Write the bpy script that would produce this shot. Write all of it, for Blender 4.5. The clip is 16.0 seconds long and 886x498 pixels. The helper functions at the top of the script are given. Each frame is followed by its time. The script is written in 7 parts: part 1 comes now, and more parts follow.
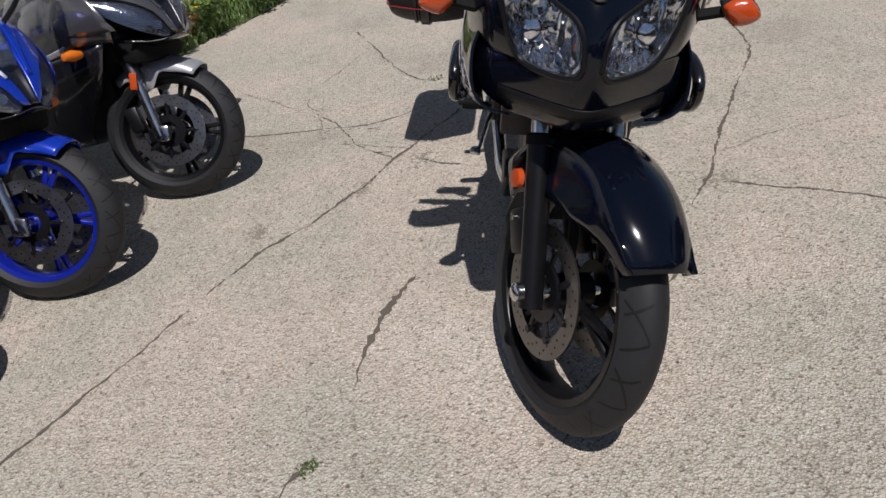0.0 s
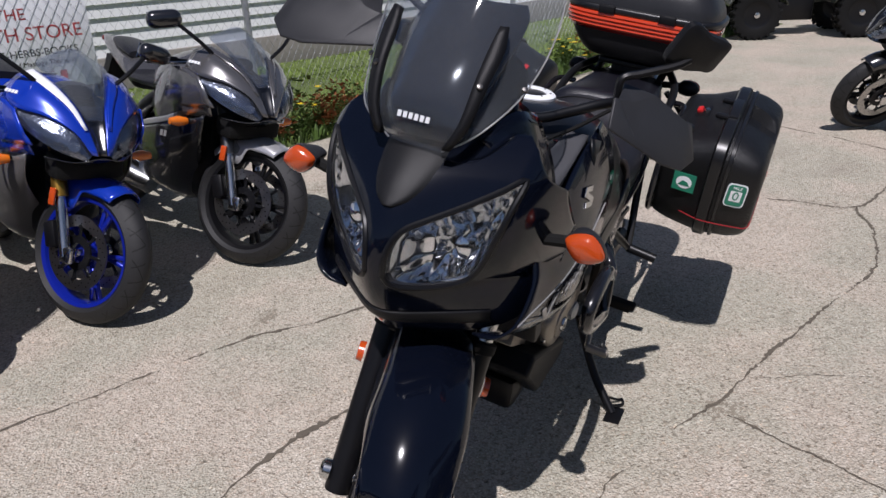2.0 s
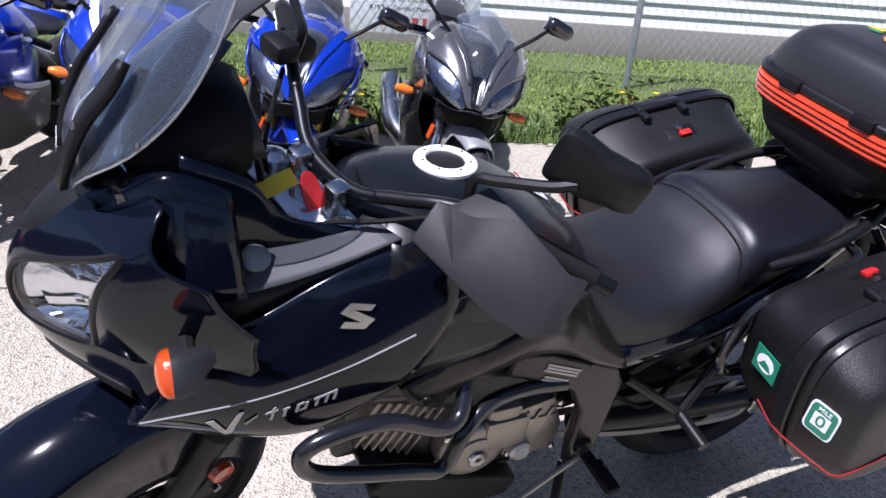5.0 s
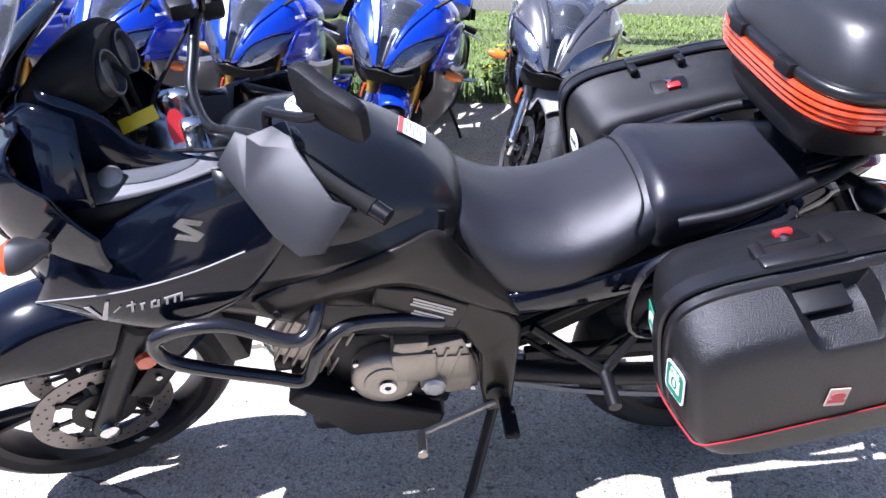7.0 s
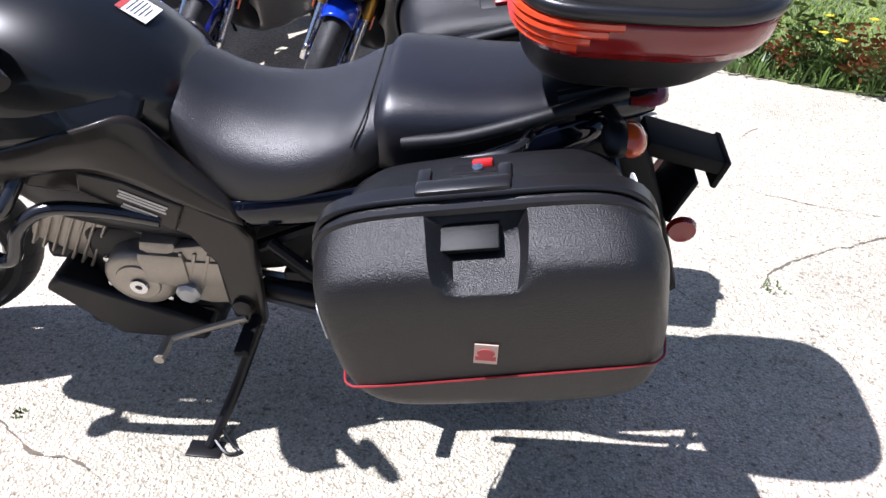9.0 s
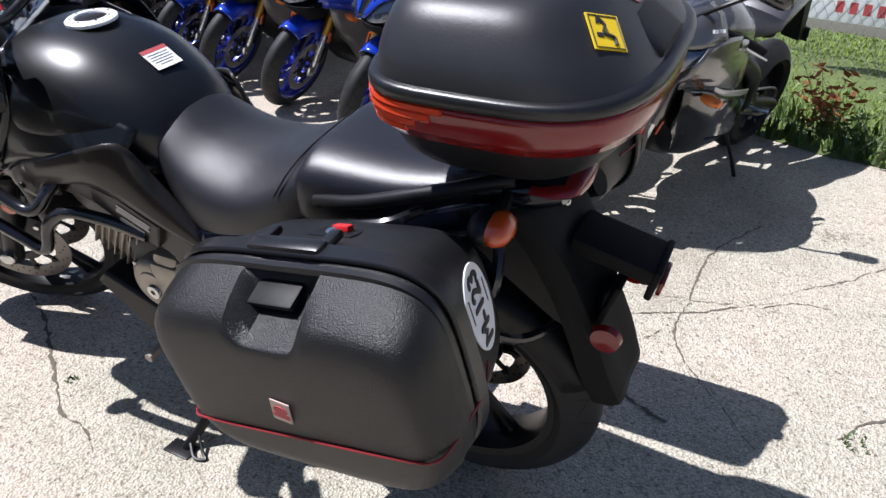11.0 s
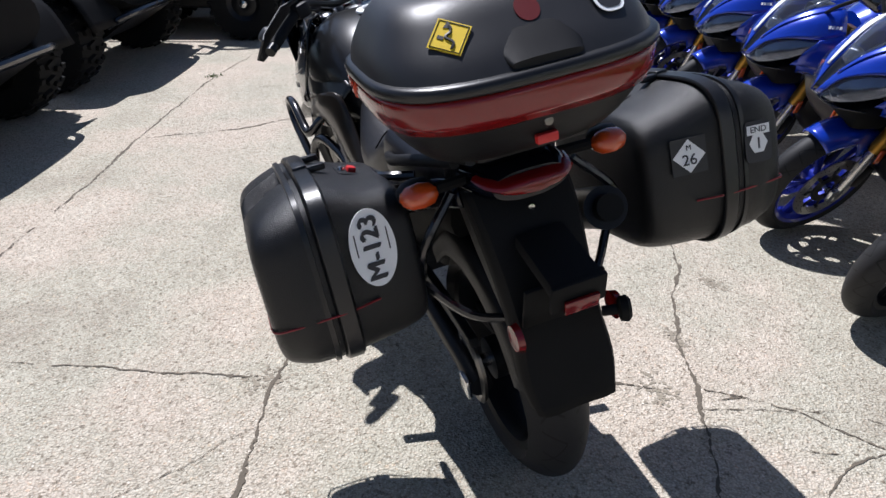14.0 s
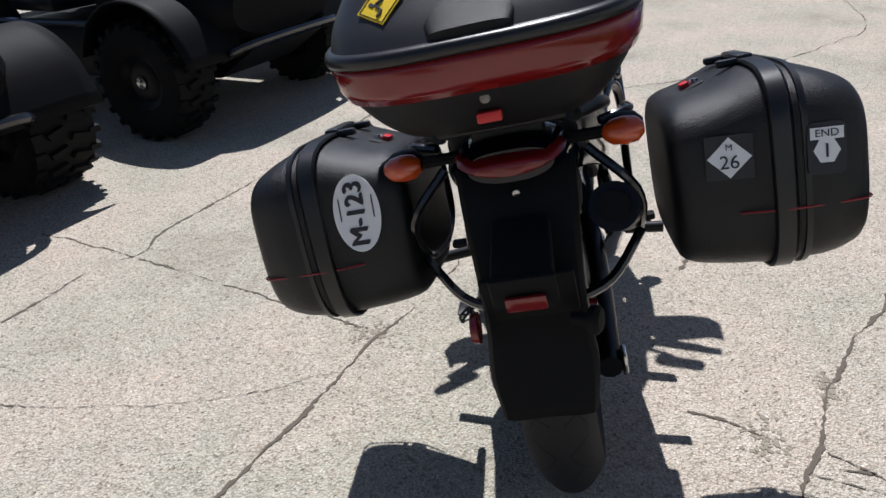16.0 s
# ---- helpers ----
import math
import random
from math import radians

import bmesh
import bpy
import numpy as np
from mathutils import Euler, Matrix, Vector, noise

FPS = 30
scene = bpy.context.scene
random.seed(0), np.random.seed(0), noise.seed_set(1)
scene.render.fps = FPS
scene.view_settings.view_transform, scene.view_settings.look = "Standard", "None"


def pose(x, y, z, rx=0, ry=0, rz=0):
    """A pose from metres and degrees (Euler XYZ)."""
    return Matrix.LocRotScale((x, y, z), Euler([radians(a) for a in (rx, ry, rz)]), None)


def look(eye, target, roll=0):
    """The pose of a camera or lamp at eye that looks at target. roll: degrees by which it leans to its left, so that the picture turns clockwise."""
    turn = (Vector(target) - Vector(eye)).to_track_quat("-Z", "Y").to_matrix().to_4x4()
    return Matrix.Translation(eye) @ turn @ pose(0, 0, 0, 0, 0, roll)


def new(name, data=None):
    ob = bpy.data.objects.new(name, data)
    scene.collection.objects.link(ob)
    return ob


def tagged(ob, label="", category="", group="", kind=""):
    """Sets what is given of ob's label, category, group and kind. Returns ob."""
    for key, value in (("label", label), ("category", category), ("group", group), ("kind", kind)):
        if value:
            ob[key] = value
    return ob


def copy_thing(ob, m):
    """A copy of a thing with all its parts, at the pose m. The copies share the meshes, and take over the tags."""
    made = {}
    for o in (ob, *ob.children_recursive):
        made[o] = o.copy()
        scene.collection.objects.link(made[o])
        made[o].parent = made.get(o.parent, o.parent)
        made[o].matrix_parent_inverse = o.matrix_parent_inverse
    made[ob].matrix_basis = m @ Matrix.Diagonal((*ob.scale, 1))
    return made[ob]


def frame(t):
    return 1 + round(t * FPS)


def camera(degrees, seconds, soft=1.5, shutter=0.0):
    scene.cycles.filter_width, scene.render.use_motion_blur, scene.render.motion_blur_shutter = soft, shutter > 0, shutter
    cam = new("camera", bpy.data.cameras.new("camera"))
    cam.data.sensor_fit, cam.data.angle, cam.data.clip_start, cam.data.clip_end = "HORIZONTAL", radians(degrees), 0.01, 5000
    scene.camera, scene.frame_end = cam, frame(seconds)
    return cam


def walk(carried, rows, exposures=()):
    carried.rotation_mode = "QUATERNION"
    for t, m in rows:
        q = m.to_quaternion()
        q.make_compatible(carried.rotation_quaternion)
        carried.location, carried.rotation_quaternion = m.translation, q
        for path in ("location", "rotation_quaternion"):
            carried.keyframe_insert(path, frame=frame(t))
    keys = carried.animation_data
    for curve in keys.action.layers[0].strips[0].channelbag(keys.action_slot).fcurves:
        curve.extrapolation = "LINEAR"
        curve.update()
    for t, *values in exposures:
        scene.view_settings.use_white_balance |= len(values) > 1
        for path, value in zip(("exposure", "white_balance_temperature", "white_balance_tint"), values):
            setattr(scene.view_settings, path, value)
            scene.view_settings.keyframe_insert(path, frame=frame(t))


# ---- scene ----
cam = camera(63.3, 16.0)
PATH = [
    (0, (2.835, 0.066, 1.323), (1.177, -0.235, 0.247), -10.5),
    (0.5, (2.756, 0.27, 1.317), (1.039, -0.051, 0.343), -7.5),
    (1, (2.746, 0.475, 1.341), (0.993, -0.019, 0.516), -5.1),
    (1.2, (2.744, 0.592, 1.33), (1.028, 0.032, 0.469), -4.7),
    (1.5, (2.675, 0.708, 1.349), (1.063, -0.103, 0.486), -6.1),
    (2, (2.483, 0.768, 1.361), (0.86, -0.087, 0.565), -2.5),
    (2.5, (2.351, 0.903, 1.374), (0.835, -0.13, 0.578), -6.9),
    (3, (2.247, 1.125, 1.418), (0.889, -0.134, 0.663), -3.9),
    (3.5, (2.066, 1.181, 1.418), (0.894, -0.234, 0.628), -5.4),
    (3.7, (1.928, 1.187, 1.408), (0.783, -0.253, 0.624), -2.6),
    (5.8, (1.219, 1.368, 1.437), (0.708, -0.332, 0.514), 1.3),
    (6, (1.15, 1.408, 1.428), (0.717, -0.318, 0.515), -0.4),
    (6.5, (0.936, 1.562, 1.429), (0.668, -0.201, 0.522), -0.7),
    (7, (0.763, 1.566, 1.418), (0.626, -0.196, 0.482), -1.5),
    (7.5, (0.556, 1.522, 1.395), (0.325, -0.189, 0.385), -0.7),
    (8, (0.333, 1.625, 1.363), (0.259, -0.119, 0.387), 0.4),
    (8.5, (0.179, 1.633, 1.334), (0.216, -0.105, 0.344), 0.7),
    (8.7, (0.13, 1.579, 1.308), (0.175, -0.109, 0.236), 1.5),
    (10.8, (-0.495, 1.321, 1.316), (0.259, -0.256, 0.343), 0.9),
    (11, (-0.551, 1.308, 1.339), (0.234, -0.27, 0.392), 1.1),
    (11.5, (-0.77, 1.34, 1.381), (0.392, -0.052, 0.538), -0.4),
    (12, (-0.938, 1.287, 1.404), (0.489, 0.139, 0.601), -4.3),
    (12.5, (-1.026, 1.123, 1.397), (0.451, 0.026, 0.614), 1.7),
    (13, (-1.211, 1.011, 1.395), (0.418, 0.167, 0.598), 0.6),
    (13.5, (-1.401, 0.915, 1.406), (0.275, 0.217, 0.569), -1.8),
    (14, (-1.37, 0.74, 1.352), (0.318, 0.151, 0.455), 0.6),
    (14.5, (-1.397, 0.566, 1.344), (0.317, 0.059, 0.448), 2.4),
    (15, (-1.507, 0.407, 1.345), (0.251, 0.22, 0.41), -0.1),
    (15.5, (-1.525, 0.278, 1.337), (0.225, 0.406, 0.377), -3.8),
    (16, (-1.412, 0.123, 1.319), (0.342, 0.388, 0.394), -3.3),
]
walk(cam, [(t, look(eye, target, roll)) for t, eye, target, roll in PATH],
     exposures=[(0, -0.04, 6150, 16), (1.5, -0.05, 6100, 18), (2.5, 0.2, 5950, 19), (3.5, 0.5, 5800, 19), (5.8, 1.1, 5600, 24), (6.5, 1.4, 5550, 24), (7.2, 1.93, 5500, 22), (8.5, 1.57, 5700, 19), (10.8, 0.9, 5850, 16),
                (11.5, 0.88, 5850, 15), (12.5, 0.70, 5850, 15), (13.5, 0.64, 5850, 15), (14.5, 0.52, 5850, 15), (16, 0.40, 5880, 14)])
from mathutils.bvhtree import BVHTree

# ---- world, sun, exposure ----
SUN = Vector((0.53, 0.16, 1.0)).normalized()
world = bpy.data.worlds.new("sky")
scene.world = world
world.use_nodes = True
_wn = world.node_tree
_sky = _wn.nodes.new("ShaderNodeTexSky")
_sky.sky_type = "NISHITA"
_sky.sun_disc = False
_sky.sun_elevation = math.asin(SUN.z)
_sky.sun_rotation = math.atan2(SUN.x, SUN.y)
_sky.air_density, _sky.dust_density, _sky.ozone_density = 1.0, 0.6, 1.0
_wn.links.new(_sky.outputs[0], _wn.nodes["Background"].inputs[0])
_wn.nodes["Background"].inputs[1].default_value = 0.042
sun = new("sun", bpy.data.lights.new("sun", "SUN"))
sun.data.energy, sun.data.angle, sun.data.color = 4.2, radians(0.53), (1.0, 0.96, 0.90)
sun.matrix_world = look(SUN * 30, (0, 0, 0))


# ---- materials ----
def mat(name, color, rough=0.5, metal=0.0, coat=0.0, vary=0.12, scale=18.0, bump=0.0, bump_scale=None, spec=0.5, rough_vary=0.08):
    """A painted, plastic or metal surface: grain and broad wear in colour, gloss and relief."""
    m = bpy.data.materials.new(name)
    m.use_nodes = True
    nt = m.node_tree
    b = nt.nodes["Principled BSDF"]
    L = nt.links.new
    co = nt.nodes.new("ShaderNodeTexCoord")
    fine = nt.nodes.new("ShaderNodeTexNoise")
    fine.inputs["Scale"].default_value, fine.inputs["Detail"].default_value = scale * 6, 5
    broad = nt.nodes.new("ShaderNodeTexNoise")
    broad.inputs["Scale"].default_value, broad.inputs["Detail"].default_value = scale * 0.35, 3
    L(co.outputs["Object"], fine.inputs["Vector"])
    L(co.outputs["Object"], broad.inputs["Vector"])
    add = nt.nodes.new("ShaderNodeMath")
    add.operation = "ADD"
    L(fine.outputs[0], add.inputs[0])
    L(broad.outputs[0], add.inputs[1])
    half = nt.nodes.new("ShaderNodeMath")
    half.operation = "MULTIPLY"
    half.inputs[1].default_value = 0.5
    L(add.outputs[0], half.inputs[0])
    mix = nt.nodes.new("ShaderNodeMix")
    mix.data_type = "RGBA"
    c = Vector(color[:3])
    mix.inputs["A"].default_value = (*(c * (1 - vary)), 1)
    mix.inputs["B"].default_value = (*[min(1, v) for v in c * (1 + vary)], 1)
    L(half.outputs[0], mix.inputs["Factor"])
    L(mix.outputs["Result"], b.inputs["Base Color"])
    rr = nt.nodes.new("ShaderNodeMapRange")
    rr.inputs["To Min"].default_value, rr.inputs["To Max"].default_value = max(0.01, rough - rough_vary), min(1, rough + rough_vary)
    L(broad.outputs[0], rr.inputs["Value"])
    L(rr.outputs[0], b.inputs["Roughness"])
    b.inputs["Metallic"].default_value = metal
    b.inputs["Coat Weight"].default_value = coat
    b.inputs["Coat Roughness"].default_value = 0.06
    b.inputs["Specular IOR Level"].default_value = spec
    if bump:
        g = nt.nodes.new("ShaderNodeTexNoise")
        g.inputs["Scale"].default_value, g.inputs["Detail"].default_value = bump_scale or scale * 12, 3
        L(co.outputs["Object"], g.inputs["Vector"])
        bp = nt.nodes.new("ShaderNodeBump")
        bp.inputs["Strength"].default_value, bp.inputs["Distance"].default_value = bump, 0.002
        L(g.outputs[0], bp.inputs["Height"])
        L(bp.outputs[0], b.inputs["Normal"])
    return m


def clear(name, color=(1, 1, 1), rough=0.02, weight=1.0):
    m = bpy.data.materials.new(name)
    m.use_nodes = True
    b = m.node_tree.nodes["Principled BSDF"]
    b.inputs["Base Color"].default_value = (*color, 1)
    b.inputs["Roughness"].default_value = rough
    b.inputs["Transmission Weight"].default_value = weight
    b.inputs["IOR"].default_value = 1.45
    return m


def screen_mat(name, tint, amount):
    """A thin acrylic sheet: see-through, with a gloss that grows at the edge of sight."""
    m = bpy.data.materials.new(name)
    m.use_nodes = True
    nt = m.node_tree
    nt.nodes.remove(nt.nodes["Principled BSDF"])
    out = nt.nodes["Material Output"]
    t = nt.nodes.new("ShaderNodeBsdfTransparent")
    t.inputs[0].default_value = (*tint, 1)
    # pale bluish diffuse share stands in for sky reflected in the sheet
    d = nt.nodes.new("ShaderNodeBsdfDiffuse")
    d.inputs[0].default_value = (0.55, 0.58, 0.62, 1)
    sky_sheen = nt.nodes.new("ShaderNodeMixShader")
    sky_sheen.inputs[0].default_value = amount
    nt.links.new(t.outputs[0], sky_sheen.inputs[1])
    nt.links.new(d.outputs[0], sky_sheen.inputs[2])
    g = nt.nodes.new("ShaderNodeBsdfGlossy")
    g.inputs["Roughness"].default_value = 0.03
    f = nt.nodes.new("ShaderNodeFresnel")
    f.inputs[0].default_value = 1.45
    mix = nt.nodes.new("ShaderNodeMixShader")
    half = nt.nodes.new("ShaderNodeMath")
    half.operation = "MULTIPLY"
    half.inputs[1].default_value = 0.45
    nt.links.new(f.outputs[0], half.inputs[0])
    nt.links.new(half.outputs[0], mix.inputs[0])
    nt.links.new(sky_sheen.outputs[0], mix.inputs[1])
    nt.links.new(g.outputs[0], mix.inputs[2])
    nt.links.new(mix.outputs[0], out.inputs[0])
    return m


def concrete_mat():
    """Worn exposed-aggregate concrete: small pebbles in cement, broad stains, pinholes."""
    m = bpy.data.materials.new("exposed_aggregate_concrete")
    m.use_nodes = True
    nt = m.node_tree
    b = nt.nodes["Principled BSDF"]
    L = nt.links.new
    co = nt.nodes.new("ShaderNodeTexCoord")

    def tex(kind, scale, detail=4.0, rough=0.55):
        n = nt.nodes.new(kind)
        n.inputs["Scale"].default_value = scale
        if kind == "ShaderNodeTexNoise":
            n.inputs["Detail"].default_value, n.inputs["Roughness"].default_value = detail, rough
        L(co.outputs["Object"], n.inputs["Vector"])
        return n

    def ramp(src, stops):
        r = nt.nodes.new("ShaderNodeValToRGB")
        e = r.color_ramp.elements
        while len(e) < len(stops):
            e.new(0.5)
        for el, (p, c) in zip(e, stops):
            el.position, el.color = p, (*c, 1)
        L(src, r.inputs[0])
        return r.outputs[0]

    def blend(kind, fac, a, c):
        x = nt.nodes.new("ShaderNodeMix")
        x.data_type, x.blend_type = "RGBA", kind
        if isinstance(fac, float):
            x.inputs["Factor"].default_value = fac
        else:
            L(fac, x.inputs["Factor"])
        L(a, x.inputs["A"])
        L(c, x.inputs["B"])
        return x.outputs["Result"]

    peb = tex("ShaderNodeTexVoronoi", 150.0)
    sep = nt.nodes.new("ShaderNodeSeparateColor")
    L(peb.outputs["Color"], sep.inputs[0])
    pebble = ramp(sep.outputs[0], [(0.0, (0.26, 0.23, 0.19)), (0.06, (0.37, 0.335, 0.28)), (0.18, (0.50, 0.46, 0.395)), (0.50, (0.58, 0.535, 0.46)), (0.76, (0.65, 0.61, 0.53)), (0.90, (0.60, 0.50, 0.41)), (1.0, (0.82, 0.79, 0.72))])
    gap = ramp(peb.outputs["Distance"], [(0.34, (1, 1, 1)), (0.66, (0.66, 0.64, 0.61))])
    stone = tex("ShaderNodeTexVoronoi", 62.0)
    ssep = nt.nodes.new("ShaderNodeSeparateColor")
    L(stone.outputs["Color"], ssep.inputs[0])
    tint = ramp(ssep.outputs[1], [(0.0, (0.50, 0.47, 0.44)), (0.04, (0.62, 0.59, 0.56)), (0.06, (1.0, 1.0, 1.0)), (0.94, (1.0, 1.0, 1.0)), (0.97, (1.18, 1.16, 1.12)), (1.0, (1.24, 1.12, 1.04))])
    edge = ramp(stone.outputs["Distance"], [(0.30, (1, 1, 1)), (0.42, (0, 0, 0))])
    broad = tex("ShaderNodeTexNoise", 1.1, 5.0)
    tone = ramp(broad.outputs[0], [(0.28, (0.72, 0.70, 0.66)), (0.45, (0.90, 0.92, 0.87)), (0.58, (1.02, 0.97, 0.93)), (0.75, (1.12, 1.11, 1.08))])
    mid = tex("ShaderNodeTexNoise", 9.0, 6.0, 0.65)
    cement = ramp(mid.outputs[0], [(0.30, (0.45, 0.41, 0.345)), (0.48, (0.56, 0.515, 0.44)), (0.68, (0.65, 0.605, 0.525))])
    fine = tex("ShaderNodeTexNoise", 55.0, 4.0, 0.7)
    show = ramp(fine.outputs[0], [(0.44, (0, 0, 0)), (0.66, (1, 1, 1))])
    col = blend("MIX", show, blend("MULTIPLY", 1.0, pebble, gap), cement)
    white = nt.nodes.new("ShaderNodeRGB")
    white.outputs[0].default_value = (1, 1, 1, 1)
    col = blend("MULTIPLY", 1.0, col, blend("MIX", edge, white.outputs[0], tint))
    col = blend("MULTIPLY", 1.0, col, tone)
    pits = tex("ShaderNodeTexVoronoi", 34.0)
    pit = ramp(pits.outputs["Distance"], [(0.05, (0.35, 0.31, 0.27)), (0.11, (1, 1, 1))])
    col = blend("MULTIPLY", 0.9, col, pit)
    patch = tex("ShaderNodeTexNoise", 30.0, 5.0, 0.75)
    worn = ramp(patch.outputs[0], [(0.34, (0.76, 0.745, 0.72)), (0.46, (0.98, 0.98, 0.98)), (0.66, (1.08, 1.08, 1.08))])
    col = blend("MULTIPLY", 0.8, col, worn)
    L(col, b.inputs["Base Color"])
    b.inputs["Roughness"].default_value = 0.88
    b.inputs["Specular IOR Level"].default_value = 0.25
    h = nt.nodes.new("ShaderNodeMath")
    h.operation = "ADD"
    L(peb.outputs["Distance"], h.inputs[0])
    L(fine.outputs[0], h.inputs[1])
    bp = nt.nodes.new("ShaderNodeBump")
    bp.inputs["Strength"].default_value, bp.inputs["Distance"].default_value = 0.9, 0.006
    L(h.outputs[0], bp.inputs["Height"])
    L(bp.outputs[0], b.inputs["Normal"])
    return m


def tread_mat():
    """Tyre rubber with slanted sipes across the tread; the wheel's axle is local y."""
    m = mat("tyre_rubber", (0.016, 0.016, 0.017), 0.62, vary=0.35, scale=12, spec=0.35)
    nt = m.node_tree
    L = nt.links.new
    co = nt.nodes.new("ShaderNodeTexCoord")
    s = nt.nodes.new("ShaderNodeSeparateXYZ")
    L(co.outputs["Object"], s.inputs[0])

    def op(kind, a, c=None, d=None):
        n = nt.nodes.new("ShaderNodeMath")
        n.operation = kind
        for k, v in enumerate((a, c, d)):
            if v is None:
                continue
            if isinstance(v, (int, float)):
                n.inputs[k].default_value = v
            else:
                L(v, n.inputs[k])
        return n.outputs[0]

    ang = op("ARCTAN2", s.outputs[2], s.outputs[0])
    side = op("ABSOLUTE", s.outputs[1])
    rad = op("SQRT", op("ADD", op("MULTIPLY", s.outputs[0], s.outputs[0]), op("MULTIPLY", s.outputs[2], s.outputs[2])))
    on = op("GREATER_THAN", rad, 0.262)
    turn = op("MULTIPLY", ang, 26 / (2 * math.pi))
    fr = op("FRACT", op("ADD", turn, op("MULTIPLY", side, 9.0)))
    line = op("LESS_THAN", op("ABSOLUTE", op("SUBTRACT", fr, 0.5)), 0.045)
    fr2 = op("FRACT", op("ADD", op("MULTIPLY", turn, 0.5), op("MULTIPLY", side, -16.0)))
    line2 = op("LESS_THAN", op("ABSOLUTE", op("SUBTRACT", fr2, 0.5)), 0.03)
    away = op("GREATER_THAN", side, 0.012)
    groove = op("MULTIPLY", op("MULTIPLY", op("MAXIMUM", line, line2), on), away)
    bp = nt.nodes.new("ShaderNodeBump")
    bp.invert = True
    bp.inputs["Strength"].default_value, bp.inputs["Distance"].default_value = 1.0, 0.004
    L(groove, bp.inputs["Height"])
    b = nt.nodes["Principled BSDF"]
    L(bp.outputs[0], b.inputs["Normal"])
    old = b.inputs["Base Color"].links[0].from_socket
    mx = nt.nodes.new("ShaderNodeMix")
    mx.data_type = "RGBA"
    mx.inputs["B"].default_value = (0.004, 0.004, 0.004, 1)
    L(groove, mx.inputs["Factor"])
    L(old, mx.inputs["A"])
    L(mx.outputs["Result"], b.inputs["Base Color"])
    return m


M_CONC = concrete_mat()
M_TYRE = tread_mat()
M_CRACK = mat("crack_dirt", (0.12, 0.10, 0.075), 0.95, vary=0.5, scale=40, bump=0.6)
M_STAIN = mat("stained_concrete", (0.27, 0.235, 0.18), 0.92, vary=0.4, scale=22, bump=0.7, bump_scale=160)
M_PAINT = mat("black_blue_metallic_paint", (0.0026, 0.0038, 0.0086), 0.13, 0.0, coat=0.5, vary=0.25, scale=9, spec=0.14, rough_vary=0.03)
# dark grey paint; its brown cast stands in for reflected sunlit concrete
M_PAINT2 = mat("dark_grey_paint_brown_bounce", (0.017, 0.0135, 0.0110), 0.30, 0.0, coat=0.2, vary=0.25, scale=9, spec=0.25)
M_PLASTIC = mat("matt_black_plastic", (0.005, 0.005, 0.006), 0.48, vary=0.3, scale=30, bump=0.25, bump_scale=900, spec=0.28)
M_GRAINED = mat("grained_black_plastic", (0.0065, 0.0065, 0.0072), 0.40, vary=0.35, scale=14, bump=0.7, bump_scale=500, rough_vary=0.12, spec=0.4)
M_SATIN = mat("satin_black_lid", (0.008, 0.008, 0.009), 0.33, vary=0.25, scale=8, bump=0.10, bump_scale=800)
# base paler than M_SATIN, to paint in the lid's broad sky sheen
M_LIDTOP = mat("satin_black_lid_sheen", (0.017, 0.017, 0.019), 0.40, vary=0.25, scale=8, bump=0.15, bump_scale=700, rough_vary=0.1)
M_GREYP = mat("grey_handguard_plastic", (0.020, 0.020, 0.022), 0.46, vary=0.15, scale=25, bump=0.3, bump_scale=900, spec=0.5)
# plastic made paler in its base for the sunlit sheen on the shelf
M_SHELF = mat("sunlit_grey_shelf", (0.07, 0.07, 0.075), 0.5, vary=0.15, scale=25, bump=0.2, bump_scale=900, spec=0.3)
M_DASH = mat("satin_dash_plastic", (0.022, 0.022, 0.024), 0.34, vary=0.25, scale=30, bump=0.3, bump_scale=900)
M_BLACK = mat("black_metal", (0.005, 0.005, 0.006), 0.38, vary=0.3, scale=25, spec=0.3)
M_TUBE = mat("gloss_black_tube", (0.010, 0.010, 0.012), 0.22, vary=0.2, scale=25, coat=0.4)
M_RUBBER = mat("black_rubber", (0.007, 0.007, 0.007), 0.75, vary=0.3, scale=30, spec=0.2)
M_SEAT = mat("black_vinyl", (0.013, 0.013, 0.016), 0.40, vary=0.25, scale=14, bump=0.45, bump_scale=480, rough_vary=0.1)
M_SEAT2 = mat("worn_black_vinyl", (0.008, 0.008, 0.012), 0.34, vary=0.3, scale=9, bump=0.25, bump_scale=520, rough_vary=0.12)
M_ALLOY = mat("cast_engine_alloy", (0.33, 0.30, 0.26), 0.42, 0.75, vary=0.2, scale=25, bump=0.35, bump_scale=350)
M_STEEL = mat("bright_steel", (0.62, 0.62, 0.62), 0.22, 1.0, vary=0.12, scale=40)
M_DISC = mat("brake_disc_steel", (0.19, 0.18, 0.17), 0.34, 1.0, vary=0.25, scale=50)
M_CHROME = mat("chrome_reflector", (0.82, 0.83, 0.85), 0.06, 1.0, vary=0.03, scale=30)
M_BOWL = mat("aged_chrome_bowl", (0.80, 0.83, 0.87), 0.07, 1.0, vary=0.25, scale=35, rough_vary=0.06)
M_LAMPRIM = mat("smoked_lamp_rim", (0.030, 0.032, 0.037), 0.16, 0.3, coat=0.4, vary=0.3, scale=40)
M_MIRROR = mat("mirror_glass", (0.9, 0.9, 0.9), 0.02, 1.0, vary=0.01, scale=10, rough_vary=0.0)
M_AMBER = mat("amber_lens", (0.50, 0.065, 0.008), 0.18, coat=0.8, vary=0.15, scale=60, bump=0.4, bump_scale=260)
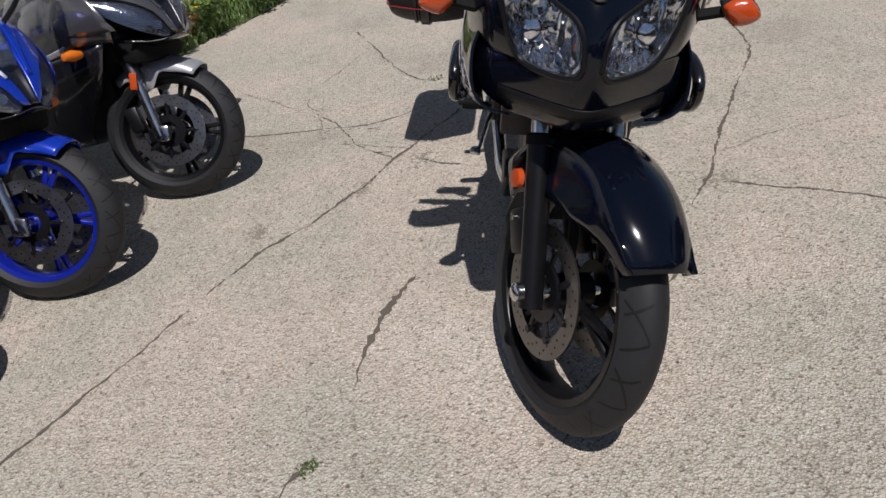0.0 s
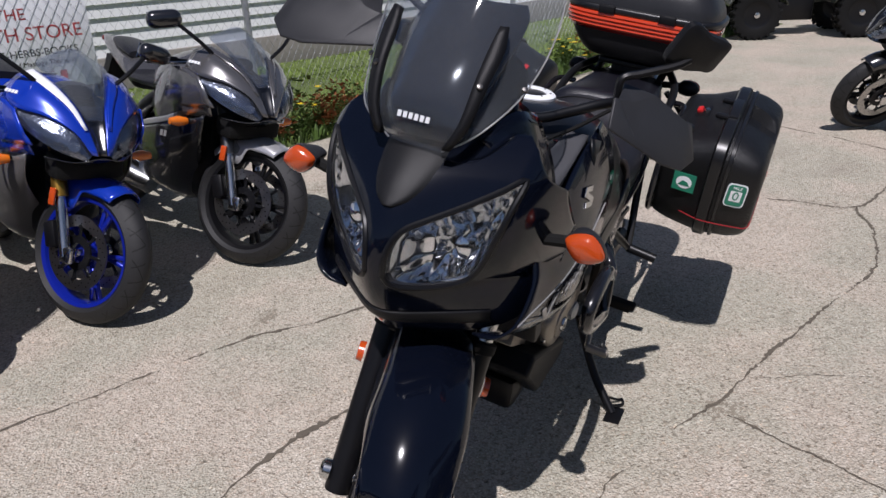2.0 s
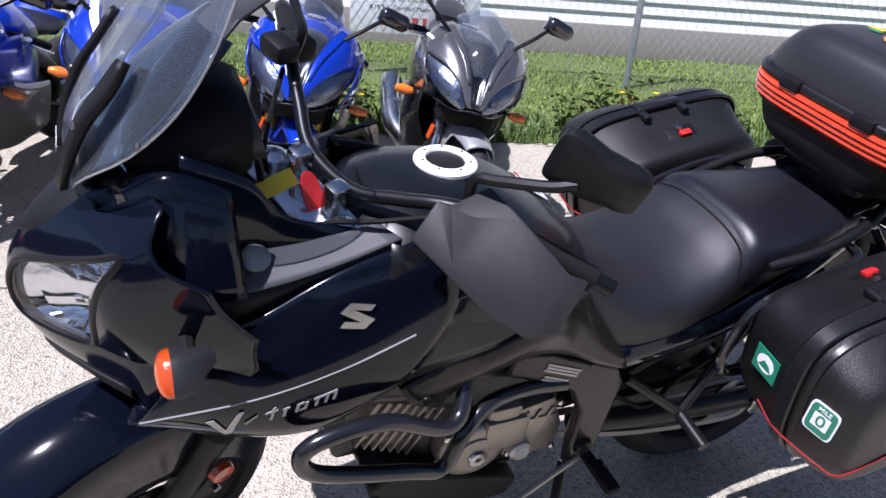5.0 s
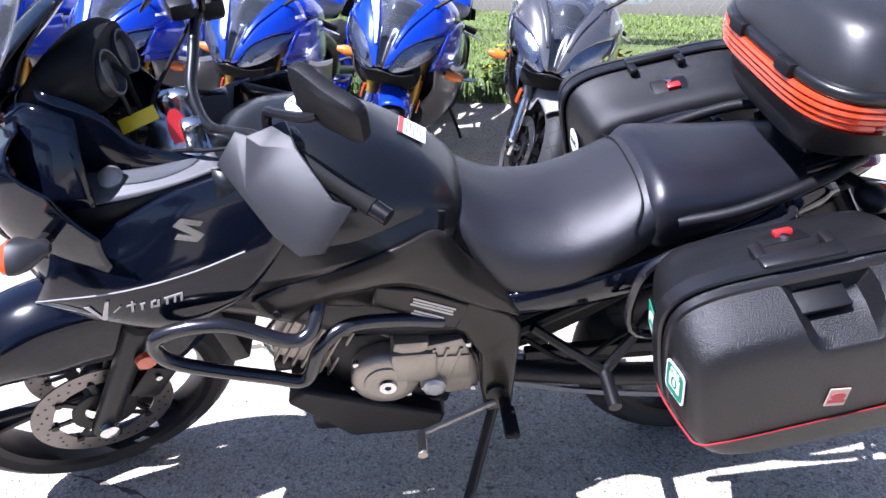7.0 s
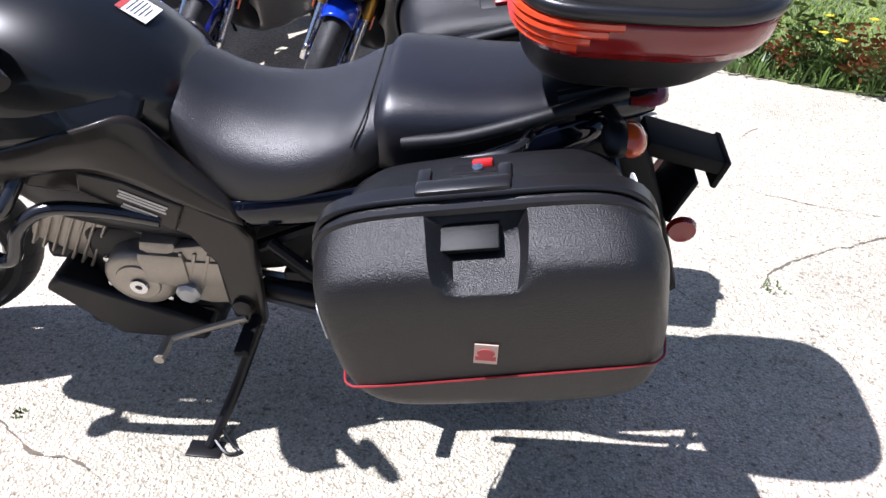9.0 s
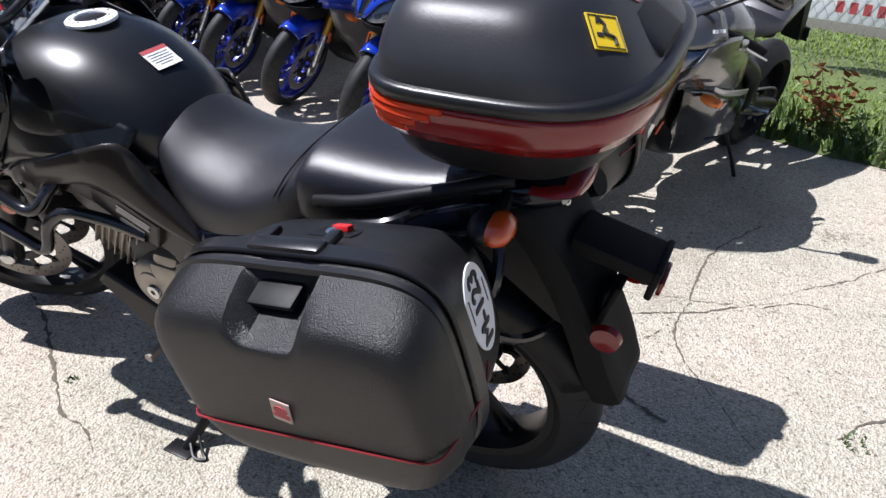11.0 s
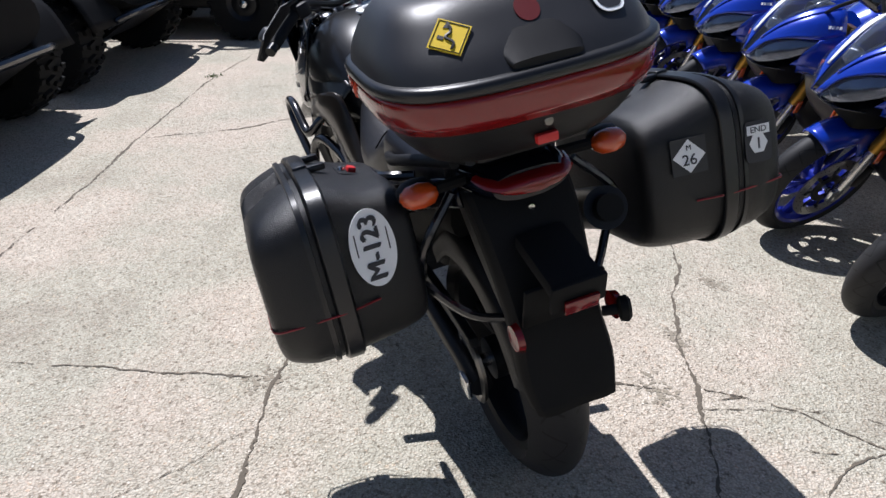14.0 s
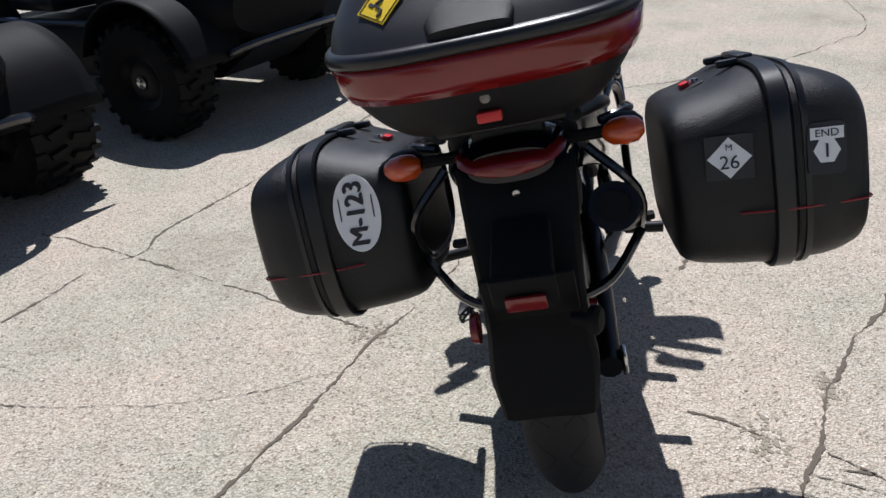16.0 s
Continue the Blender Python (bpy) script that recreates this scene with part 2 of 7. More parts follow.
M_REDLENS = mat("red_lens", (0.17, 0.006, 0.006), 0.18, coat=0.3, vary=0.2, scale=30)
M_REDFIN = mat("orange_red_lens", (0.62, 0.055, 0.015), 0.2, coat=0.7, vary=0.12, scale=30)
M_TANK = mat("black_tank_paint", (0.005, 0.0055, 0.0065), 0.33, 0.0, coat=0.25, vary=0.25, scale=9, spec=0.35, rough_vary=0.06)
M_BADGE = mat("dull_red_badge", (0.13, 0.02, 0.018), 0.35, vary=0.2, scale=40, coat=0.3)
M_RED = mat("red_plastic", (0.55, 0.02, 0.02), 0.35, vary=0.1, scale=40)
M_REDLINE = mat("red_piping", (0.24, 0.014, 0.018), 0.4, vary=0.1, scale=40)
M_YELLOW = mat("yellow_vinyl", (0.75, 0.52, 0.01), 0.4, vary=0.08, scale=40)
M_WHITE = mat("white_vinyl", (0.84, 0.85, 0.86), 0.4, vary=0.05, scale=40)
M_BEIGE = mat("faded_badge", (0.50, 0.36, 0.30), 0.4, vary=0.1, scale=40)
M_GREEN = mat("green_vinyl", (0.02, 0.20, 0.12), 0.4, vary=0.1, scale=40)
M_INK = mat("black_ink", (0.02, 0.02, 0.025), 0.5, vary=0.1, scale=40)
M_SIGNRED = mat("red_sign_paint", (0.42, 0.06, 0.06), 0.6, vary=0.15, scale=20)
M_SILVERINK = mat("silver_decal", (0.42, 0.41, 0.40), 0.35, 0.4, vary=0.1, scale=60)
M_BLUEINK = mat("blue_vinyl", (0.04, 0.16, 0.55), 0.4, vary=0.1, scale=40)
M_ORANGEINK = mat("brown_orange_vinyl", (0.45, 0.14, 0.05), 0.4, vary=0.1, scale=40)
M_LENS = screen_mat("clear_lens", (0.97, 0.98, 1.0), 0.01)
M_SCREEN = screen_mat("clear_windshield", (0.94, 0.96, 0.98), 0.035)
M_SMOKE = screen_mat("smoked_screen", (0.55, 0.58, 0.62), 0.05)
M_SIDING = mat("white_painted_siding", (0.74, 0.75, 0.73), 0.55, vary=0.07, scale=3, bump=0.3, bump_scale=60)
M_FOUND = mat("weathered_foundation", (0.27, 0.25, 0.22), 0.9, vary=0.25, scale=5, bump=0.6, bump_scale=70)
M_GALV = mat("galvanised_steel", (0.42, 0.43, 0.44), 0.45, 0.8, vary=0.15, scale=40)
M_SOIL = mat("lawn_soil", (0.085, 0.115, 0.030), 0.95, vary=0.4, scale=4, bump=0.8, bump_scale=60)
M_BLADE = mat("grass_blade", (0.19, 0.27, 0.045), 0.55, vary=0.45, scale=1.5)
M_LEAF = mat("weed_leaf", (0.060, 0.105, 0.020), 0.5, vary=0.45, scale=2)
M_DRYLEAF = mat("reddish_brown_leaf", (0.26, 0.085, 0.03), 0.7, vary=0.4, scale=9)
M_PETAL = mat("yellow_petal", (0.80, 0.55, 0.01), 0.6, vary=0.1, scale=30)


# ---- mesh helpers ----
def part(name, bm, material, parent=None, label="", m=None, sharp=38, solid=0.0, bev=0.0):
    """Links a bmesh as one mesh object, under a thing or a part when one is given."""
    me = bpy.data.meshes.new(name)
    bmesh.ops.recalc_face_normals(bm, faces=bm.faces)
    bm.to_mesh(me)
    bm.free()
    me.materials.append(material)
    me.shade_smooth()
    me.set_sharp_from_angle(angle=radians(sharp))
    ob = new(name, me)
    if parent is not None:
        ob.parent = parent
    if m is not None:
        ob.matrix_basis = m
    if label:
        ob["label"] = label
    if solid:
        mod = ob.modifiers.new("thickness", "SOLIDIFY")
        mod.thickness, mod.offset = solid, 0.0
    if bev:
        mod = ob.modifiers.new("edge", "BEVEL")
        mod.width, mod.segments, mod.limit_method, mod.angle_limit = bev, 2, "ANGLE", radians(40)
    return ob


def thing(name, label, category, group="", m=None):
    ob = tagged(new(name), label, category, group)
    if m is not None:
        ob.matrix_basis = m
    return ob


def loft(rings, closed=True, caps=True):
    bm = bmesh.new()
    vs = [[bm.verts.new(p) for p in ring] for ring in rings]
    n = len(vs[0])
    for a, b in zip(vs, vs[1:]):
        for i in range(n if closed else n - 1):
            j = (i + 1) % n
            bm.faces.new((a[i], a[j], b[j], b[i]))
    if caps and closed:
        bm.faces.new(vs[0][::-1])
        bm.faces.new(vs[-1])
    return bm


def catmull(pts, k=6):
    """A smooth curve through the points, k steps a span."""
    p = [Vector(q) for q in pts]
    p = [p[0] * 2 - p[1], *p, p[-1] * 2 - p[-2]]
    out = []
    for a, b, c, d in zip(p, p[1:], p[2:], p[3:]):
        for i in range(k):
            t = i / k
            out.append(0.5 * (2 * b + (c - a) * t + (2 * a - 5 * b + 4 * c - d) * t * t + (3 * b - a - 3 * c + d) * t ** 3))
    return out + [p[-2]]


def tube(pts, r, n=10, k=5, smooth=True, taper=1.0):
    path = catmull(pts, k) if smooth and len(pts) > 2 else [Vector(q) for q in pts]
    rings, up = [], None
    for i, p in enumerate(path):
        t = (path[min(i + 1, len(path) - 1)] - path[max(i - 1, 0)]).normalized()
        if up is None:
            up = t.orthogonal().normalized()
        up = (up - t * up.dot(t)).normalized()
        side = t.cross(up)
        rr = r * (1 + (taper - 1) * i / max(1, len(path) - 1))
        rings.append([p + (up * math.cos(a) + side * math.sin(a)) * rr for a in [2 * math.pi * j / n for j in range(n)]])
    return loft(rings)


def lathe(profile, n=48, closed=False):
    """Turns (radius, y) about the y axis."""
    rings = [[(r * math.cos(a), y, r * math.sin(a)) for r, y in profile] for a in [2 * math.pi * i / n for i in range(n)]]
    bm = bmesh.new()
    vs = [[bm.verts.new(p) for p in ring] for ring in rings]
    m = len(profile)
    for i in range(n):
        a, b = vs[i], vs[(i + 1) % n]
        for j in range(m if closed else m - 1):
            q = (j + 1) % m
            bm.faces.new((a[j], a[q], b[q], b[j]))
    return bm


def rbox(sx, sy, sz, bevel=0.0, seg=2, at=(0, 0, 0), m=None):
    bm = bmesh.new()
    bmesh.ops.create_cube(bm, size=1, matrix=Matrix.Diagonal((sx, sy, sz, 1)))
    if bevel:
        bmesh.ops.bevel(bm, geom=bm.edges[:], offset=bevel, segments=seg, affect="EDGES", profile=0.5)
    bmesh.ops.transform(bm, matrix=Matrix.Translation(at) @ (m or Matrix()), verts=bm.verts)
    return bm


def plate(poly, lo, hi, axis="y", bevel=0.0):
    """A polygon in the two other axes, extruded from lo to hi along one axis."""
    def at(p, v):
        return {"y": (p[0], v, p[1]), "x": (v, p[0], p[1]), "z": (p[0], p[1], v)}[axis]
    bm = loft([[at(p, lo) for p in poly], [at(p, hi) for p in poly]])
    if bevel:
        bmesh.ops.bevel(bm, geom=bm.edges[:], offset=bevel, segments=2, affect="EDGES", profile=0.5)
    return bm


def join(*bms):
    out = bmesh.new()
    for b in bms:
        me = bpy.data.meshes.new("tmp")
        b.to_mesh(me)
        b.free()
        out.from_mesh(me)
        bpy.data.meshes.remove(me)
    return out


def oval(hw, lo, hi, n=28, p=2.6, yc=0.0, top=None, flat=1.0):
    """A rounded closed section in (y, z)."""
    zc, hh = (lo + hi) / 2, (hi - lo) / 2
    out = []
    for i in range(n):
        a = 2 * math.pi * i / n
        c, s = math.cos(a), math.sin(a)
        y = math.copysign(abs(c) ** (2 / p), c) * hw
        z = math.copysign(abs(s) ** (2 / p), s) * hh
        if top is not None and z > 0:
            y *= 1 - (1 - top) * (z / hh) ** 2
        if top is not None and z < 0:
            y *= 1 - (1 - flat) * (z / hh) ** 2
        out.append((y + yc, zc + z))
    return out


def body(stations, n=28, k=4, p=2.6, y0=0.0):
    """A loft along x: stations of x, half-width, low, high, top narrowing, low narrowing."""
    st = catmull_rows(stations, k)
    return loft([[(s[0], y + y0, z) for y, z in oval(s[1], s[2], s[3], n, p, 0.0, s[4], s[5])] for s in st])


def catmull_rows(rows, k):
    r = [np.array(q, float) for q in rows]
    r = [2 * r[0] - r[1], *r, 2 * r[-1] - r[-2]]
    out = []
    for a, b, c, d in zip(r, r[1:], r[2:], r[3:]):
        for i in range(k):
            t = i / k
            out.append(0.5 * (2 * b + (c - a) * t + (2 * a - 5 * b + 4 * c - d) * t * t + (3 * b - a - 3 * c + d) * t ** 3))
    return out + [r[-2]]


def sheet(grid, ku=4, kv=4):
    """A smooth open surface through a grid of points."""
    rows = [catmull(r, kv) for r in grid]
    cols = [catmull([r[j] for r in rows], ku) for j in range(len(rows[0]))]
    bm = bmesh.new()
    vs = [[bm.verts.new(p) for p in c] for c in cols]
    for a, b in zip(vs, vs[1:]):
        for i in range(len(a) - 1):
            bm.faces.new((a[i], a[i + 1], b[i + 1], b[i]))
    return bm


def flip_y(bm):
    bmesh.ops.transform(bm, matrix=Matrix.Diagonal((1, -1, 1, 1)), verts=bm.verts)
    bmesh.ops.reverse_faces(bm, faces=bm.faces)
    return bm


def moved(bm, m):
    bmesh.ops.transform(bm, matrix=m, verts=bm.verts)
    return bm


def lettering(name, text, size, material, parent, m, depth=0.0008, spacing=1.0, bold=0.0):
    cu = bpy.data.curves.new(name, "FONT")
    cu.body, cu.size, cu.align_x, cu.align_y, cu.extrude, cu.space_character = text, size, "CENTER", "CENTER", depth, spacing
    cu.offset = bold
    tmp = new("tmp_text", cu)
    bpy.context.view_layer.update()
    me = bpy.data.meshes.new_from_object(tmp.evaluated_get(bpy.context.evaluated_depsgraph_get()))
    bpy.data.objects.remove(tmp)
    me.materials.clear()
    me.materials.append(material)
    ob = new(name, me)
    ob.parent = parent
    ob.matrix_basis = m
    return ob


def facing(at, normal, up=(0, 0, 1)):
    """A frame whose z is the normal and whose y is as near up as can be."""
    z = Vector(normal).normalized()
    x = Vector(up).cross(z).normalized()
    y = z.cross(x)
    return Matrix((x, y, z)).transposed().to_4x4() if at is None else Matrix.Translation(at) @ Matrix((x, y, z)).transposed().to_4x4()


def disc(hw, hh, t, n=40, p=2.0):
    out = []
    for i in range(n):
        a = 2 * math.pi * i / n
        out.append((math.copysign(abs(math.cos(a)) ** (2 / p), math.cos(a)) * hw, math.copysign(abs(math.sin(a)) ** (2 / p), math.sin(a)) * hh))
    return plate(out, 0, t, "z")


def bars(widths, size, gap=0.5):
    """Rows of plain bars, in place of writing."""
    bms = []
    total = len(widths) * size * (1 + gap)
    for i, w in enumerate(widths):
        bms.append(rbox(w, size, 0.0008, at=(0, total / 2 - (i + 0.5) * size * (1 + gap), 0)))
    return join(*bms)


def logo_bars(n, w, h, slant=0.2, gap=0.35):
    """A name drawn as a row of plain slanted blocks."""
    step = w / n
    bms = []
    for i in range(n):
        x = -w / 2 + i * step
        q = step * (1 - gap)
        bms.append(plate([(x, -h / 2), (x + q, -h / 2), (x + q + slant * h, h / 2), (x + slant * h, h / 2)], 0, 0.0008, "z"))
    return join(*bms)


# ---- the site: ground, lawn, fence, building ----
SITE = radians(-19.5)
U = Vector((math.cos(SITE), math.sin(SITE), 0))
N = Vector((-math.sin(SITE), math.cos(SITE), 0))


def site(u, n, z=0.0):
    """A place from metres along the row of machines and out from it."""
    return U * u + N * n + Vector((0, 0, z))


SITE_M = Matrix.Rotation(SITE, 4, "Z")

bm = bmesh.new()
bmesh.ops.create_grid(bm, x_segments=8, y_segments=8, size=300)
ground = tagged(part("ground", bm, M_CONC), "worn exposed-aggregate concrete yard with cracks", "ground", kind="structure")


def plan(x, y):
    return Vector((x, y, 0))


def crack(pts, width, name="ground_crack", seed=0):
    """A ragged dirt-filled crack along a line on the ground."""
    width *= 1.35
    r = random.Random(seed)
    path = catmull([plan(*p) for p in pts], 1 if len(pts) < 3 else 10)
    if len(pts) < 3:
        path = [path[0].lerp(path[1], i / 12) for i in range(13)]
    walkpts = []
    for a, b in zip(path, path[1:]):
        n = max(1, int((b - a).length / 0.012))
        walkpts += [a.lerp(b, i / n) for i in range(n)]
    walkpts.append(path[-1])
    bmx = bmesh.new()
    prev = None
    drift = 0.0
    for i, p in enumerate(walkpts):
        d = (walkpts[min(i + 1, len(walkpts) - 1)] - walkpts[max(i - 1, 0)]).normalized()
        s = Vector((-d.y, d.x, 0))
        drift = 0.86 * drift + r.uniform(-0.0042, 0.0042)
        big = noise.noise(p * 3.1 + Vector((seed, 0, 0)))
        body_w = 0.34 + 0.9 * big + 0.35 * noise.noise(p * 17)
        if body_w < 0.02 and i % 3:
            prev = None
            continue
        w = 0.95 * width * max(0.10, body_w + r.uniform(-0.3, 0.45))
        c = p + s * (drift + 0.02 * noise.noise(p * 5 + Vector((0, seed, 3))))
        cur = (bmx.verts.new(c - s * w * r.uniform(0.3, 0.7) + Vector((0, 0, 0.0025))), bmx.verts.new(c + s * w * r.uniform(0.3, 0.7) + Vector((0, 0, 0.0025))))
        if prev:
            bmx.faces.new((prev[0], prev[1], cur[1], cur[0]))
        prev = cur
    return tagged(part(name, bmx, M_CRACK, ground), kind="stuff")


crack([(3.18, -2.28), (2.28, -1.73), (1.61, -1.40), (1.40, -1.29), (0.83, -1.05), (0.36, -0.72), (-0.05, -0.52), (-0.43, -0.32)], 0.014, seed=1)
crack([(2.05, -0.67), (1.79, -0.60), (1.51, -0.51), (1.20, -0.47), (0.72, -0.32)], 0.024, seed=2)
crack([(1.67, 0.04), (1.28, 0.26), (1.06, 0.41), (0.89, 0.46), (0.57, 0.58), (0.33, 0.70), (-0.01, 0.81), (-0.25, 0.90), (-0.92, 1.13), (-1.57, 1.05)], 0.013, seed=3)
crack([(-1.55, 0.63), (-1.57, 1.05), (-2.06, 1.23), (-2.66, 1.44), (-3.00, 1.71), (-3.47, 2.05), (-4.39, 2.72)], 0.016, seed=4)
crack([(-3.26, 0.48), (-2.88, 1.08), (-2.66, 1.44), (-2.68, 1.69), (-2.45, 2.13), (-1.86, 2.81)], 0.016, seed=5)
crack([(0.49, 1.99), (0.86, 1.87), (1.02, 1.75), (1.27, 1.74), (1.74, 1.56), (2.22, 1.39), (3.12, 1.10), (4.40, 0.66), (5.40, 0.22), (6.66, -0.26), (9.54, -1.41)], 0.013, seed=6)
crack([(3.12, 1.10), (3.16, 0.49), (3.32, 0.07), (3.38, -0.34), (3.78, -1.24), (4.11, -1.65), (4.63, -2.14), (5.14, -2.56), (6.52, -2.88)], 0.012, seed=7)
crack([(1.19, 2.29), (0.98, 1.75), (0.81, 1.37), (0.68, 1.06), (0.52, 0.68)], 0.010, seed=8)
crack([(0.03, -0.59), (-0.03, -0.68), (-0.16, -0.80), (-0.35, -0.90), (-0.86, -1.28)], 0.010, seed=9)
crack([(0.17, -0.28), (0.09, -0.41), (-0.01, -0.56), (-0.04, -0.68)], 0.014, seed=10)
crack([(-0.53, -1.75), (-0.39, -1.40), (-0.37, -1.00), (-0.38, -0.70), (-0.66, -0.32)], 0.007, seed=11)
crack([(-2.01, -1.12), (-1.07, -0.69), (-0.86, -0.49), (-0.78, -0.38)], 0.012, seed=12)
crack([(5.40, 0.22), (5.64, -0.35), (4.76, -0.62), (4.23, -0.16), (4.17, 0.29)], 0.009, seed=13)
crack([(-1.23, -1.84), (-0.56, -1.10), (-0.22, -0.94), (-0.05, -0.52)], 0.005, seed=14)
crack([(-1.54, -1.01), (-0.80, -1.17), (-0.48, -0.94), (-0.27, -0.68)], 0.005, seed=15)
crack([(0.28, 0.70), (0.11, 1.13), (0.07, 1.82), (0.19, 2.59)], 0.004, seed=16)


def patch(x, y, rx, ry, seed, name="dirt_patch"):
    """Spalled, darker spot where joints meet."""
    r = random.Random(seed)
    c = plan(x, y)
    bmx = bmesh.new()
    for k in range(90):
        d = c + Vector((r.gauss(0, 0.55) * rx, r.gauss(0, 0.55) * ry, 0.0012 + 0.00001 * k))
        q, n, turn = r.uniform(0.002, 0.009), r.randint(5, 7), r.uniform(0, 6.28)
        bmx.faces.new([bmx.verts.new(d + Vector((math.cos(turn + 6.283 * i / n), math.sin(turn + 6.283 * i / n), 0)) * q * r.uniform(0.5, 1.2)) for i in range(n)])
    return tagged(part(name, bmx, M_STAIN, ground), kind="stuff")


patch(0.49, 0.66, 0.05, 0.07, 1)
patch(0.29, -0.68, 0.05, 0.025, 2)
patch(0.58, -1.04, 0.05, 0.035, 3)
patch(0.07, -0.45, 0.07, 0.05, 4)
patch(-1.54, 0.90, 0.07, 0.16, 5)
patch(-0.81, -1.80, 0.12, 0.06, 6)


def tuft(name, at, n, height, spread, material, seed, label, category="weed", width=0.006):
    r = random.Random(seed)
    bmx = bmesh.new()
    for _ in range(n):
        a, rad = r.uniform(0, 6.283), spread * math.sqrt(r.random())
        p = Vector(at) + Vector((math.cos(a) * rad, math.sin(a) * rad, 0))
        h = height * r.uniform(0.5, 1.1)
        d = Vector((r.uniform(-1, 1), r.uniform(-1, 1), 0)).normalized()
        s = Vector((-d.y, d.x, 0)) * width * r.uniform(0.6, 1.2)
        b0, b1 = bmx.verts.new(p - s), bmx.verts.new(p + s)
        m0, m1 = bmx.verts.new(p + d * h * 0.25 + Vector((0, 0, h * 0.6)) - s * 0.8), bmx.verts.new(p + d * h * 0.25 + Vector((0, 0, h * 0.6)) + s * 0.8)
        tip = bmx.verts.new(p + d * h * r.uniform(0.5, 0.9) + Vector((0, 0, h * r.uniform(0.7, 1))))
        bmx.faces.new((b0, b1, m1, m0))
        bmx.faces.new((m0, m1, tip))
    ob = part(name, bmx, material)
    return tagged(ob, label, category, kind="stuff")


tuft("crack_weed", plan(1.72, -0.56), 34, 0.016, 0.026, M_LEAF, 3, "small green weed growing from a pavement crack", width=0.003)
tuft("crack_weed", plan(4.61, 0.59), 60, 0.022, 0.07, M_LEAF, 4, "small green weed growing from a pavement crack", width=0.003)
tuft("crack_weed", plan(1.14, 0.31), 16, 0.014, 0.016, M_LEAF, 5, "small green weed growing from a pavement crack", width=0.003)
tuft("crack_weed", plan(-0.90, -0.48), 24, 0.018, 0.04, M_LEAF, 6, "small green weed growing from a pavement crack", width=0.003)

# lawn strip with an uneven edge
EDGE, WALL, FENCE = -2.95, -6.09, -4.5
bm = bmesh.new()
rows = []
for i in range(241):
    u = -9 + i * 0.1
    e = EDGE + 0.07 * noise.noise(Vector((u * 1.7, 0, 0))) + 0.03 * noise.noise(Vector((u * 7, 2, 0)))
    row = []
    for j in range(9):
        f = j / 8
        n = e + (WALL - e) * f
        z = 0.012 + 0.05 * min(1, f * 4) + 0.015 * noise.noise(Vector((u, n, 1)))
        row.append(bm.verts.new(site(u, n, z if j else 0.004)))
    rows.append(row)
for a, b in zip(rows, rows[1:]):
    for j in range(8):
        bm.faces.new((a[j], a[j + 1], b[j + 1], b[j]))
lawn = tagged(part("lawn", bm, M_SOIL), "strip of rough lawn beside the concrete yard", "lawn", kind="structure")


def blades(count, seed, u0, u1, n0, n1, hmin, hmax, material, name, label, width=0.005, power=1.0):
    g = np.random.default_rng(seed)
    u = g.uniform(u0, u1, count)
    n = n0 + (n1 - n0) * g.random(count) ** power
    h = g.uniform(hmin, hmax, count) * (0.6 + 0.6 * (np.sin(u * 2.3) * np.sin(n * 3.1) * 0.5 + 0.5))
    a = g.uniform(0, 2 * np.pi, count)
    base = np.stack([U.x * u + N.x * n, U.y * u + N.y * n, np.full(count, 0.05)], 1)
    base[:, 2] = np.where(n > EDGE - 0.25, 0.012, 0.055)
    d = np.stack([np.cos(a), np.sin(a), np.zeros(count)], 1)
    s = np.stack([-np.sin(a), np.cos(a), np.zeros(count)], 1) * (width * g.uniform(0.6, 1.3, count))[:, None]
    up = np.array([0, 0, 1.0])
    lean = g.uniform(0.15, 0.75, count)[:, None]
    mid = base + d * (h[:, None] * 0.35 * lean) + up * (h[:, None] * 0.6)
    tip = base + d * (h[:, None] * 1.0 * lean) + up * (h[:, None] * 0.95)
    v = np.stack([base - s, base + s, mid + s * 0.8, mid - s * 0.8, tip], 1).reshape(-1, 3)
    k = np.arange(count) * 5
    faces = [tuple(q) for q in np.stack([k, k + 1, k + 2, k + 3], 1).tolist()] + [tuple(q) for q in np.stack([k + 3, k + 2, k + 4], 1).tolist()]
    me = bpy.data.meshes.new(name)
    me.from_pydata(v.tolist(), [], faces)
    me.materials.append(material)
    return tagged(new(name, me), label, "grass", kind="stuff")


blades(75000, 1, -8, 6.5, EDGE - 0.02, WALL + 0.02, 0.018, 0.042, M_BLADE, "lawn_grass", "uneven sunlit green lawn grass behind the motorcycles")
blades(5000, 2, -8, 6.5, EDGE + 0.04, EDGE - 0.35, 0.05, 0.15, M_LEAF, "edge_weeds", "taller weeds along the edge of the concrete", 0.010)


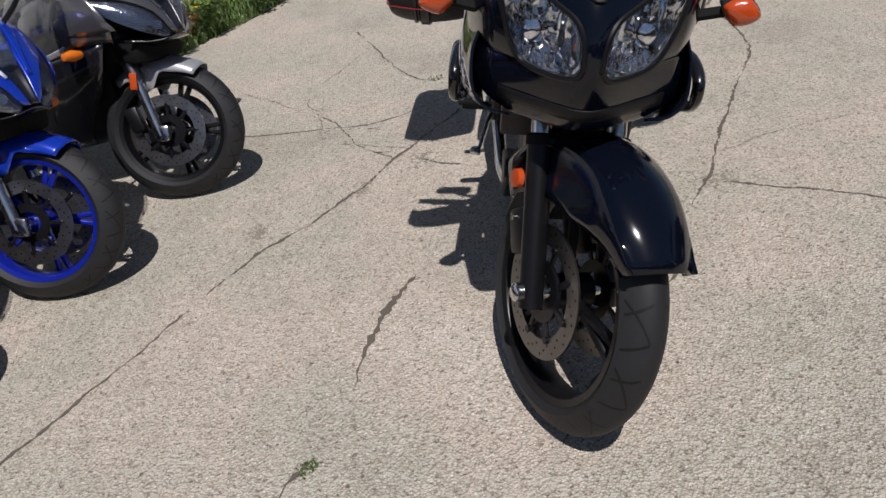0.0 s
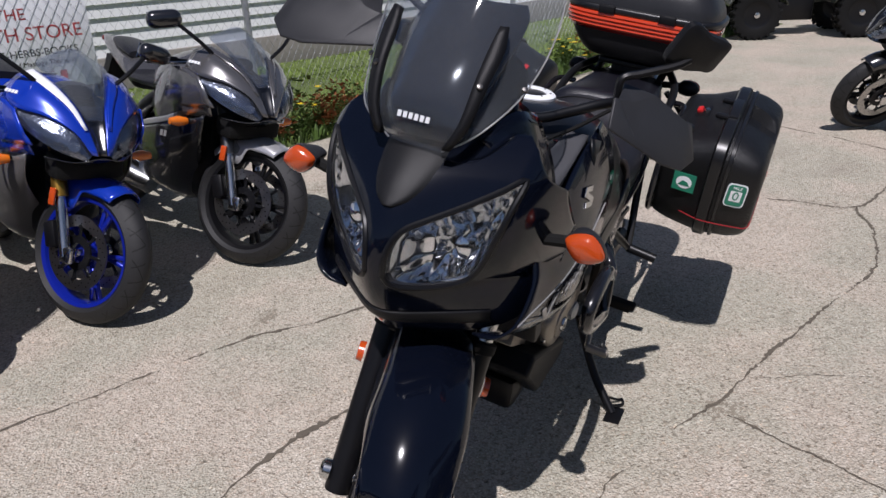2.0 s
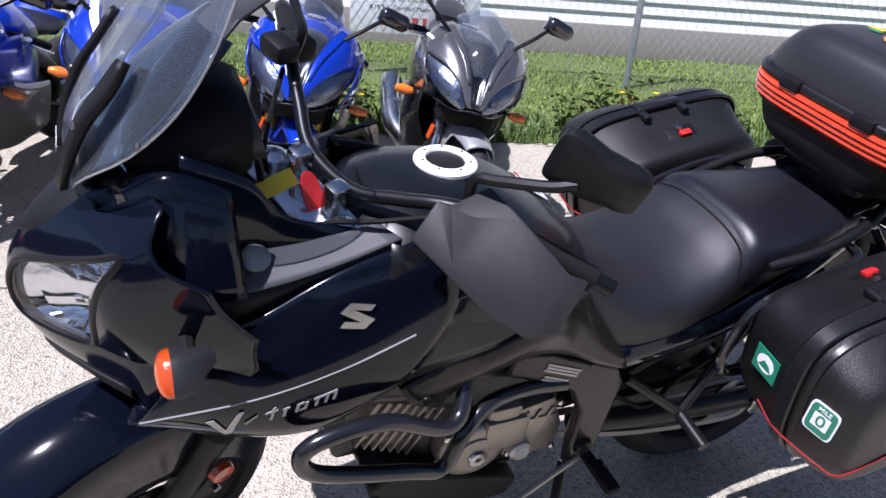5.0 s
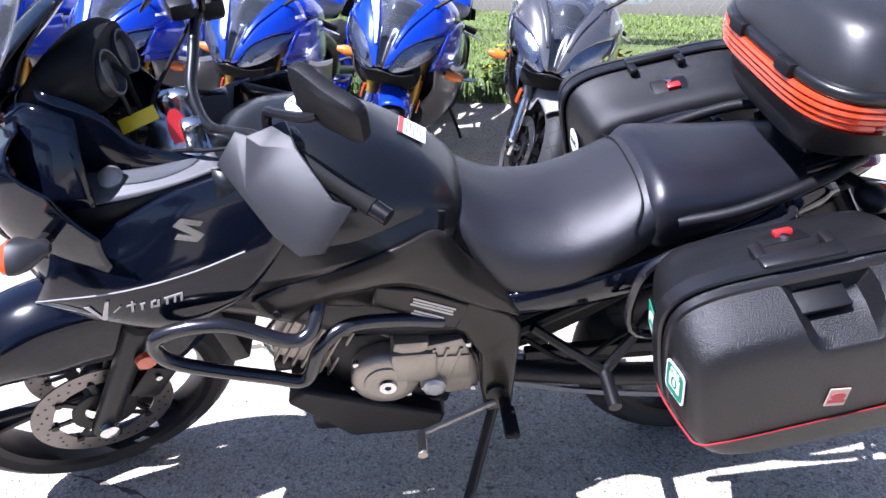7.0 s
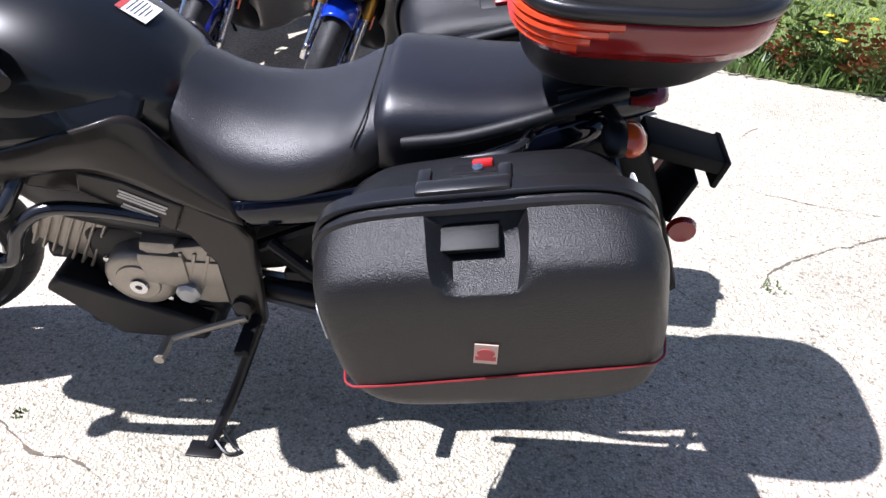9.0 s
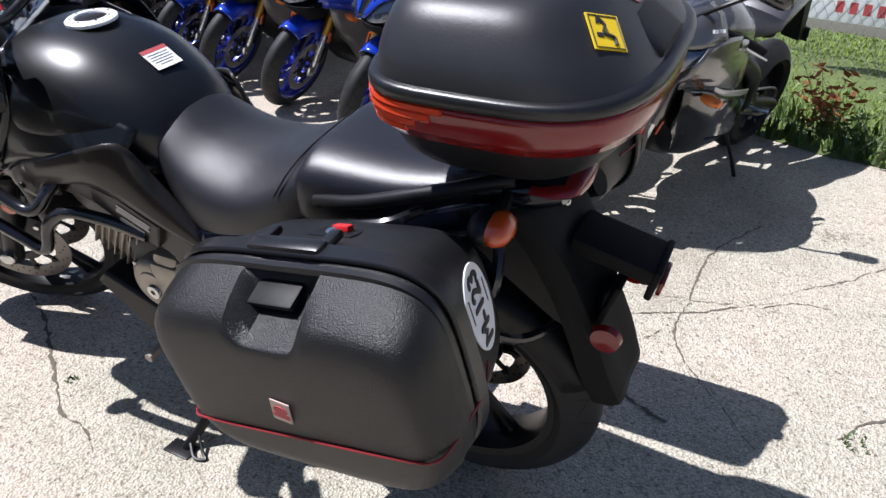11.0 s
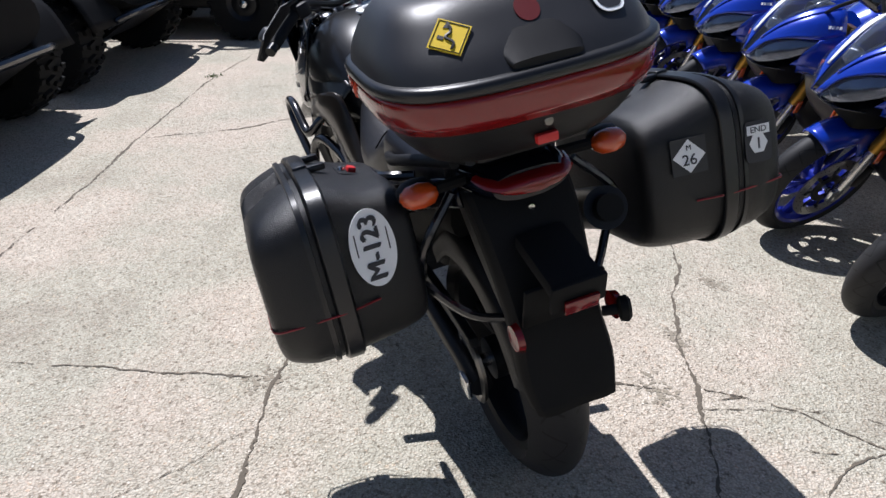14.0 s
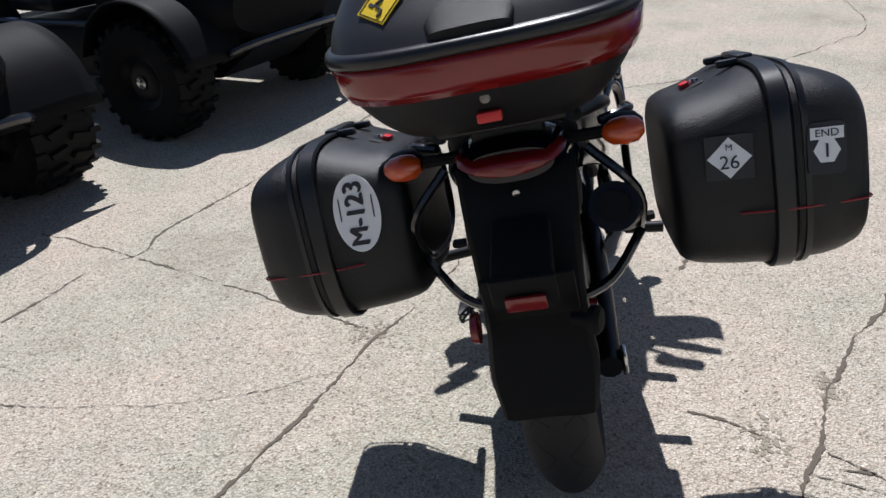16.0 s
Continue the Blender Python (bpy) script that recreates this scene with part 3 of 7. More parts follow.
def weed(u, n, h, seed, leaf, flowers=0):
    """A leafy weed: stalks with many small leaves, and yellow heads on some."""
    r = random.Random(seed)
    root = thing("weed", "leafy weed with yellow flowers by the lawn edge" if flowers else ("dry reddish-brown weed by the lawn edge" if leaf is M_DRYLEAF else "leafy green weed by the lawn edge"), "weed", "weeds along the lawn", Matrix.Translation(site(u, n, 0.01)))
    stems, leaves, heads = [], bmesh.new(), []
    for i in range(9):
        a = r.uniform(0, 6.28)
        top = Vector((math.cos(a) * h * r.uniform(0.15, 0.6), math.sin(a) * h * r.uniform(0.15, 0.6), h * r.uniform(0.6, 1.1)))
        stems.append(tube([(0, 0, 0), top * 0.5 + Vector((0, 0, h * 0.08)), top], 0.003, 4, 3, taper=0.4))
        for q in range(16):
            f = r.uniform(0.2, 1.0)
            c = top * f + Vector((r.uniform(-1, 1), r.uniform(-1, 1), r.uniform(-0.5, 0.7))) * h * 0.13
            d = Vector((r.uniform(-1, 1), r.uniform(-1, 1), r.uniform(-0.1, 0.7))).normalized()
            s = d.orthogonal().normalized() * h * 0.045
            ln = h * r.uniform(0.09, 0.2)
            vs = [leaves.verts.new(p) for p in (c, c + d * ln * 0.5 + s, c + d * ln, c + d * ln * 0.5 - s)]
            leaves.faces.new(vs)
        if i < flowers:
            for k in range(7):
                b = k / 7 * 6.283
                hd = Vector((math.cos(b), math.sin(b), 0.3)) * 0.02
                heads.append(plate([(0, 0), (hd.x + 0.006, hd.y - 0.006), (hd.x * 1.4, hd.y * 1.4), (hd.x - 0.006, hd.y + 0.006)], 0, 0.002, "z"))
                bmesh.ops.transform(heads[-1], matrix=Matrix.Translation(top + Vector((0, 0, 0.012))), verts=heads[-1].verts)
    part("stalk", join(*stems), M_LEAF, root)
    part("foliage", leaves, leaf, root)
    if heads:
        part("flower_head", join(*heads), M_PETAL, root)
    return root


for i, (u, n, h, leaf, fl) in enumerate(((-1.24, -3.02, 0.32, M_DRYLEAF, 0), (-1.10, -3.08, 0.36, M_DRYLEAF, 0), (-1.0, -3.0, 0.33, M_DRYLEAF, 0), (-0.93, -3.1, 0.30, M_DRYLEAF, 0), (-0.62, -3.06, 0.28, M_DRYLEAF, 0), (-0.74, -3.0, 0.30, M_LEAF, 3), (-0.84, -3.06, 0.32, M_LEAF, 3), (-1.45, -3.04, 0.30, M_LEAF, 3))):
    weed(u, n, h, 60 + i, leaf, fl)
wr = random.Random(11)
for i in range(46):
    u = wr.uniform(-6.5, 5.5)
    kind = wr.random()
    weed(u, EDGE + wr.uniform(-0.35, 0.06), wr.uniform(0.14, 0.42), 100 + i, M_DRYLEAF if kind < 0.2 else M_LEAF, 6 if 0.2 < kind < 0.55 else 0)

# building with lapped siding
wall = tagged(part("wall_north", rbox(26, 0.2, 3.6, at=(-1, WALL - 0.14, 2.15)), M_SIDING, m=SITE_M), "white painted building wall with horizontal lap siding", "wall", kind="structure")
tagged(part("foundation", rbox(26.02, 0.26, 0.46, 0.01, at=(-1, WALL - 0.10, 0.16)), M_FOUND, m=SITE_M), "low weathered concrete foundation under white siding", "foundation", kind="structure")
COURSE = 0.125
board = loft([[(x, 0.0, 0.0), (x, 0.030, 0.0), (x, 0.027, 0.010), (x, 0.004, COURSE + 0.004), (x, 0.0, COURSE + 0.004)] for x in (-13, 13)])
bd = part("siding_board", board, M_SIDING, wall, sharp=20)
bd.matrix_basis = Matrix.Translation((-1, WALL - 0.038, 0.39))
for i in range(1, 28):
    c = bd.copy()
    scene.collection.objects.link(c)
    c.matrix_basis = Matrix.Translation((-1, WALL - 0.038, 0.39 + i * COURSE))
# low kerb, and an added dark wall for the shaded far end of the yard
tagged(part("kerb", rbox(0.15, 16, 0.10, 0.02, at=(15.9, 4.2, 0.04)), M_FOUND, m=SITE_M), "low worn concrete kerb across the end of the yard", "kerb", kind="structure")
M_ENDSHADE = mat("dark_end_shade", (0.030, 0.026, 0.023), 0.7, vary=0.35, scale=6, bump=0.5, bump_scale=50)
east = tagged(part("wall_east", rbox(0.2, 16, 3.2, at=(17.6, 4.2, 1.6)), M_ENDSHADE, m=SITE_M), "dark wall in place of the shaded opening at the yard's end", "wall", kind="structure")
plank = rbox(0.03, 0.185, 3.2, 0.006)
first = part("plank", plank, M_ENDSHADE, east)
first.matrix_basis = Matrix.Translation((17.485, -3.7, 1.6))
for i in range(1, 80):
    c = first.copy()
    scene.collection.objects.link(c)
    c.matrix_basis = Matrix.Translation((17.485, -3.7 + 0.2 * i, 1.6))
# a window and a downpipe on the siding
win = tagged(part("window_1", join(rbox(0.07, 0.05, 0.9, 0.006, at=(-0.45, 0, 0)), rbox(0.07, 0.05, 0.9, 0.006, at=(0.45, 0, 0)), rbox(0.97, 0.05, 0.07, 0.006, at=(0, 0, -0.45)), rbox(0.97, 0.05, 0.07, 0.006, at=(0, 0, 0.45)), rbox(0.04, 0.04, 0.9, at=(0, 0, 0))), M_GALV, m=SITE_M @ Matrix.Translation((6.1, WALL - 0.0, 1.6))), "small metal-framed window in the white siding", "window", kind="structure")
part("pane", rbox(0.86, 0.012, 0.86, at=(0, -0.008, 0)), M_SMOKE, win, "dark window glass")
pipe = thing("downpipe", "white metal downpipe on the siding", "pipe", m=SITE_M)
part("pipe", tube([(4.95, WALL + 0.06, 0.15), (4.95, WALL + 0.06, 3.6)], 0.045, 12, smooth=False), M_SIDING, pipe)
part("bracket", rbox(0.13, 0.09, 0.03, 0.004, at=(4.95, WALL + 0.04, 1.3)), M_GALV, pipe)

# chain-link fence
fence = thing("chain_link_fence", "galvanised chain-link fence in front of the building", "fence", m=SITE_M)
FU0, FU1, FH = -8.47, 9.5, 1.75
for i in range(6):
    x = FU0 + i * 3.59 + 0.02
    post = part("post", lathe([(0.0, -0.02), (0.03, -0.02), (0.03, FH + 0.03), (0.02, FH + 0.06), (0.0, FH + 0.065)], 14), M_GALV, fence, m=Matrix.Translation((x, FENCE - 0.03, 0)) @ pose(0, 0, 0, 90))
part("rail", tube([(FU0, FENCE - 0.03, FH), (FU1, FENCE - 0.03, FH)], 0.021, 10, smooth=False), M_GALV, fence)
verts, faces = [], []
step, r = 0.075, 0.0013
for sgn in (1, -1):
    k = int((FU1 - FU0 + FH) / step)
    for i in range(k):
        a0 = FU0 - FH / 2 + i * step if sgn > 0 else FU0 + i * step
        p0, p1 = [a0, 0.06], [a0 + sgn * FH * 0.62, FH]
        if p0[0] < FU0 or p1[0] < FU0 or p0[0] > FU1 or p1[0] > FU1:
            continue
        y = FENCE + 0.004 * sgn
        q = len(verts)
        for p in (p0, p1):
            verts += [(p[0] - r, y - r, p[1]), (p[0] + r, y - r, p[1]), (p[0], y + r, p[1])]
        faces += [(q, q + 1, q + 4, q + 3), (q + 1, q + 2, q + 5, q + 4), (q + 2, q, q + 3, q + 5)]
me = bpy.data.meshes.new("wire_mesh")
me.from_pydata(verts, [], faces)
me.materials.append(M_GALV)
mesh_ob = tagged(new("wire_mesh", me), kind="stuff")
mesh_ob.parent = fence

# sign on the fence
SIGN_U, SIGN_Z = 0.62, 0.76
sign = thing("store_sign", "white store sign hung on the chain-link fence", "sign", m=SITE_M @ Matrix.Translation((SIGN_U, FENCE - 0.015, SIGN_Z)))
SW, SH = 1.07, 0.70
part("board", rbox(SW, 0.012, SH, 0.003), M_WHITE, sign)
turn = facing(None, (0, 1, 0))
for txt, sz, z, mt in (("THE", 0.115, 0.205, M_SIGNRED), ("HEALTH STORE", 0.135, 0.066, M_SIGNRED), ("VITAMINS-HERBS-BOOKS", 0.074, -0.068, M_INK), ("A.M.T.A. Certified Massage Therapist", 0.05, -0.145, M_INK)):
    lettering("writing", txt, sz, mt, sign, Matrix.Translation((0, 0.0065, z)) @ turn)
for k in range(7):
    part("writing_bar", moved(bars([0.05], 0.075), Matrix.Translation((-0.27 + 0.09 * k, 0.0066, -0.25)) @ turn), M_SIGNRED, sign)
for sx in (-1, 1):
    for sz in (-1, 1):
        part("tie", tube([(sx * 0.52, -0.01, sz * 0.32), (sx * 0.52, 0.03, sz * 0.32), (sx * 0.53, 0.03, sz * 0.34)], 0.003, 5), M_GALV, sign)


# ---- the black touring motorcycle ----
STEER_DEG = 24
LEAN = Matrix.Translation((-0.131, 0.022, 0)) @ pose(0, 0, 0, -10, 0, 0.2) @ Matrix.Diagonal((1.10, 1.10, 1.075, 1))
bike = thing("touring_motorcycle", "black touring motorcycle leaning on its side stand on concrete", "motorcycle", m=LEAN)
AXLE_F, AXLE_R, RF, RR = Vector((1.485, 0, 0.300)), Vector((0.115, 0, 0.295)), 0.300, 0.295
HEAD = Vector((1.165, 0, 0.90))
RAKE = Vector((math.sin(radians(26)), 0, -math.cos(radians(26))))
STEER = Matrix.Translation(HEAD) @ Matrix.Rotation(radians(-STEER_DEG), 4, RAKE) @ Matrix.Translation(-HEAD)


def tyre_bm(R, w, rim, crown=0.6):
    prof = []
    h = w / 2
    for i in range(17):
        a = -1 + 2 * i / 16
        prof.append((R - (abs(a) ** 2.2) * w * crown * 0.75, a * h))
    prof = [(rim, -h * 0.72), (rim + 0.012, -h * 0.86), *prof, (rim + 0.012, h * 0.86), (rim, h * 0.72)]
    return lathe(prof, 72)


def rim_bm(rim, w, spokes, hub, spoke_w=0.028):
    h = w / 2
    bms = [lathe([(rim + 0.004, -h * 0.8), (rim - 0.012, -h * 0.72), (rim - 0.022, -h * 0.3), (rim - 0.022, h * 0.3), (rim - 0.012, h * 0.72), (rim + 0.004, h * 0.8)], 56)]
    bms.append(lathe([(0.012, -h * 0.8), (hub, -h * 0.8), (hub, h * 0.8), (0.012, h * 0.8)], 24))
    return join(*bms)


def disc_bm(r, y, n=40):
    bms = [lathe([(r * 0.70, y - 0.0022), (r, y - 0.0022), (r, y + 0.0022), (r * 0.70, y + 0.0022)], 60, True)]
    return bms[0]


def disc_detail(r, y):
    """The black carrier, its arms and the drilled holes' dark rims."""
    bms = [lathe([(0.04, y - 0.004), (r * 0.46, y - 0.004), (r * 0.46, y + 0.004), (0.04, y + 0.004)], 30, True)]
    for i in range(8):
        a = 2 * math.pi * i / 8
        bms.append(moved(rbox(r * 0.30, 0.006, 0.014, 0.002, 1, at=(r * 0.58, y, 0)), Matrix.Rotation(a, 4, "Y")))
        bms.append(moved(lathe([(0.0, -0.007), (0.008, -0.007), (0.008, 0.007), (0.0, 0.007)], 10), Matrix.Rotation(a, 4, "Y") @ Matrix.Translation((r * 0.71, y, 0))))
    for i in range(48):
        a = 2 * math.pi * i / 48
        q = r * (0.79 + 0.065 * (i % 3))
        bms.append(moved(lathe([(0.0, -0.0027), (0.0032, -0.0027), (0.0032, 0.0027), (0.0, 0.0027)], 6), Matrix.Rotation(a, 4, "Y") @ Matrix.Translation((q, y, 0))))
    return join(*bms)


def wheel(parent, name, m, R, w, rim, rim_mat, spokes, hub, discs, disc_r, disc_mat=None):
    wh = part(name, rim_bm(rim, w, spokes, hub), rim_mat, parent, "cast alloy wheel", m)
    for i in range(spokes):
        for off in (-0.10, 0.10):
            a = 2 * math.pi * i / spokes
            p0 = Vector((math.cos(a - off * 1.5) * hub * 0.8, 0, math.sin(a - off * 1.5) * hub * 0.8))
            p1 = Vector((math.cos(a + off) * (rim - 0.012), 0, math.sin(a + off) * (rim - 0.012)))
            d = p1 - p0
            part("spoke", rbox(d.length, 0.022, 0.0196, 0.005, 1, m=Matrix.Translation((p0 + p1) / 2) @ Matrix.Rotation(-math.atan2(d.z, d.x), 4, "Y")), rim_mat, wh)
    part("tyre", tyre_bm(R, w, rim), M_TYRE, wh, "black rubber tyre with grooved tread")
    for y in discs:
        part("brake_disc", disc_bm(disc_r, y), disc_mat or M_DISC, wh, "drilled steel brake disc")
        part("disc_carrier", disc_detail(disc_r, y), M_BLACK, wh)
    part("axle", lathe([(0.0, -w * 0.85), (0.016, -w * 0.85), (0.016, w * 0.85), (0.0, w * 0.85)], 14), M_STEEL, wh)
    return wh


wheel(bike, "front_wheel", STEER @ Matrix.Translation(AXLE_F), RF, 0.102, 0.235, M_BLACK, 3, 0.038, (-0.062, 0.062), 0.143)
wheel(bike, "rear_wheel", Matrix.Translation(AXLE_R), RR, 0.14, 0.212, M_BLACK, 3, 0.05, (-0.07,), 0.12)


# fork, fender and brakes, all turned with the bars
def fork_pt(t, y, dx=0.0):
    """Along a fork leg: t = 0 at the axle, 1 at the upper clamp."""
    top = HEAD + Vector((0.02, 0, 0.0))
    p = AXLE_F.lerp(top, t)
    return Vector((p.x + dx, y, p.z))


for s in (-1, 1):
    y = 0.088 * s
    part("fork_slider", tube([fork_pt(-0.05, y), fork_pt(0.12, y), fork_pt(0.46, y)], 0.026, 16), M_BLACK, bike, m=STEER)
    part("fork_tube", tube([fork_pt(0.46, y), fork_pt(1.05, y)], 0.0205, 16, smooth=False), M_STEEL, bike, "polished steel fork tube", STEER)
    part("dust_seal", moved(lathe([(0.021, 0), (0.03, 0.0), (0.03, 0.02), (0.021, 0.024)], 16), Matrix.Translation(fork_pt(0.45, y)) @ RAKE.to_track_quat("-Y", "X").to_matrix().to_4x4()), M_RUBBER, bike, m=STEER)
    cal = part("brake_caliper", rbox(0.07, 0.05, 0.10, 0.012, at=(AXLE_F.x - 0.115, 0.072 * s, AXLE_F.z + 0.075), m=Matrix.Rotation(radians(-38), 4, "Y")), M_BLACK, bike, m=STEER)
    part("caliper_bolt", moved(lathe([(0, -0.034), (0.007, -0.034), (0.007, 0.034), (0, 0.034)], 10), Matrix.Translation((AXLE_F.x - 0.13, 0.072 * s, AXLE_F.z + 0.10))), M_STEEL, cal)
    rf = part("fork_reflector", moved(lathe([(0, 0), (0.021, 0), (0.019, 0.012), (0, 0.014)], 24), Matrix.Translation(fork_pt(0.33, 0.118 * s, -0.025)) @ (Matrix() if s > 0 else Matrix.Rotation(math.pi, 4, "Z"))), M_AMBER, bike, "round amber reflector", STEER)
    part("brake_hose", tube([(AXLE_F.x - 0.10, 0.08 * s, AXLE_F.z + 0.12), (AXLE_F.x - 0.17, 0.085 * s, AXLE_F.z + 0.24), (AXLE_F.x - 0.19, 0.06 * s, AXLE_F.z + 0.40), (AXLE_F.x - 0.25, 0.03 * s, AXLE_F.z + 0.50)], 0.005, 6), M_RUBBER, bike, m=STEER)
    part("axle_nut", moved(lathe([(0, 0), (0.02, 0), (0.02, 0.014), (0.012, 0.02), (0, 0.02)], 18), Matrix.Translation(AXLE_F + Vector((0, 0.112 * s, 0))) @ (Matrix() if s > 0 else Matrix.Rotation(math.pi, 4, "Z"))), M_STEEL, bike, m=STEER)
rows = []
for i in range(9):
    a = radians(146 - i * 12.9)
    R = RF + 0.03 + 0.008 * math.sin(i / 8 * math.pi)
    w = 0.088 - 0.010 * math.sin(i / 8 * math.pi) - (0.022 if i == 8 else 0.010 if i == 7 else 0.0)
    drop = 0.080 + 0.03 * math.sin(i / 8 * math.pi) - (0.062 if i == 8 else 0.042 if i == 7 else 0.018 if i == 6 else 0)
    sec = []
    qe = 1.06 if i < 6 else 0.97
    for q, rr in ((-qe, -drop - 0.03), (-1, -drop * 0.75), (-0.90, -0.022), (-0.5, -0.004), (0, 0.004), (0.5, -0.004), (0.90, -0.022), (1, -drop * 0.75), (qe, -drop - 0.03)):
        sec.append((AXLE_F.x + math.cos(a) * (R + rr), q * w, AXLE_F.z + math.sin(a) * (R + rr)))
    rows.append(sec)
part("front_fender", sheet(rows, 3, 3), M_PAINT, bike, "glossy dark blue-black front fender", STEER, solid=0.004)
part("fork_brace", rbox(0.06, 0.2, 0.03, 0.01, at=fork_pt(0.47, 0)), M_BLACK, bike, m=STEER)
part("lower_clamp", rbox(0.08, 0.24, 0.04, 0.012, at=fork_pt(0.80, 0)), M_BLACK, bike, m=STEER)


# nose and headlights
def nose_w(z):
    return float(np.interp(z, [0.67, 0.70, 0.76, 0.85, 0.93, 1.0, 1.03], [0.11, 0.18, 0.208, 0.220, 0.210, 0.165, 0.13]))


def nose_x(y, z):
    """The nose: a prow that is sharp at the lights and broad under the screen."""
    k = float(np.interp(z, [0.68, 0.79, 0.88, 0.96, 1.02], [0.75, 1.05, 0.75, 0.46, 0.40]))
    mid = 1.562 - (4.0 if z > 0.825 else 3.0) * (z - 0.825) ** 2
    wrap = max(0.0, abs(y) - 0.158)
    return mid - k * (math.sqrt(y * y + 0.0009) - 0.03) - 32 * wrap * wrap


LIGHT = [(0.015, 0.806), (0.016, 0.835), (0.021, 0.862), (0.035, 0.884), (0.062, 0.900), (0.100, 0.921), (0.140, 0.946), (0.168, 0.964), (0.161, 0.920), (0.149, 0.870), (0.135, 0.825), (0.117, 0.793), (0.090, 0.783), (0.052, 0.782), (0.026, 0.789)]


def in_light(y, z, grow=1.0):
    c = False
    pts = [(0.10 + (a - 0.10) * grow, 0.85 + (b - 0.85) * grow) for a, b in LIGHT]
    for (y0, z0), (y1, z1) in zip(pts, pts[1:] + pts[:1]):
        if (z0 > z) != (z1 > z) and abs(y) < (y1 - y0) * (z - z0) / (z1 - z0) + y0:
            c = not c
    return c


bm = bmesh.new()
vs = []
for j in range(111):
    z = 0.672 + (1.015 - 0.672) * j / 110
    vs.append([bm.verts.new((nose_x(u / 84 * nose_w(z), z), u / 84 * nose_w(z), z)) for u in range(-84, 85)])
for a, b in zip(vs, vs[1:]):
    for i in range(168):
        if not in_light((a[i].co.y + b[i + 1].co.y) / 2, (a[i].co.z + b[i].co.z) / 2):
            bm.faces.new((a[i], a[i + 1], b[i + 1], b[i]))
part("nose_fairing", bm, M_PAINT, bike, "glossy black nose fairing", solid=0.005)
# satin panel that closes the nose under the windshield
part("centre_panel", sheet([[(nose_x(y, z) + 0.004 + k, y, z) for y, k in ((-w, -0.004), (-w * 0.6, 0.002), (0, 0.003), (w * 0.6, 0.002), (w, -0.004))] for z, w in ((0.912, 0.010), (0.922, 0.030), (0.945, 0.046), (0.972, 0.054), (0.998, 0.057))]), M_PLASTIC, bike, "satin grey-black panel under the windshield", solid=0.003)
for s in (-1, 1):
    hl = thing("headlight", "", "", m=Matrix())
    hl.parent = bike
    cy, cz = 0.098, 0.835
    fine = [(p.y, p.z) for p in catmull([Vector((0, a, b)) for a, b in LIGHT + LIGHT[:1]], 8)][:-1]
    rings = []
    for f in (1.01, 0.8, 0.55, 0.3, 0.08):
        rings.append([(nose_x(cy + (y - cy) * f, cz + (z - cz) * f) + 0.003 + 0.006 * (1 - f * f), s * (cy + (y - cy) * f), cz + (z - cz) * f) for y, z in fine])
    part("lens", loft(rings, True, False), M_LENS, hl, "clear headlight lens").visible_shadow = False
    # dark housing round a deep chrome bowl with upright flutes
    rings = []
    for f, d in ((1.03, 0.002), (0.985, 0.008), (0.955, 0.012), (0.93, 0.020)):
        rings.append([(nose_x(cy + (y - cy) * f, cz + (z - cz) * f) - d, s * (cy + (y - cy) * f), cz + (z - cz) * f) for y, z in fine])
    part("housing", loft(rings, True, False), M_LAMPRIM, hl, "smoked grey headlight housing", sharp=30)
    rings = []
    for q in range(24):
        f = 0.955 - 0.925 * q / 23
        d = 0.012 + 0.066 * (1 - (f / 0.955) ** 2)
        rib = 0.0060 if 0.16 < f < 0.90 else 0.0
        row = []
        for y, z in fine:
            yy, zz = cy + (y - cy) * f, cz + (z - cz) * f
            wave = abs((yy / 0.022) % 1 - 0.5) * 2 + 0.6 * abs((zz / 0.05) % 1 - 0.5) * 2
            row.append((nose_x(yy, zz) - d - rib * wave, s * yy, zz))
        rings.append(row)
    part("reflector", loft(rings, True, False), M_BOWL, hl, "fluted chrome reflector", sharp=12)
    part("bulb_cap", moved(lathe([(0, 0), (0.022, 0.0), (0.020, 0.026), (0.010, 0.032), (0, 0.033)], 24), Matrix.Translation((nose_x(0.09, 0.845) - 0.070, s * 0.092, 0.840)) @ Matrix.Rotation(radians(-90), 4, "Z")), M_CHROME, hl)
    rim = [Vector((nose_x(y, z) + 0.002, s * y, z)) for y, z in LIGHT]
    part("bezel", tube([*rim, rim[0]], 0.0052, 8, 4), M_BLACK, hl)
# chin under the lights
part("chin", sheet([[(nose_x(y, z) + 0.004 - k, y, z) for y in (-0.15, -0.08, 0, 0.08, 0.15)] for z, k in ((0.728, 0.0), (0.710, -0.003), (0.690, 0.012), (0.675, 0.05))]), M_PLASTIC, bike, solid=0.004)

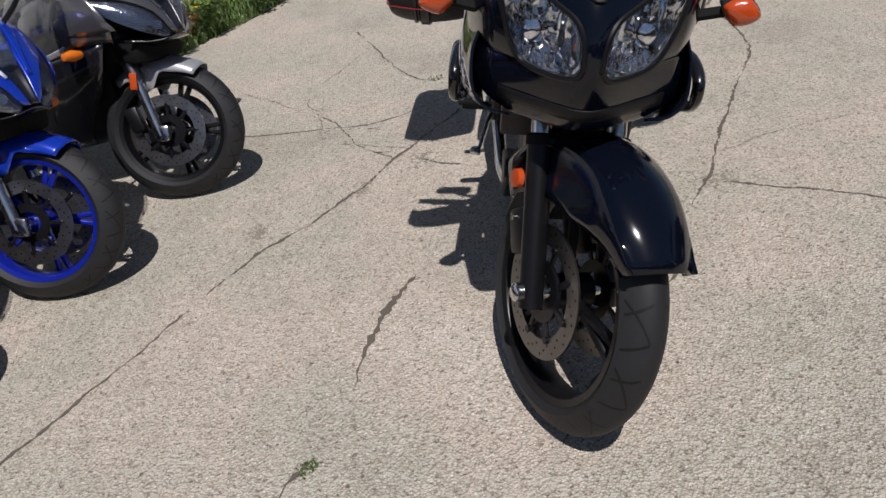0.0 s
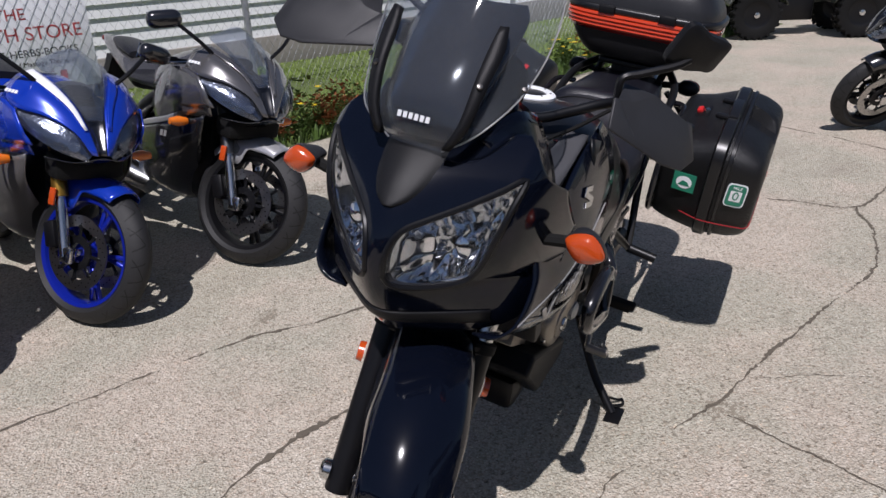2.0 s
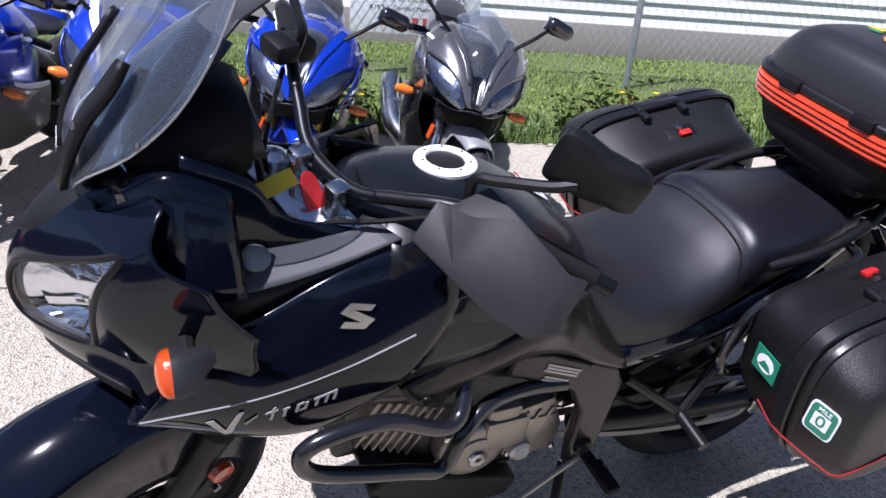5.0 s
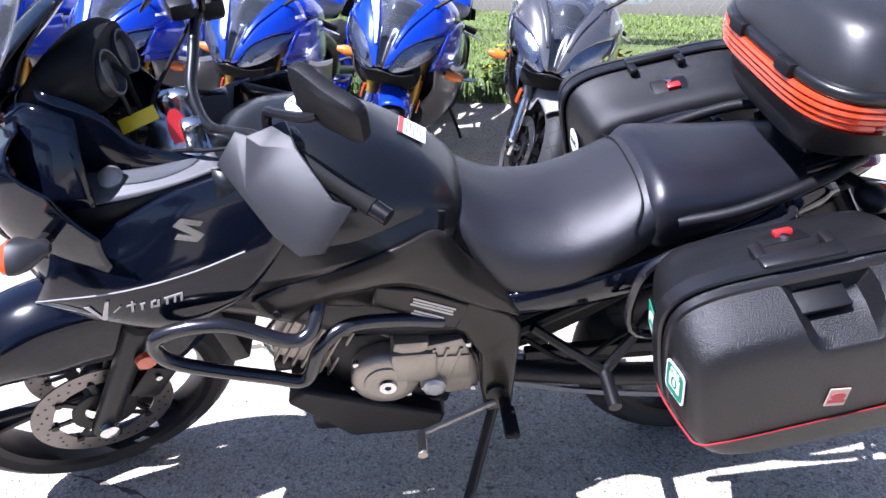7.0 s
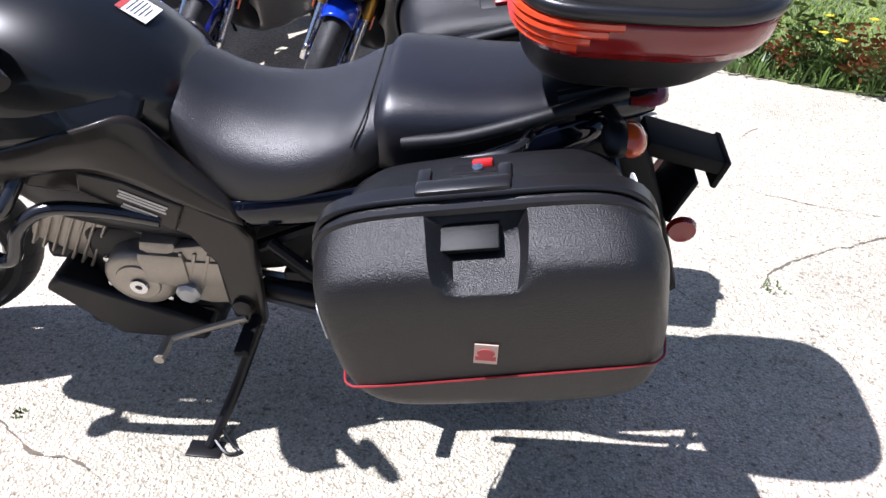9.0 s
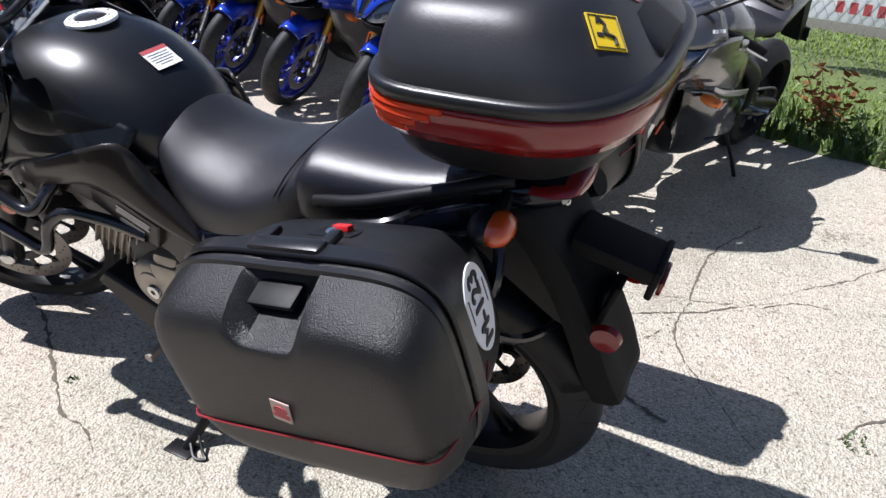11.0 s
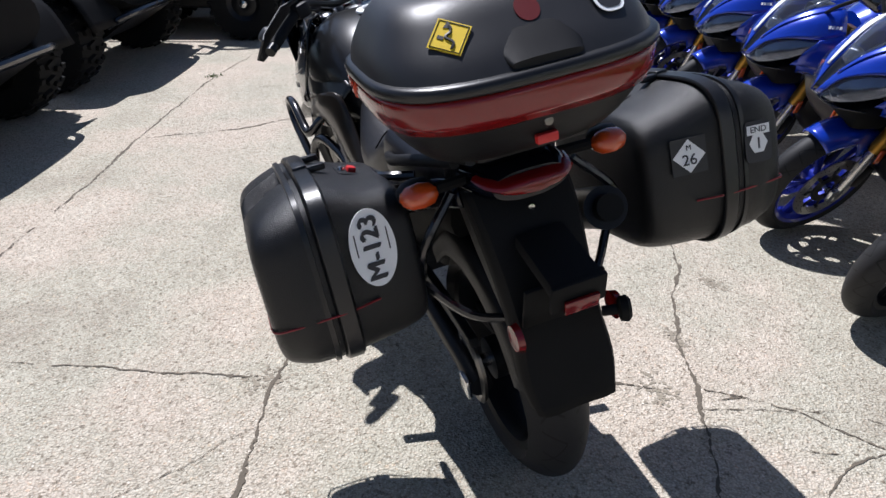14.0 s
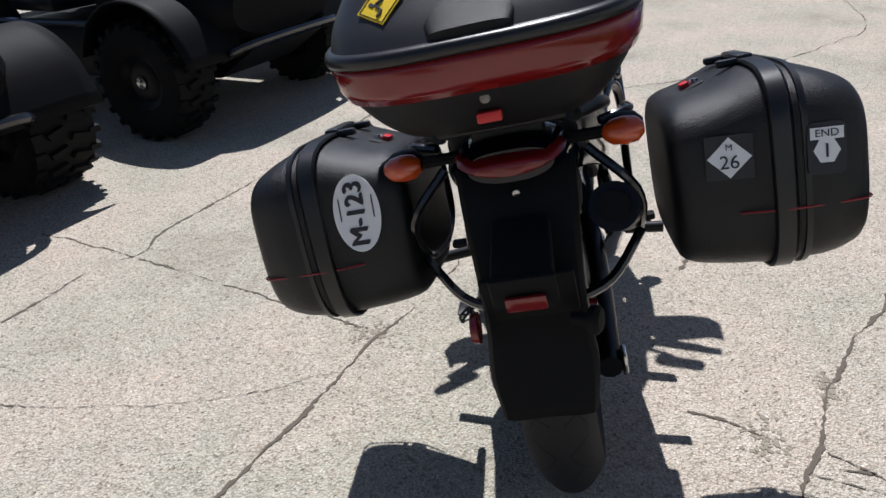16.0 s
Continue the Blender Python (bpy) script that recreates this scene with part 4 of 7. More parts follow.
# side fairings
for s in (1, -1):
    g = [
        [(1.37, 0.178, 0.838), (1.28, 0.180, 0.846), (1.16, 0.172, 0.905), (1.00, 0.166, 0.955)],
        [(1.375, 0.192, 0.800), (1.265, 0.194, 0.818), (1.15, 0.192, 0.872), (0.985, 0.186, 0.922)],
        [(1.39, 0.200, 0.765), (1.27, 0.209, 0.785), (1.14, 0.208, 0.830), (0.975, 0.206, 0.860)],
        [(1.425, 0.194, 0.710), (1.28, 0.222, 0.732), (1.15, 0.226, 0.762), (0.998, 0.216, 0.805)],
        [(1.44, 0.165, 0.682), (1.32, 0.207, 0.668), (1.19, 0.226, 0.662), (1.062, 0.224, 0.722)],
        [(1.43, 0.125, 0.670), (1.32, 0.170, 0.635), (1.20, 0.182, 0.630), (1.095, 0.192, 0.675)],
    ]
    # flank of the tank behind the fairing, down to the side panel
    fl = sheet([[(1.09, s * 0.160, 0.945), (1.0, s * 0.166, 0.915), (0.90, s * 0.158, 0.885), (0.80, s * 0.142, 0.850), (0.72, s * 0.126, 0.812)],
                [(1.09, s * 0.192, 0.82), (1.0, s * 0.196, 0.818), (0.91, s * 0.192, 0.812), (0.81, s * 0.176, 0.802), (0.725, s * 0.150, 0.788)],
                [(1.09, s * 0.200, 0.70), (1.0, s * 0.206, 0.735), (0.92, s * 0.208, 0.757), (0.81, s * 0.192, 0.774), (0.728, s * 0.158, 0.778)]], 4, 4)
    part("tank_flank", fl, M_TANK, bike, "smooth black flank of the fuel tank", solid=0.005)
    bm = sheet(g, 4, 5)
    if s < 0:
        flip_y(bm)
    skin = BVHTree.FromBMesh(bm)
    sf = part("side_fairing", bm, M_PAINT, bike, "glossy black side fairing with silver lettering", solid=0.005)
    # silver pinstripe and slanted marks in place of the model name
    part("pinstripe", tube([(1.425, s * 0.199, 0.712), (1.28, s * 0.2235, 0.742), (1.16, s * 0.2265, 0.773), (1.055, s * 0.2225, 0.812)], 0.0014, 5), M_SILVERINK, sf)
    part("pinstripe", tube([(1.425, s * 0.199, 0.712), (1.36, s * 0.209, 0.694), (1.29, s * 0.2185, 0.676)], 0.0014, 5), M_SILVERINK, sf)
    mk = facing((1.235, s * 0.25, 0.716), (0.0, s, 0.0)) @ Matrix.Rotation(radians(15 * s), 4, "Z")
    lean_v = plate([(-0.108, 0.018), (-0.097, 0.018), (-0.089, -0.010), (-0.062, 0.024), (-0.055, 0.024), (-0.085, -0.020), (-0.094, -0.020)], 0, 0.001, "z")
    marks = [lean_v] + [plate([(x, -0.008), (x + 0.0042, -0.008), (x + 0.0042 + (h + 0.008) * 0.5, h), (x + (h + 0.008) * 0.5, h)], 0, 0.001, "z") for x, h in ((-0.030, 0.014), (-0.012, 0.005), (0.006, 0.005), (0.018, 0.005), (0.034, 0.005), (0.048, 0.005), (0.060, 0.005))]
    marks += [plate([(x, z), (x + w, z + w * t), (x + w + 0.001, z + w * t + 0.0032), (x + 0.001, z + 0.0032)], 0, 0.001, "z") for x, z, w, t in ((-0.062, -0.004, 0.020, 0.55), (-0.032, 0.005, 0.018, 0.1), (-0.008, 0.003, 0.010, 0.1), (0.012, -0.008, 0.008, 0.1), (0.014, 0.003, 0.008, 0.1), (0.036, 0.003, 0.034, 0.05))]
    word = moved(join(*marks), mk @ (Matrix() if s > 0 else Matrix.Diagonal((-1, 1, 1, 1))))
    for v in word.verts:
        hit = skin.ray_cast(Vector((v.co.x, s * 0.4, v.co.z)), Vector((0, -s, 0)))[0]
        if hit:
            v.co.y = hit.y + s * (0.0055 if abs(v.co.y) > 0.2505 else 0.004)
    part("decal", word, M_SILVERINK, sf, "silver model lettering drawn as slanted marks")
    em = facing((1.139, s * 0.205, 0.850), (0.03, s, 0.25)) @ Matrix.Diagonal((0.98, 0.98, 1, 1))
    part("emblem", moved(plate([(-0.010, 0.022), (0.026, 0.015), (0.019, 0.006), (-0.005, 0.0105), (0.025, -0.008), (0.010, -0.022), (-0.026, -0.015), (-0.019, -0.006), (0.005, -0.0105), (-0.025, 0.008)], 0, 0.002, "z"), em), M_STEEL, sf, "chrome angular emblem")
    # lower grey panel and radiator scoop
    part("lower_panel", sheet([[(1.10, s * 0.19, 0.72), (1.02, s * 0.195, 0.74), (0.93, s * 0.185, 0.72)], [(1.13, s * 0.185, 0.67), (1.04, s * 0.19, 0.66), (0.95, s * 0.185, 0.66)], [(1.10, s * 0.16, 0.64), (1.04, s * 0.165, 0.62), (0.98, s * 0.165, 0.63)]]), M_PAINT2, bike, solid=0.006)
    # inner dash panel beside the forks
    part("inner_panel", sheet([[(1.315, s * 0.172, 0.886), (1.24, s * 0.170, 0.893), (1.15, s * 0.167, 0.914), (1.07, s * 0.165, 0.942)], [(1.315, s * 0.130, 0.908), (1.24, s * 0.132, 0.910), (1.15, s * 0.137, 0.925), (1.085, s * 0.142, 0.945)], [(1.31, s * 0.110, 0.912), (1.24, s * 0.114, 0.913), (1.15, s * 0.122, 0.927), (1.095, s * 0.128, 0.943)], [(1.30, s * 0.100, 0.86), (1.24, s * 0.105, 0.86), (1.15, s * 0.110, 0.86), (1.11, s * 0.11, 0.86)]]), M_SHELF, bike, "satin inner dash panel, painted paler grey for its sunlit sheen", solid=0.004)
    # black sheet added for the unlit gap between shelf and fairing
    part("gap_filler", sheet([[(1.41, s * 0.160, 0.905), (1.318, s * 0.170, 0.883), (1.24, s * 0.168, 0.890), (1.15, s * 0.165, 0.911), (1.07, s * 0.163, 0.939)], [(1.42, s * 0.158, 0.80), (1.33, s * 0.168, 0.81), (1.24, s * 0.168, 0.825), (1.15, s * 0.164, 0.86), (1.07, s * 0.160, 0.89)]]), M_PLASTIC, bike, solid=0.003)
    part("inner_cowl", sheet([[(1.345, s * 0.100, 1.060), (1.265, s * 0.104, 1.020), (1.215, s * 0.110, 0.962), (1.12, s * 0.118, 0.936)], [(1.345, s * 0.118, 0.985), (1.262, s * 0.116, 0.955), (1.205, s * 0.119, 0.932), (1.11, s * 0.124, 0.932)], [(1.35, s * 0.118, 0.895), (1.26, s * 0.116, 0.900), (1.19, s * 0.121, 0.912), (1.10, s * 0.127, 0.928)]]), M_PAINT, bike, "gloss black cowl inside the screen", solid=0.004)
    part("screen_side", sheet([[(1.420, s * 0.080, 1.010), (1.36, s * 0.112, 1.045), (1.29, s * 0.128, 1.020)], [(1.404, s * 0.134, 0.965), (1.350, s * 0.152, 0.975), (1.285, s * 0.160, 0.958)], [(1.372, s * 0.180, 0.898), (1.33, s * 0.186, 0.892), (1.28, s * 0.180, 0.888)]]), M_PAINT, bike, "glossy black upper nose panel", solid=0.006)
    part("dash_plug", moved(lathe([(0, 0), (0.02, 0), (0.02, 0.010), (0.012, 0.013), (0, 0.013)], 20), facing((1.262, s * 0.132, 0.910), (0.0, s * 0.5, 0.85)) @ pose(0, 0, 0, 90)), M_ALLOY, bike)
    # front indicator
    IM = Matrix.Translation((1.382, s * 0.268, 0.866)) @ Matrix.Rotation(radians(-14 * s), 4, "X")
    rhomb = [(math.copysign(abs(math.cos(a)) ** 1.35, math.cos(a)) * 0.034, math.copysign(abs(math.sin(a)) ** 1.35, math.sin(a)) * 0.026) for a in (k / 28 * 2 * math.pi for k in range(28))]
    ind = part("front_indicator", loft([[IM @ Vector((x, y * f, z * f)) for y, z in rhomb] for x, f in ((0.0, 1.0), (0.008, 0.97), (0.014, 0.80), (0.018, 0.45), (0.019, 0.08))]), M_AMBER, bike, "amber front turn signal")
    part("stem", tube([(1.36, s * 0.19, 0.848), (1.362, s * 0.245, 0.860)], 0.011, 8, smooth=False), M_RUBBER, ind)
    part("housing", loft([[IM @ Vector((x, y * f - s * (0.012 if x < -0.03 else 0), z * f)) for y, z in rhomb] for x, f in ((0.001, 1.05), (-0.008, 1.04), (-0.022, 0.86), (-0.040, 0.55), (-0.050, 0.25))]), M_GREYP, ind)
    # crash bar
    cb = [(0.945, 0.165, 0.70), (0.955, 0.210, 0.665), (0.972, 0.235, 0.638), (1.010, 0.245, 0.637), (1.103, 0.252, 0.690), (1.195, 0.255, 0.686), (1.227, 0.255, 0.655), (1.195, 0.255, 0.608), (1.05, 0.25, 0.552), (0.988, 0.245, 0.533), (0.955, 0.235, 0.60), (0.905, 0.215, 0.632), (0.82, 0.19, 0.615), (0.73, 0.178, 0.592)]
    part("crash_bar", tube([(x, s * y, z) for x, y, z in cb], 0.0135, 12, 6), M_TUBE, bike, "gloss black tubular crash bar")

# windshield, its black frame, screws and the name bar
g = []
for z, x, w, xe in ((0.990, 1.470, 0.045, 1.466), (1.012, 1.472, 0.078, 1.462), (1.036, 1.470, 0.103, 1.449), (1.075, 1.460, 0.128, 1.398), (1.13, 1.430, 0.142, 1.348), (1.19, 1.388, 0.143, 1.311), (1.25, 1.342, 0.132, 1.283), (1.30, 1.300, 0.106, 1.262), (1.325, 1.278, 0.060, 1.266)):
    c = (x - xe) / (w * w)
    g.append([(x - c * (u * w) ** 2, u * w, z) for u in (-1, -0.66, -0.33, 0, 0.33, 0.66, 1)])
ws = part("windshield", sheet(g, 3, 4), M_SCREEN, bike, "tall clear plastic windshield", solid=0.003)
ws.visible_shadow = True
edge = [Vector(p) for p in [r[0] for r in g] + [g[-1][3]] + [r[-1] for r in g[::-1]]]
part("windshield_edge", tube(edge, 0.0014, 6, 3), M_SILVERINK, ws)
for s in (-1, 1):
    strap = [[(1.478, s * 0.050, 0.998), (1.474, s * 0.062, 0.998)], [(1.470, s * 0.068, 1.04), (1.464, s * 0.084, 1.04)], [(1.448, s * 0.074, 1.096), (1.440, s * 0.093, 1.096)], [(1.418, s * 0.076, 1.14), (1.408, s * 0.098, 1.14)], [(1.396, s * 0.080, 1.172), (1.390, s * 0.092, 1.172)]]
    part("screen_bracket", sheet(strap, 3, 2), M_PLASTIC, bike, solid=0.010)
    for at in ((1.450, s * 0.084, 1.094), (1.388, s * 0.130, 1.088)):
        part("screw", moved(lathe([(0, 0), (0.005, 0), (0.004, 0.003), (0, 0.0035)], 12), Matrix.Translation(at) @ Matrix.Rotation(radians(-90 + 30 * s), 4, "Z") @ Matrix.Rotation(radians(40), 4, "X") @ Matrix.Translation((0, 0.002, 0))), M_DISC, ws)
part("name_bars", moved(logo_bars(6, 0.056, 0.0095, 0.12, 0.32), facing((1.477, 0, 1.036), (1, 0, 0.12))), M_WHITE, bike, "white maker's name drawn as plain bars")
part("instrument_panel", body([(1.40, 0.045, 1.0, 1.03, 0.8, 0.9), (1.365, 0.080, 0.985, 1.070, 0.8, 0.85), (1.315, 0.092, 0.98, 1.108, 0.85, 0.8), (1.278, 0.094, 0.985, 1.120, 0.85, 0.8), (1.255, 0.090, 1.0, 1.112, 0.85, 0.8)], 28, 3, 3.4), M_RUBBER, bike, "matt black instrument pod behind the windshield")
for y in (-0.044, 0.044):
    part("dial", moved(lathe([(0, 0.002), (0.030, 0.0), (0.034, 0.010), (0.038, 0.010), (0.038, -0.006), (0, -0.006)], 28), facing((1.251, y, 1.056), (-0.95, 0, 0.25)) @ pose(0, 0, 0, 90)), M_INK, bike)
back = []
for z, x, w, xe in ((0.992, 1.458, 0.046, 1.452), (1.04, 1.448, 0.072, 1.430), (1.09, 1.418, 0.084, 1.385), (1.135, 1.375, 0.090, 1.338), (1.170, 1.330, 0.088, 1.296), (1.188, 1.302, 0.074, 1.275)):
    c = (x - xe) / (w * w)
    back.append([(x - c * (u * w) ** 2, u * w, z) for u in (-1, -0.5, 0, 0.5, 1)])
part("screen_backing", sheet(back, 3, 3), M_PAINT, bike, "matt black cover behind the lower windshield", solid=0.004)
part("dash_rod", tube([(1.245, 0.045, 0.90), (1.235, 0.045, 0.98), (1.25, 0.04, 1.05)], 0.004, 8), M_BLACK, bike)
part("cable", tube([(1.22, -0.02, 0.90), (1.235, -0.01, 1.0), (1.235, 0.0, 1.04), (1.25, 0.0, 1.06)], 0.005, 8), M_RUBBER, bike)

# handlebar group, turned with the fork
top = fork_pt(1.04, 0)
part("top_clamp", rbox(0.09, 0.22, 0.028, 0.012, at=top), M_STEEL, bike, "bare alloy top clamp", STEER)
for s in (-1, 1):
    part("fork_cap", moved(lathe([(0, 0), (0.022, 0), (0.022, 0.016), (0.014, 0.022), (0, 0.022)], 18), Matrix.Translation(fork_pt(1.055, 0.088 * s)) @ pose(0, 0, 0, 90)), M_STEEL, bike, m=STEER)
    part("bar_riser", rbox(0.035, 0.03, 0.055, 0.008, at=top + Vector((-0.02, 0.045 * s, 0.035))), M_STEEL, bike, m=STEER)
GRIP = [(1.045, 0.235, 1.030), (0.965, 0.372, 1.000)]
bar = [(1.130, 0.05, 0.972), (1.105, 0.12, 1.000), (1.080, 0.18, 1.028), GRIP[0], GRIP[1]]
part("handlebar", tube([(x, -y, z) for x, y, z in bar[::-1]] + bar, 0.0105, 12), M_BLACK, bike, m=STEER)
for s in (-1, 1):
    gp = [Vector((x, s * y, z)) for x, y, z in GRIP]
    part("grip", tube(gp, 0.0155, 14, smooth=False), M_RUBBER, bike, "black rubber grip", STEER)
    part("bar_end", tube([gp[1], gp[1] + (gp[1] - gp[0]).normalized() * 0.028], 0.014, 12, smooth=False), M_BLACK, bike, m=STEER)
    part("switch_block", rbox(0.045, 0.045, 0.042, 0.01, at=(1.040, s * 0.222, 1.030)), M_PLASTIC, bike, m=STEER)
    part("lever", tube([(1.050, s * 0.22, 1.020), (1.030, s * 0.28, 1.008), (0.985, s * 0.355, 0.985)], 0.006, 8, taper=0.7), M_BLACK, bike, m=STEER)
    part("cable", tube([(1.09, s * 0.19, 1.02), (1.15, s * 0.13, 0.985), (1.20, s * 0.07, 0.95), (1.22, s * 0.03, 0.88)], 0.004, 6), M_RUBBER, bike, m=STEER)
    # hand guard: a bent, facetted shell in front of the grip
    hv = [STEER.inverted() @ Vector(p) for p in (
        (1.045, 0.184, 1.024), (1.020, 0.180, 1.012), (1.028, 0.227, 0.946), (0.994, 0.199, 1.002), (0.942, 0.230, 1.014), (0.897, 0.300, 0.966),
        (0.951, 0.317, 0.880), (0.990, 0.284, 0.896), (1.071, 0.179, 0.963), (0.915, 0.332, 0.895), (0.868, 0.305, 0.955), (0.962, 0.172, 1.030))]
    hv = [Vector((p.x, s * p.y, p.z)) + (Vector((0.02, -0.075, 0.02)) if s < 0 else Vector()) for p in hv]
    flat = (0, 2, 3, 4, 5, 6, 7, 8)
    mid = sum((hv[k] for k in flat), Vector()) / 8
    nrm = Vector(np.linalg.svd(np.array([hv[k] - mid for k in flat]))[2][2].tolist())
    for k in flat:
        hv[k] = hv[k] - nrm * (hv[k] - mid).dot(nrm) * 0.9
    bmg = bmesh.new()
    bv = [bmg.verts.new(p) for p in hv]
    for f in ((0, 2, 3, 4, 5, 6, 7, 8), (0, 2, 1), (1, 2, 3), (5, 6, 9), (5, 9, 10), (1, 3, 11), (3, 4, 11)):
        bmg.faces.new([bv[k] for k in (f if s > 0 else f[::-1])])
    bmesh.ops.recalc_face_normals(bmg, faces=bmg.faces)
    part("hand_guard", bmg, M_GREYP, bike, "grey plastic hand guard", STEER, solid=0.006, sharp=12, bev=0.003)
    part("guard_bolt", moved(lathe([(0, 0), (0.008, 0), (0.007, 0.005), (0, 0.006)], 12), facing((1.080, s * 0.222, 1.022), (0.3, s * 0.4, 1)) @ pose(0, 0, 0, -90)), M_BLACK, bike, m=STEER)
    # mirror
    mc = Vector((1.005, s * 0.322, 1.164))
    MR = Matrix.Translation(mc) @ Matrix.Rotation(radians(26 * s), 4, "Z") @ Matrix.Rotation(radians(-6 * s), 4, "X") @ Matrix.Rotation(radians(15), 4, "Y")
    sec = []
    for k, (w, h, d) in enumerate(((0.056, 0.040, 0.004), (0.060, 0.044, 0.010), (0.060, 0.044, 0.024), (0.052, 0.037, 0.031), (0.028, 0.019, 0.034))):
        sec.append([MR @ Vector((d - 0.02, yy * (1 if yy * s < 0 else 1.06), zz * (1.08 if yy * s < 0 else 0.85))) for yy, zz in [(y, z - 0.0) for y, z in oval(w, -h, h, 32, 6.5)]])
    mi = part("mirror", loft(sec), M_PLASTIC, bike, "black rear-view mirror", STEER)
    part("mirror_glass", moved(rbox(0.003, 0.094, 0.056), MR @ Matrix.Translation((-0.0175, 0, 0))), M_MIRROR, mi)
    part("mirror_stem", tube([(1.062, s * 0.200, 1.040), (1.058, s * 0.195, 1.078), (1.050, s * 0.225, 1.095), (1.030, s * 0.285, 1.125), mc + Vector((0.01, -s * 0.01, -0.02))], 0.008, 8), M_BLACK, mi)
part("brake_reservoir", rbox(0.045, 0.055, 0.035, 0.01, at=(1.10, -0.19, 1.06)), M_PLASTIC, bike, m=STEER)
# ignition key and its tags
key = thing("key_ring", "ignition key with red and yellow plastic tags", "key", m=LEAN @ Matrix.Translation((0, -0.012, -0.035)))
part("key", rbox(0.008, 0.024, 0.05, 0.003, at=(1.185, 0.0, 1.00)), M_STEEL, key)
part("red_tag", moved(disc(0.016, 0.034, 0.003), facing((1.165, 0.040, 0.985), (-0.4, 1, 0.6))), M_RED, key, "red plastic key tag")
part("yellow_tag", moved(rbox(0.066, 0.026, 0.002, 0.001), facing((1.222, 0.050, 1.01), (0.1, 1, 0.8)) @ Matrix.Rotation(radians(25), 4, "Z")), M_YELLOW, key, "yellow paper key tag")
part("ring", tube([(1.19, 0.01, 0.985), (1.175, 0.03, 0.98), (1.165, 0.02, 1.0), (1.185, 0.005, 1.0)], 0.0015, 5), M_STEEL, key)

# tank, cap, label
tank = part("fuel_tank", body([(0.672, 0.085, 0.70, 0.800, 0.75, 1), (0.70, 0.118, 0.69, 0.842, 0.72, 1), (0.76, 0.152, 0.68, 0.890, 0.68, 1), (0.85, 0.186, 0.67, 0.936, 0.68, 1), (0.95, 0.200, 0.66, 0.957, 0.70, 1), (1.04, 0.188, 0.68, 0.954, 0.72, 1), (1.10, 0.155, 0.72, 0.930, 0.72, 1), (1.14, 0.11, 0.76, 0.898, 0.7, 1)], 40, 5, 3.4), M_TANK, bike, "rounded glossy black fuel tank")
cap = part("filler_cap", moved(lathe([(0.030, 0.0), (0.052, 0.0), (0.052, 0.006), (0.046, 0.010), (0.034, 0.010), (0.030, 0.004)], 36, True), Matrix.Translation((0.936, -0.020, 0.955)) @ pose(0, 0, 0, 90)), M_WHITE, tank, "white-ringed filler cap")
part("cap_centre", moved(lathe([(0, 0.0), (0.033, 0.0), (0.033, 0.006), (0.02, 0.009), (0, 0.009)], 30), Matrix.Translation((0.936, -0.020, 0.955)) @ pose(0, 0, 0, 90)), M_PAINT2, cap)
for i in range(7):
    a = i / 7 * 6.283
    part("cap_screw", moved(lathe([(0, 0), (0.0022, 0), (0.002, 0.002), (0, 0.002)], 8), Matrix.Translation((0.936 + 0.040 * math.cos(a), -0.020 + 0.040 * math.sin(a), 0.9645)) @ pose(0, 0, 0, 90)), M_BLACK, cap)
lb = facing((0.766, -0.018, 0.8985), (-0.56, 0.02, 1.0), (1, -0.12, 0.56))
part("warning_label", moved(rbox(0.060, 0.056, 0.0012), lb), M_WHITE, tank, "white warning label with a red top")
part("label_head", moved(rbox(0.060, 0.010, 0.0016, at=(0, 0.023, 0.0003)), lb), M_SIGNRED, tank)
part("label_writing", join(*[moved(bars([w], 0.0013), lb @ Matrix.Translation((0, 0.011 - 0.007 * k, 0.001))) for k, w in enumerate((0.048, 0.046, 0.050, 0.044, 0.030))]), M_GREYP, tank)
for s in (-1, 1):
    part("tank_panel", sheet([[(1.065, s * 0.200, 0.696), (1.00, s * 0.204, 0.732), (0.90, s * 0.206, 0.762), (0.80, s * 0.196, 0.795), (0.735, s * 0.165, 0.800), (0.690, s * 0.150, 0.735), (0.60, s * 0.150, 0.625)], [(1.045, s * 0.209, 0.668), (0.985, s * 0.212, 0.700), (0.90, s * 0.213, 0.733), (0.81, s * 0.205, 0.755), (0.745, s * 0.185, 0.745), (0.675, s * 0.172, 0.675), (0.59, s * 0.165, 0.605)], [(1.000, s * 0.204, 0.642), (0.955, s * 0.204, 0.684), (0.89, s * 0.202, 0.702), (0.82, s * 0.196, 0.708), (0.755, s * 0.188, 0.683), (0.675, s * 0.178, 0.632), (0.585, s * 0.168, 0.585)]], 4, 5), M_PAINT2, bike, "dark grey panel under the tank", solid=0.008)
    part("panel_bolt", moved(lathe([(0, 0), (0.009, 0), (0.008, 0.005), (0, 0.006)], 14), Matrix.Translation((1.022, s * 0.212, 0.672)) @ (Matrix() if s > 0 else Matrix.Rotation(math.pi, 4, "Z"))), M_BLACK, bike)

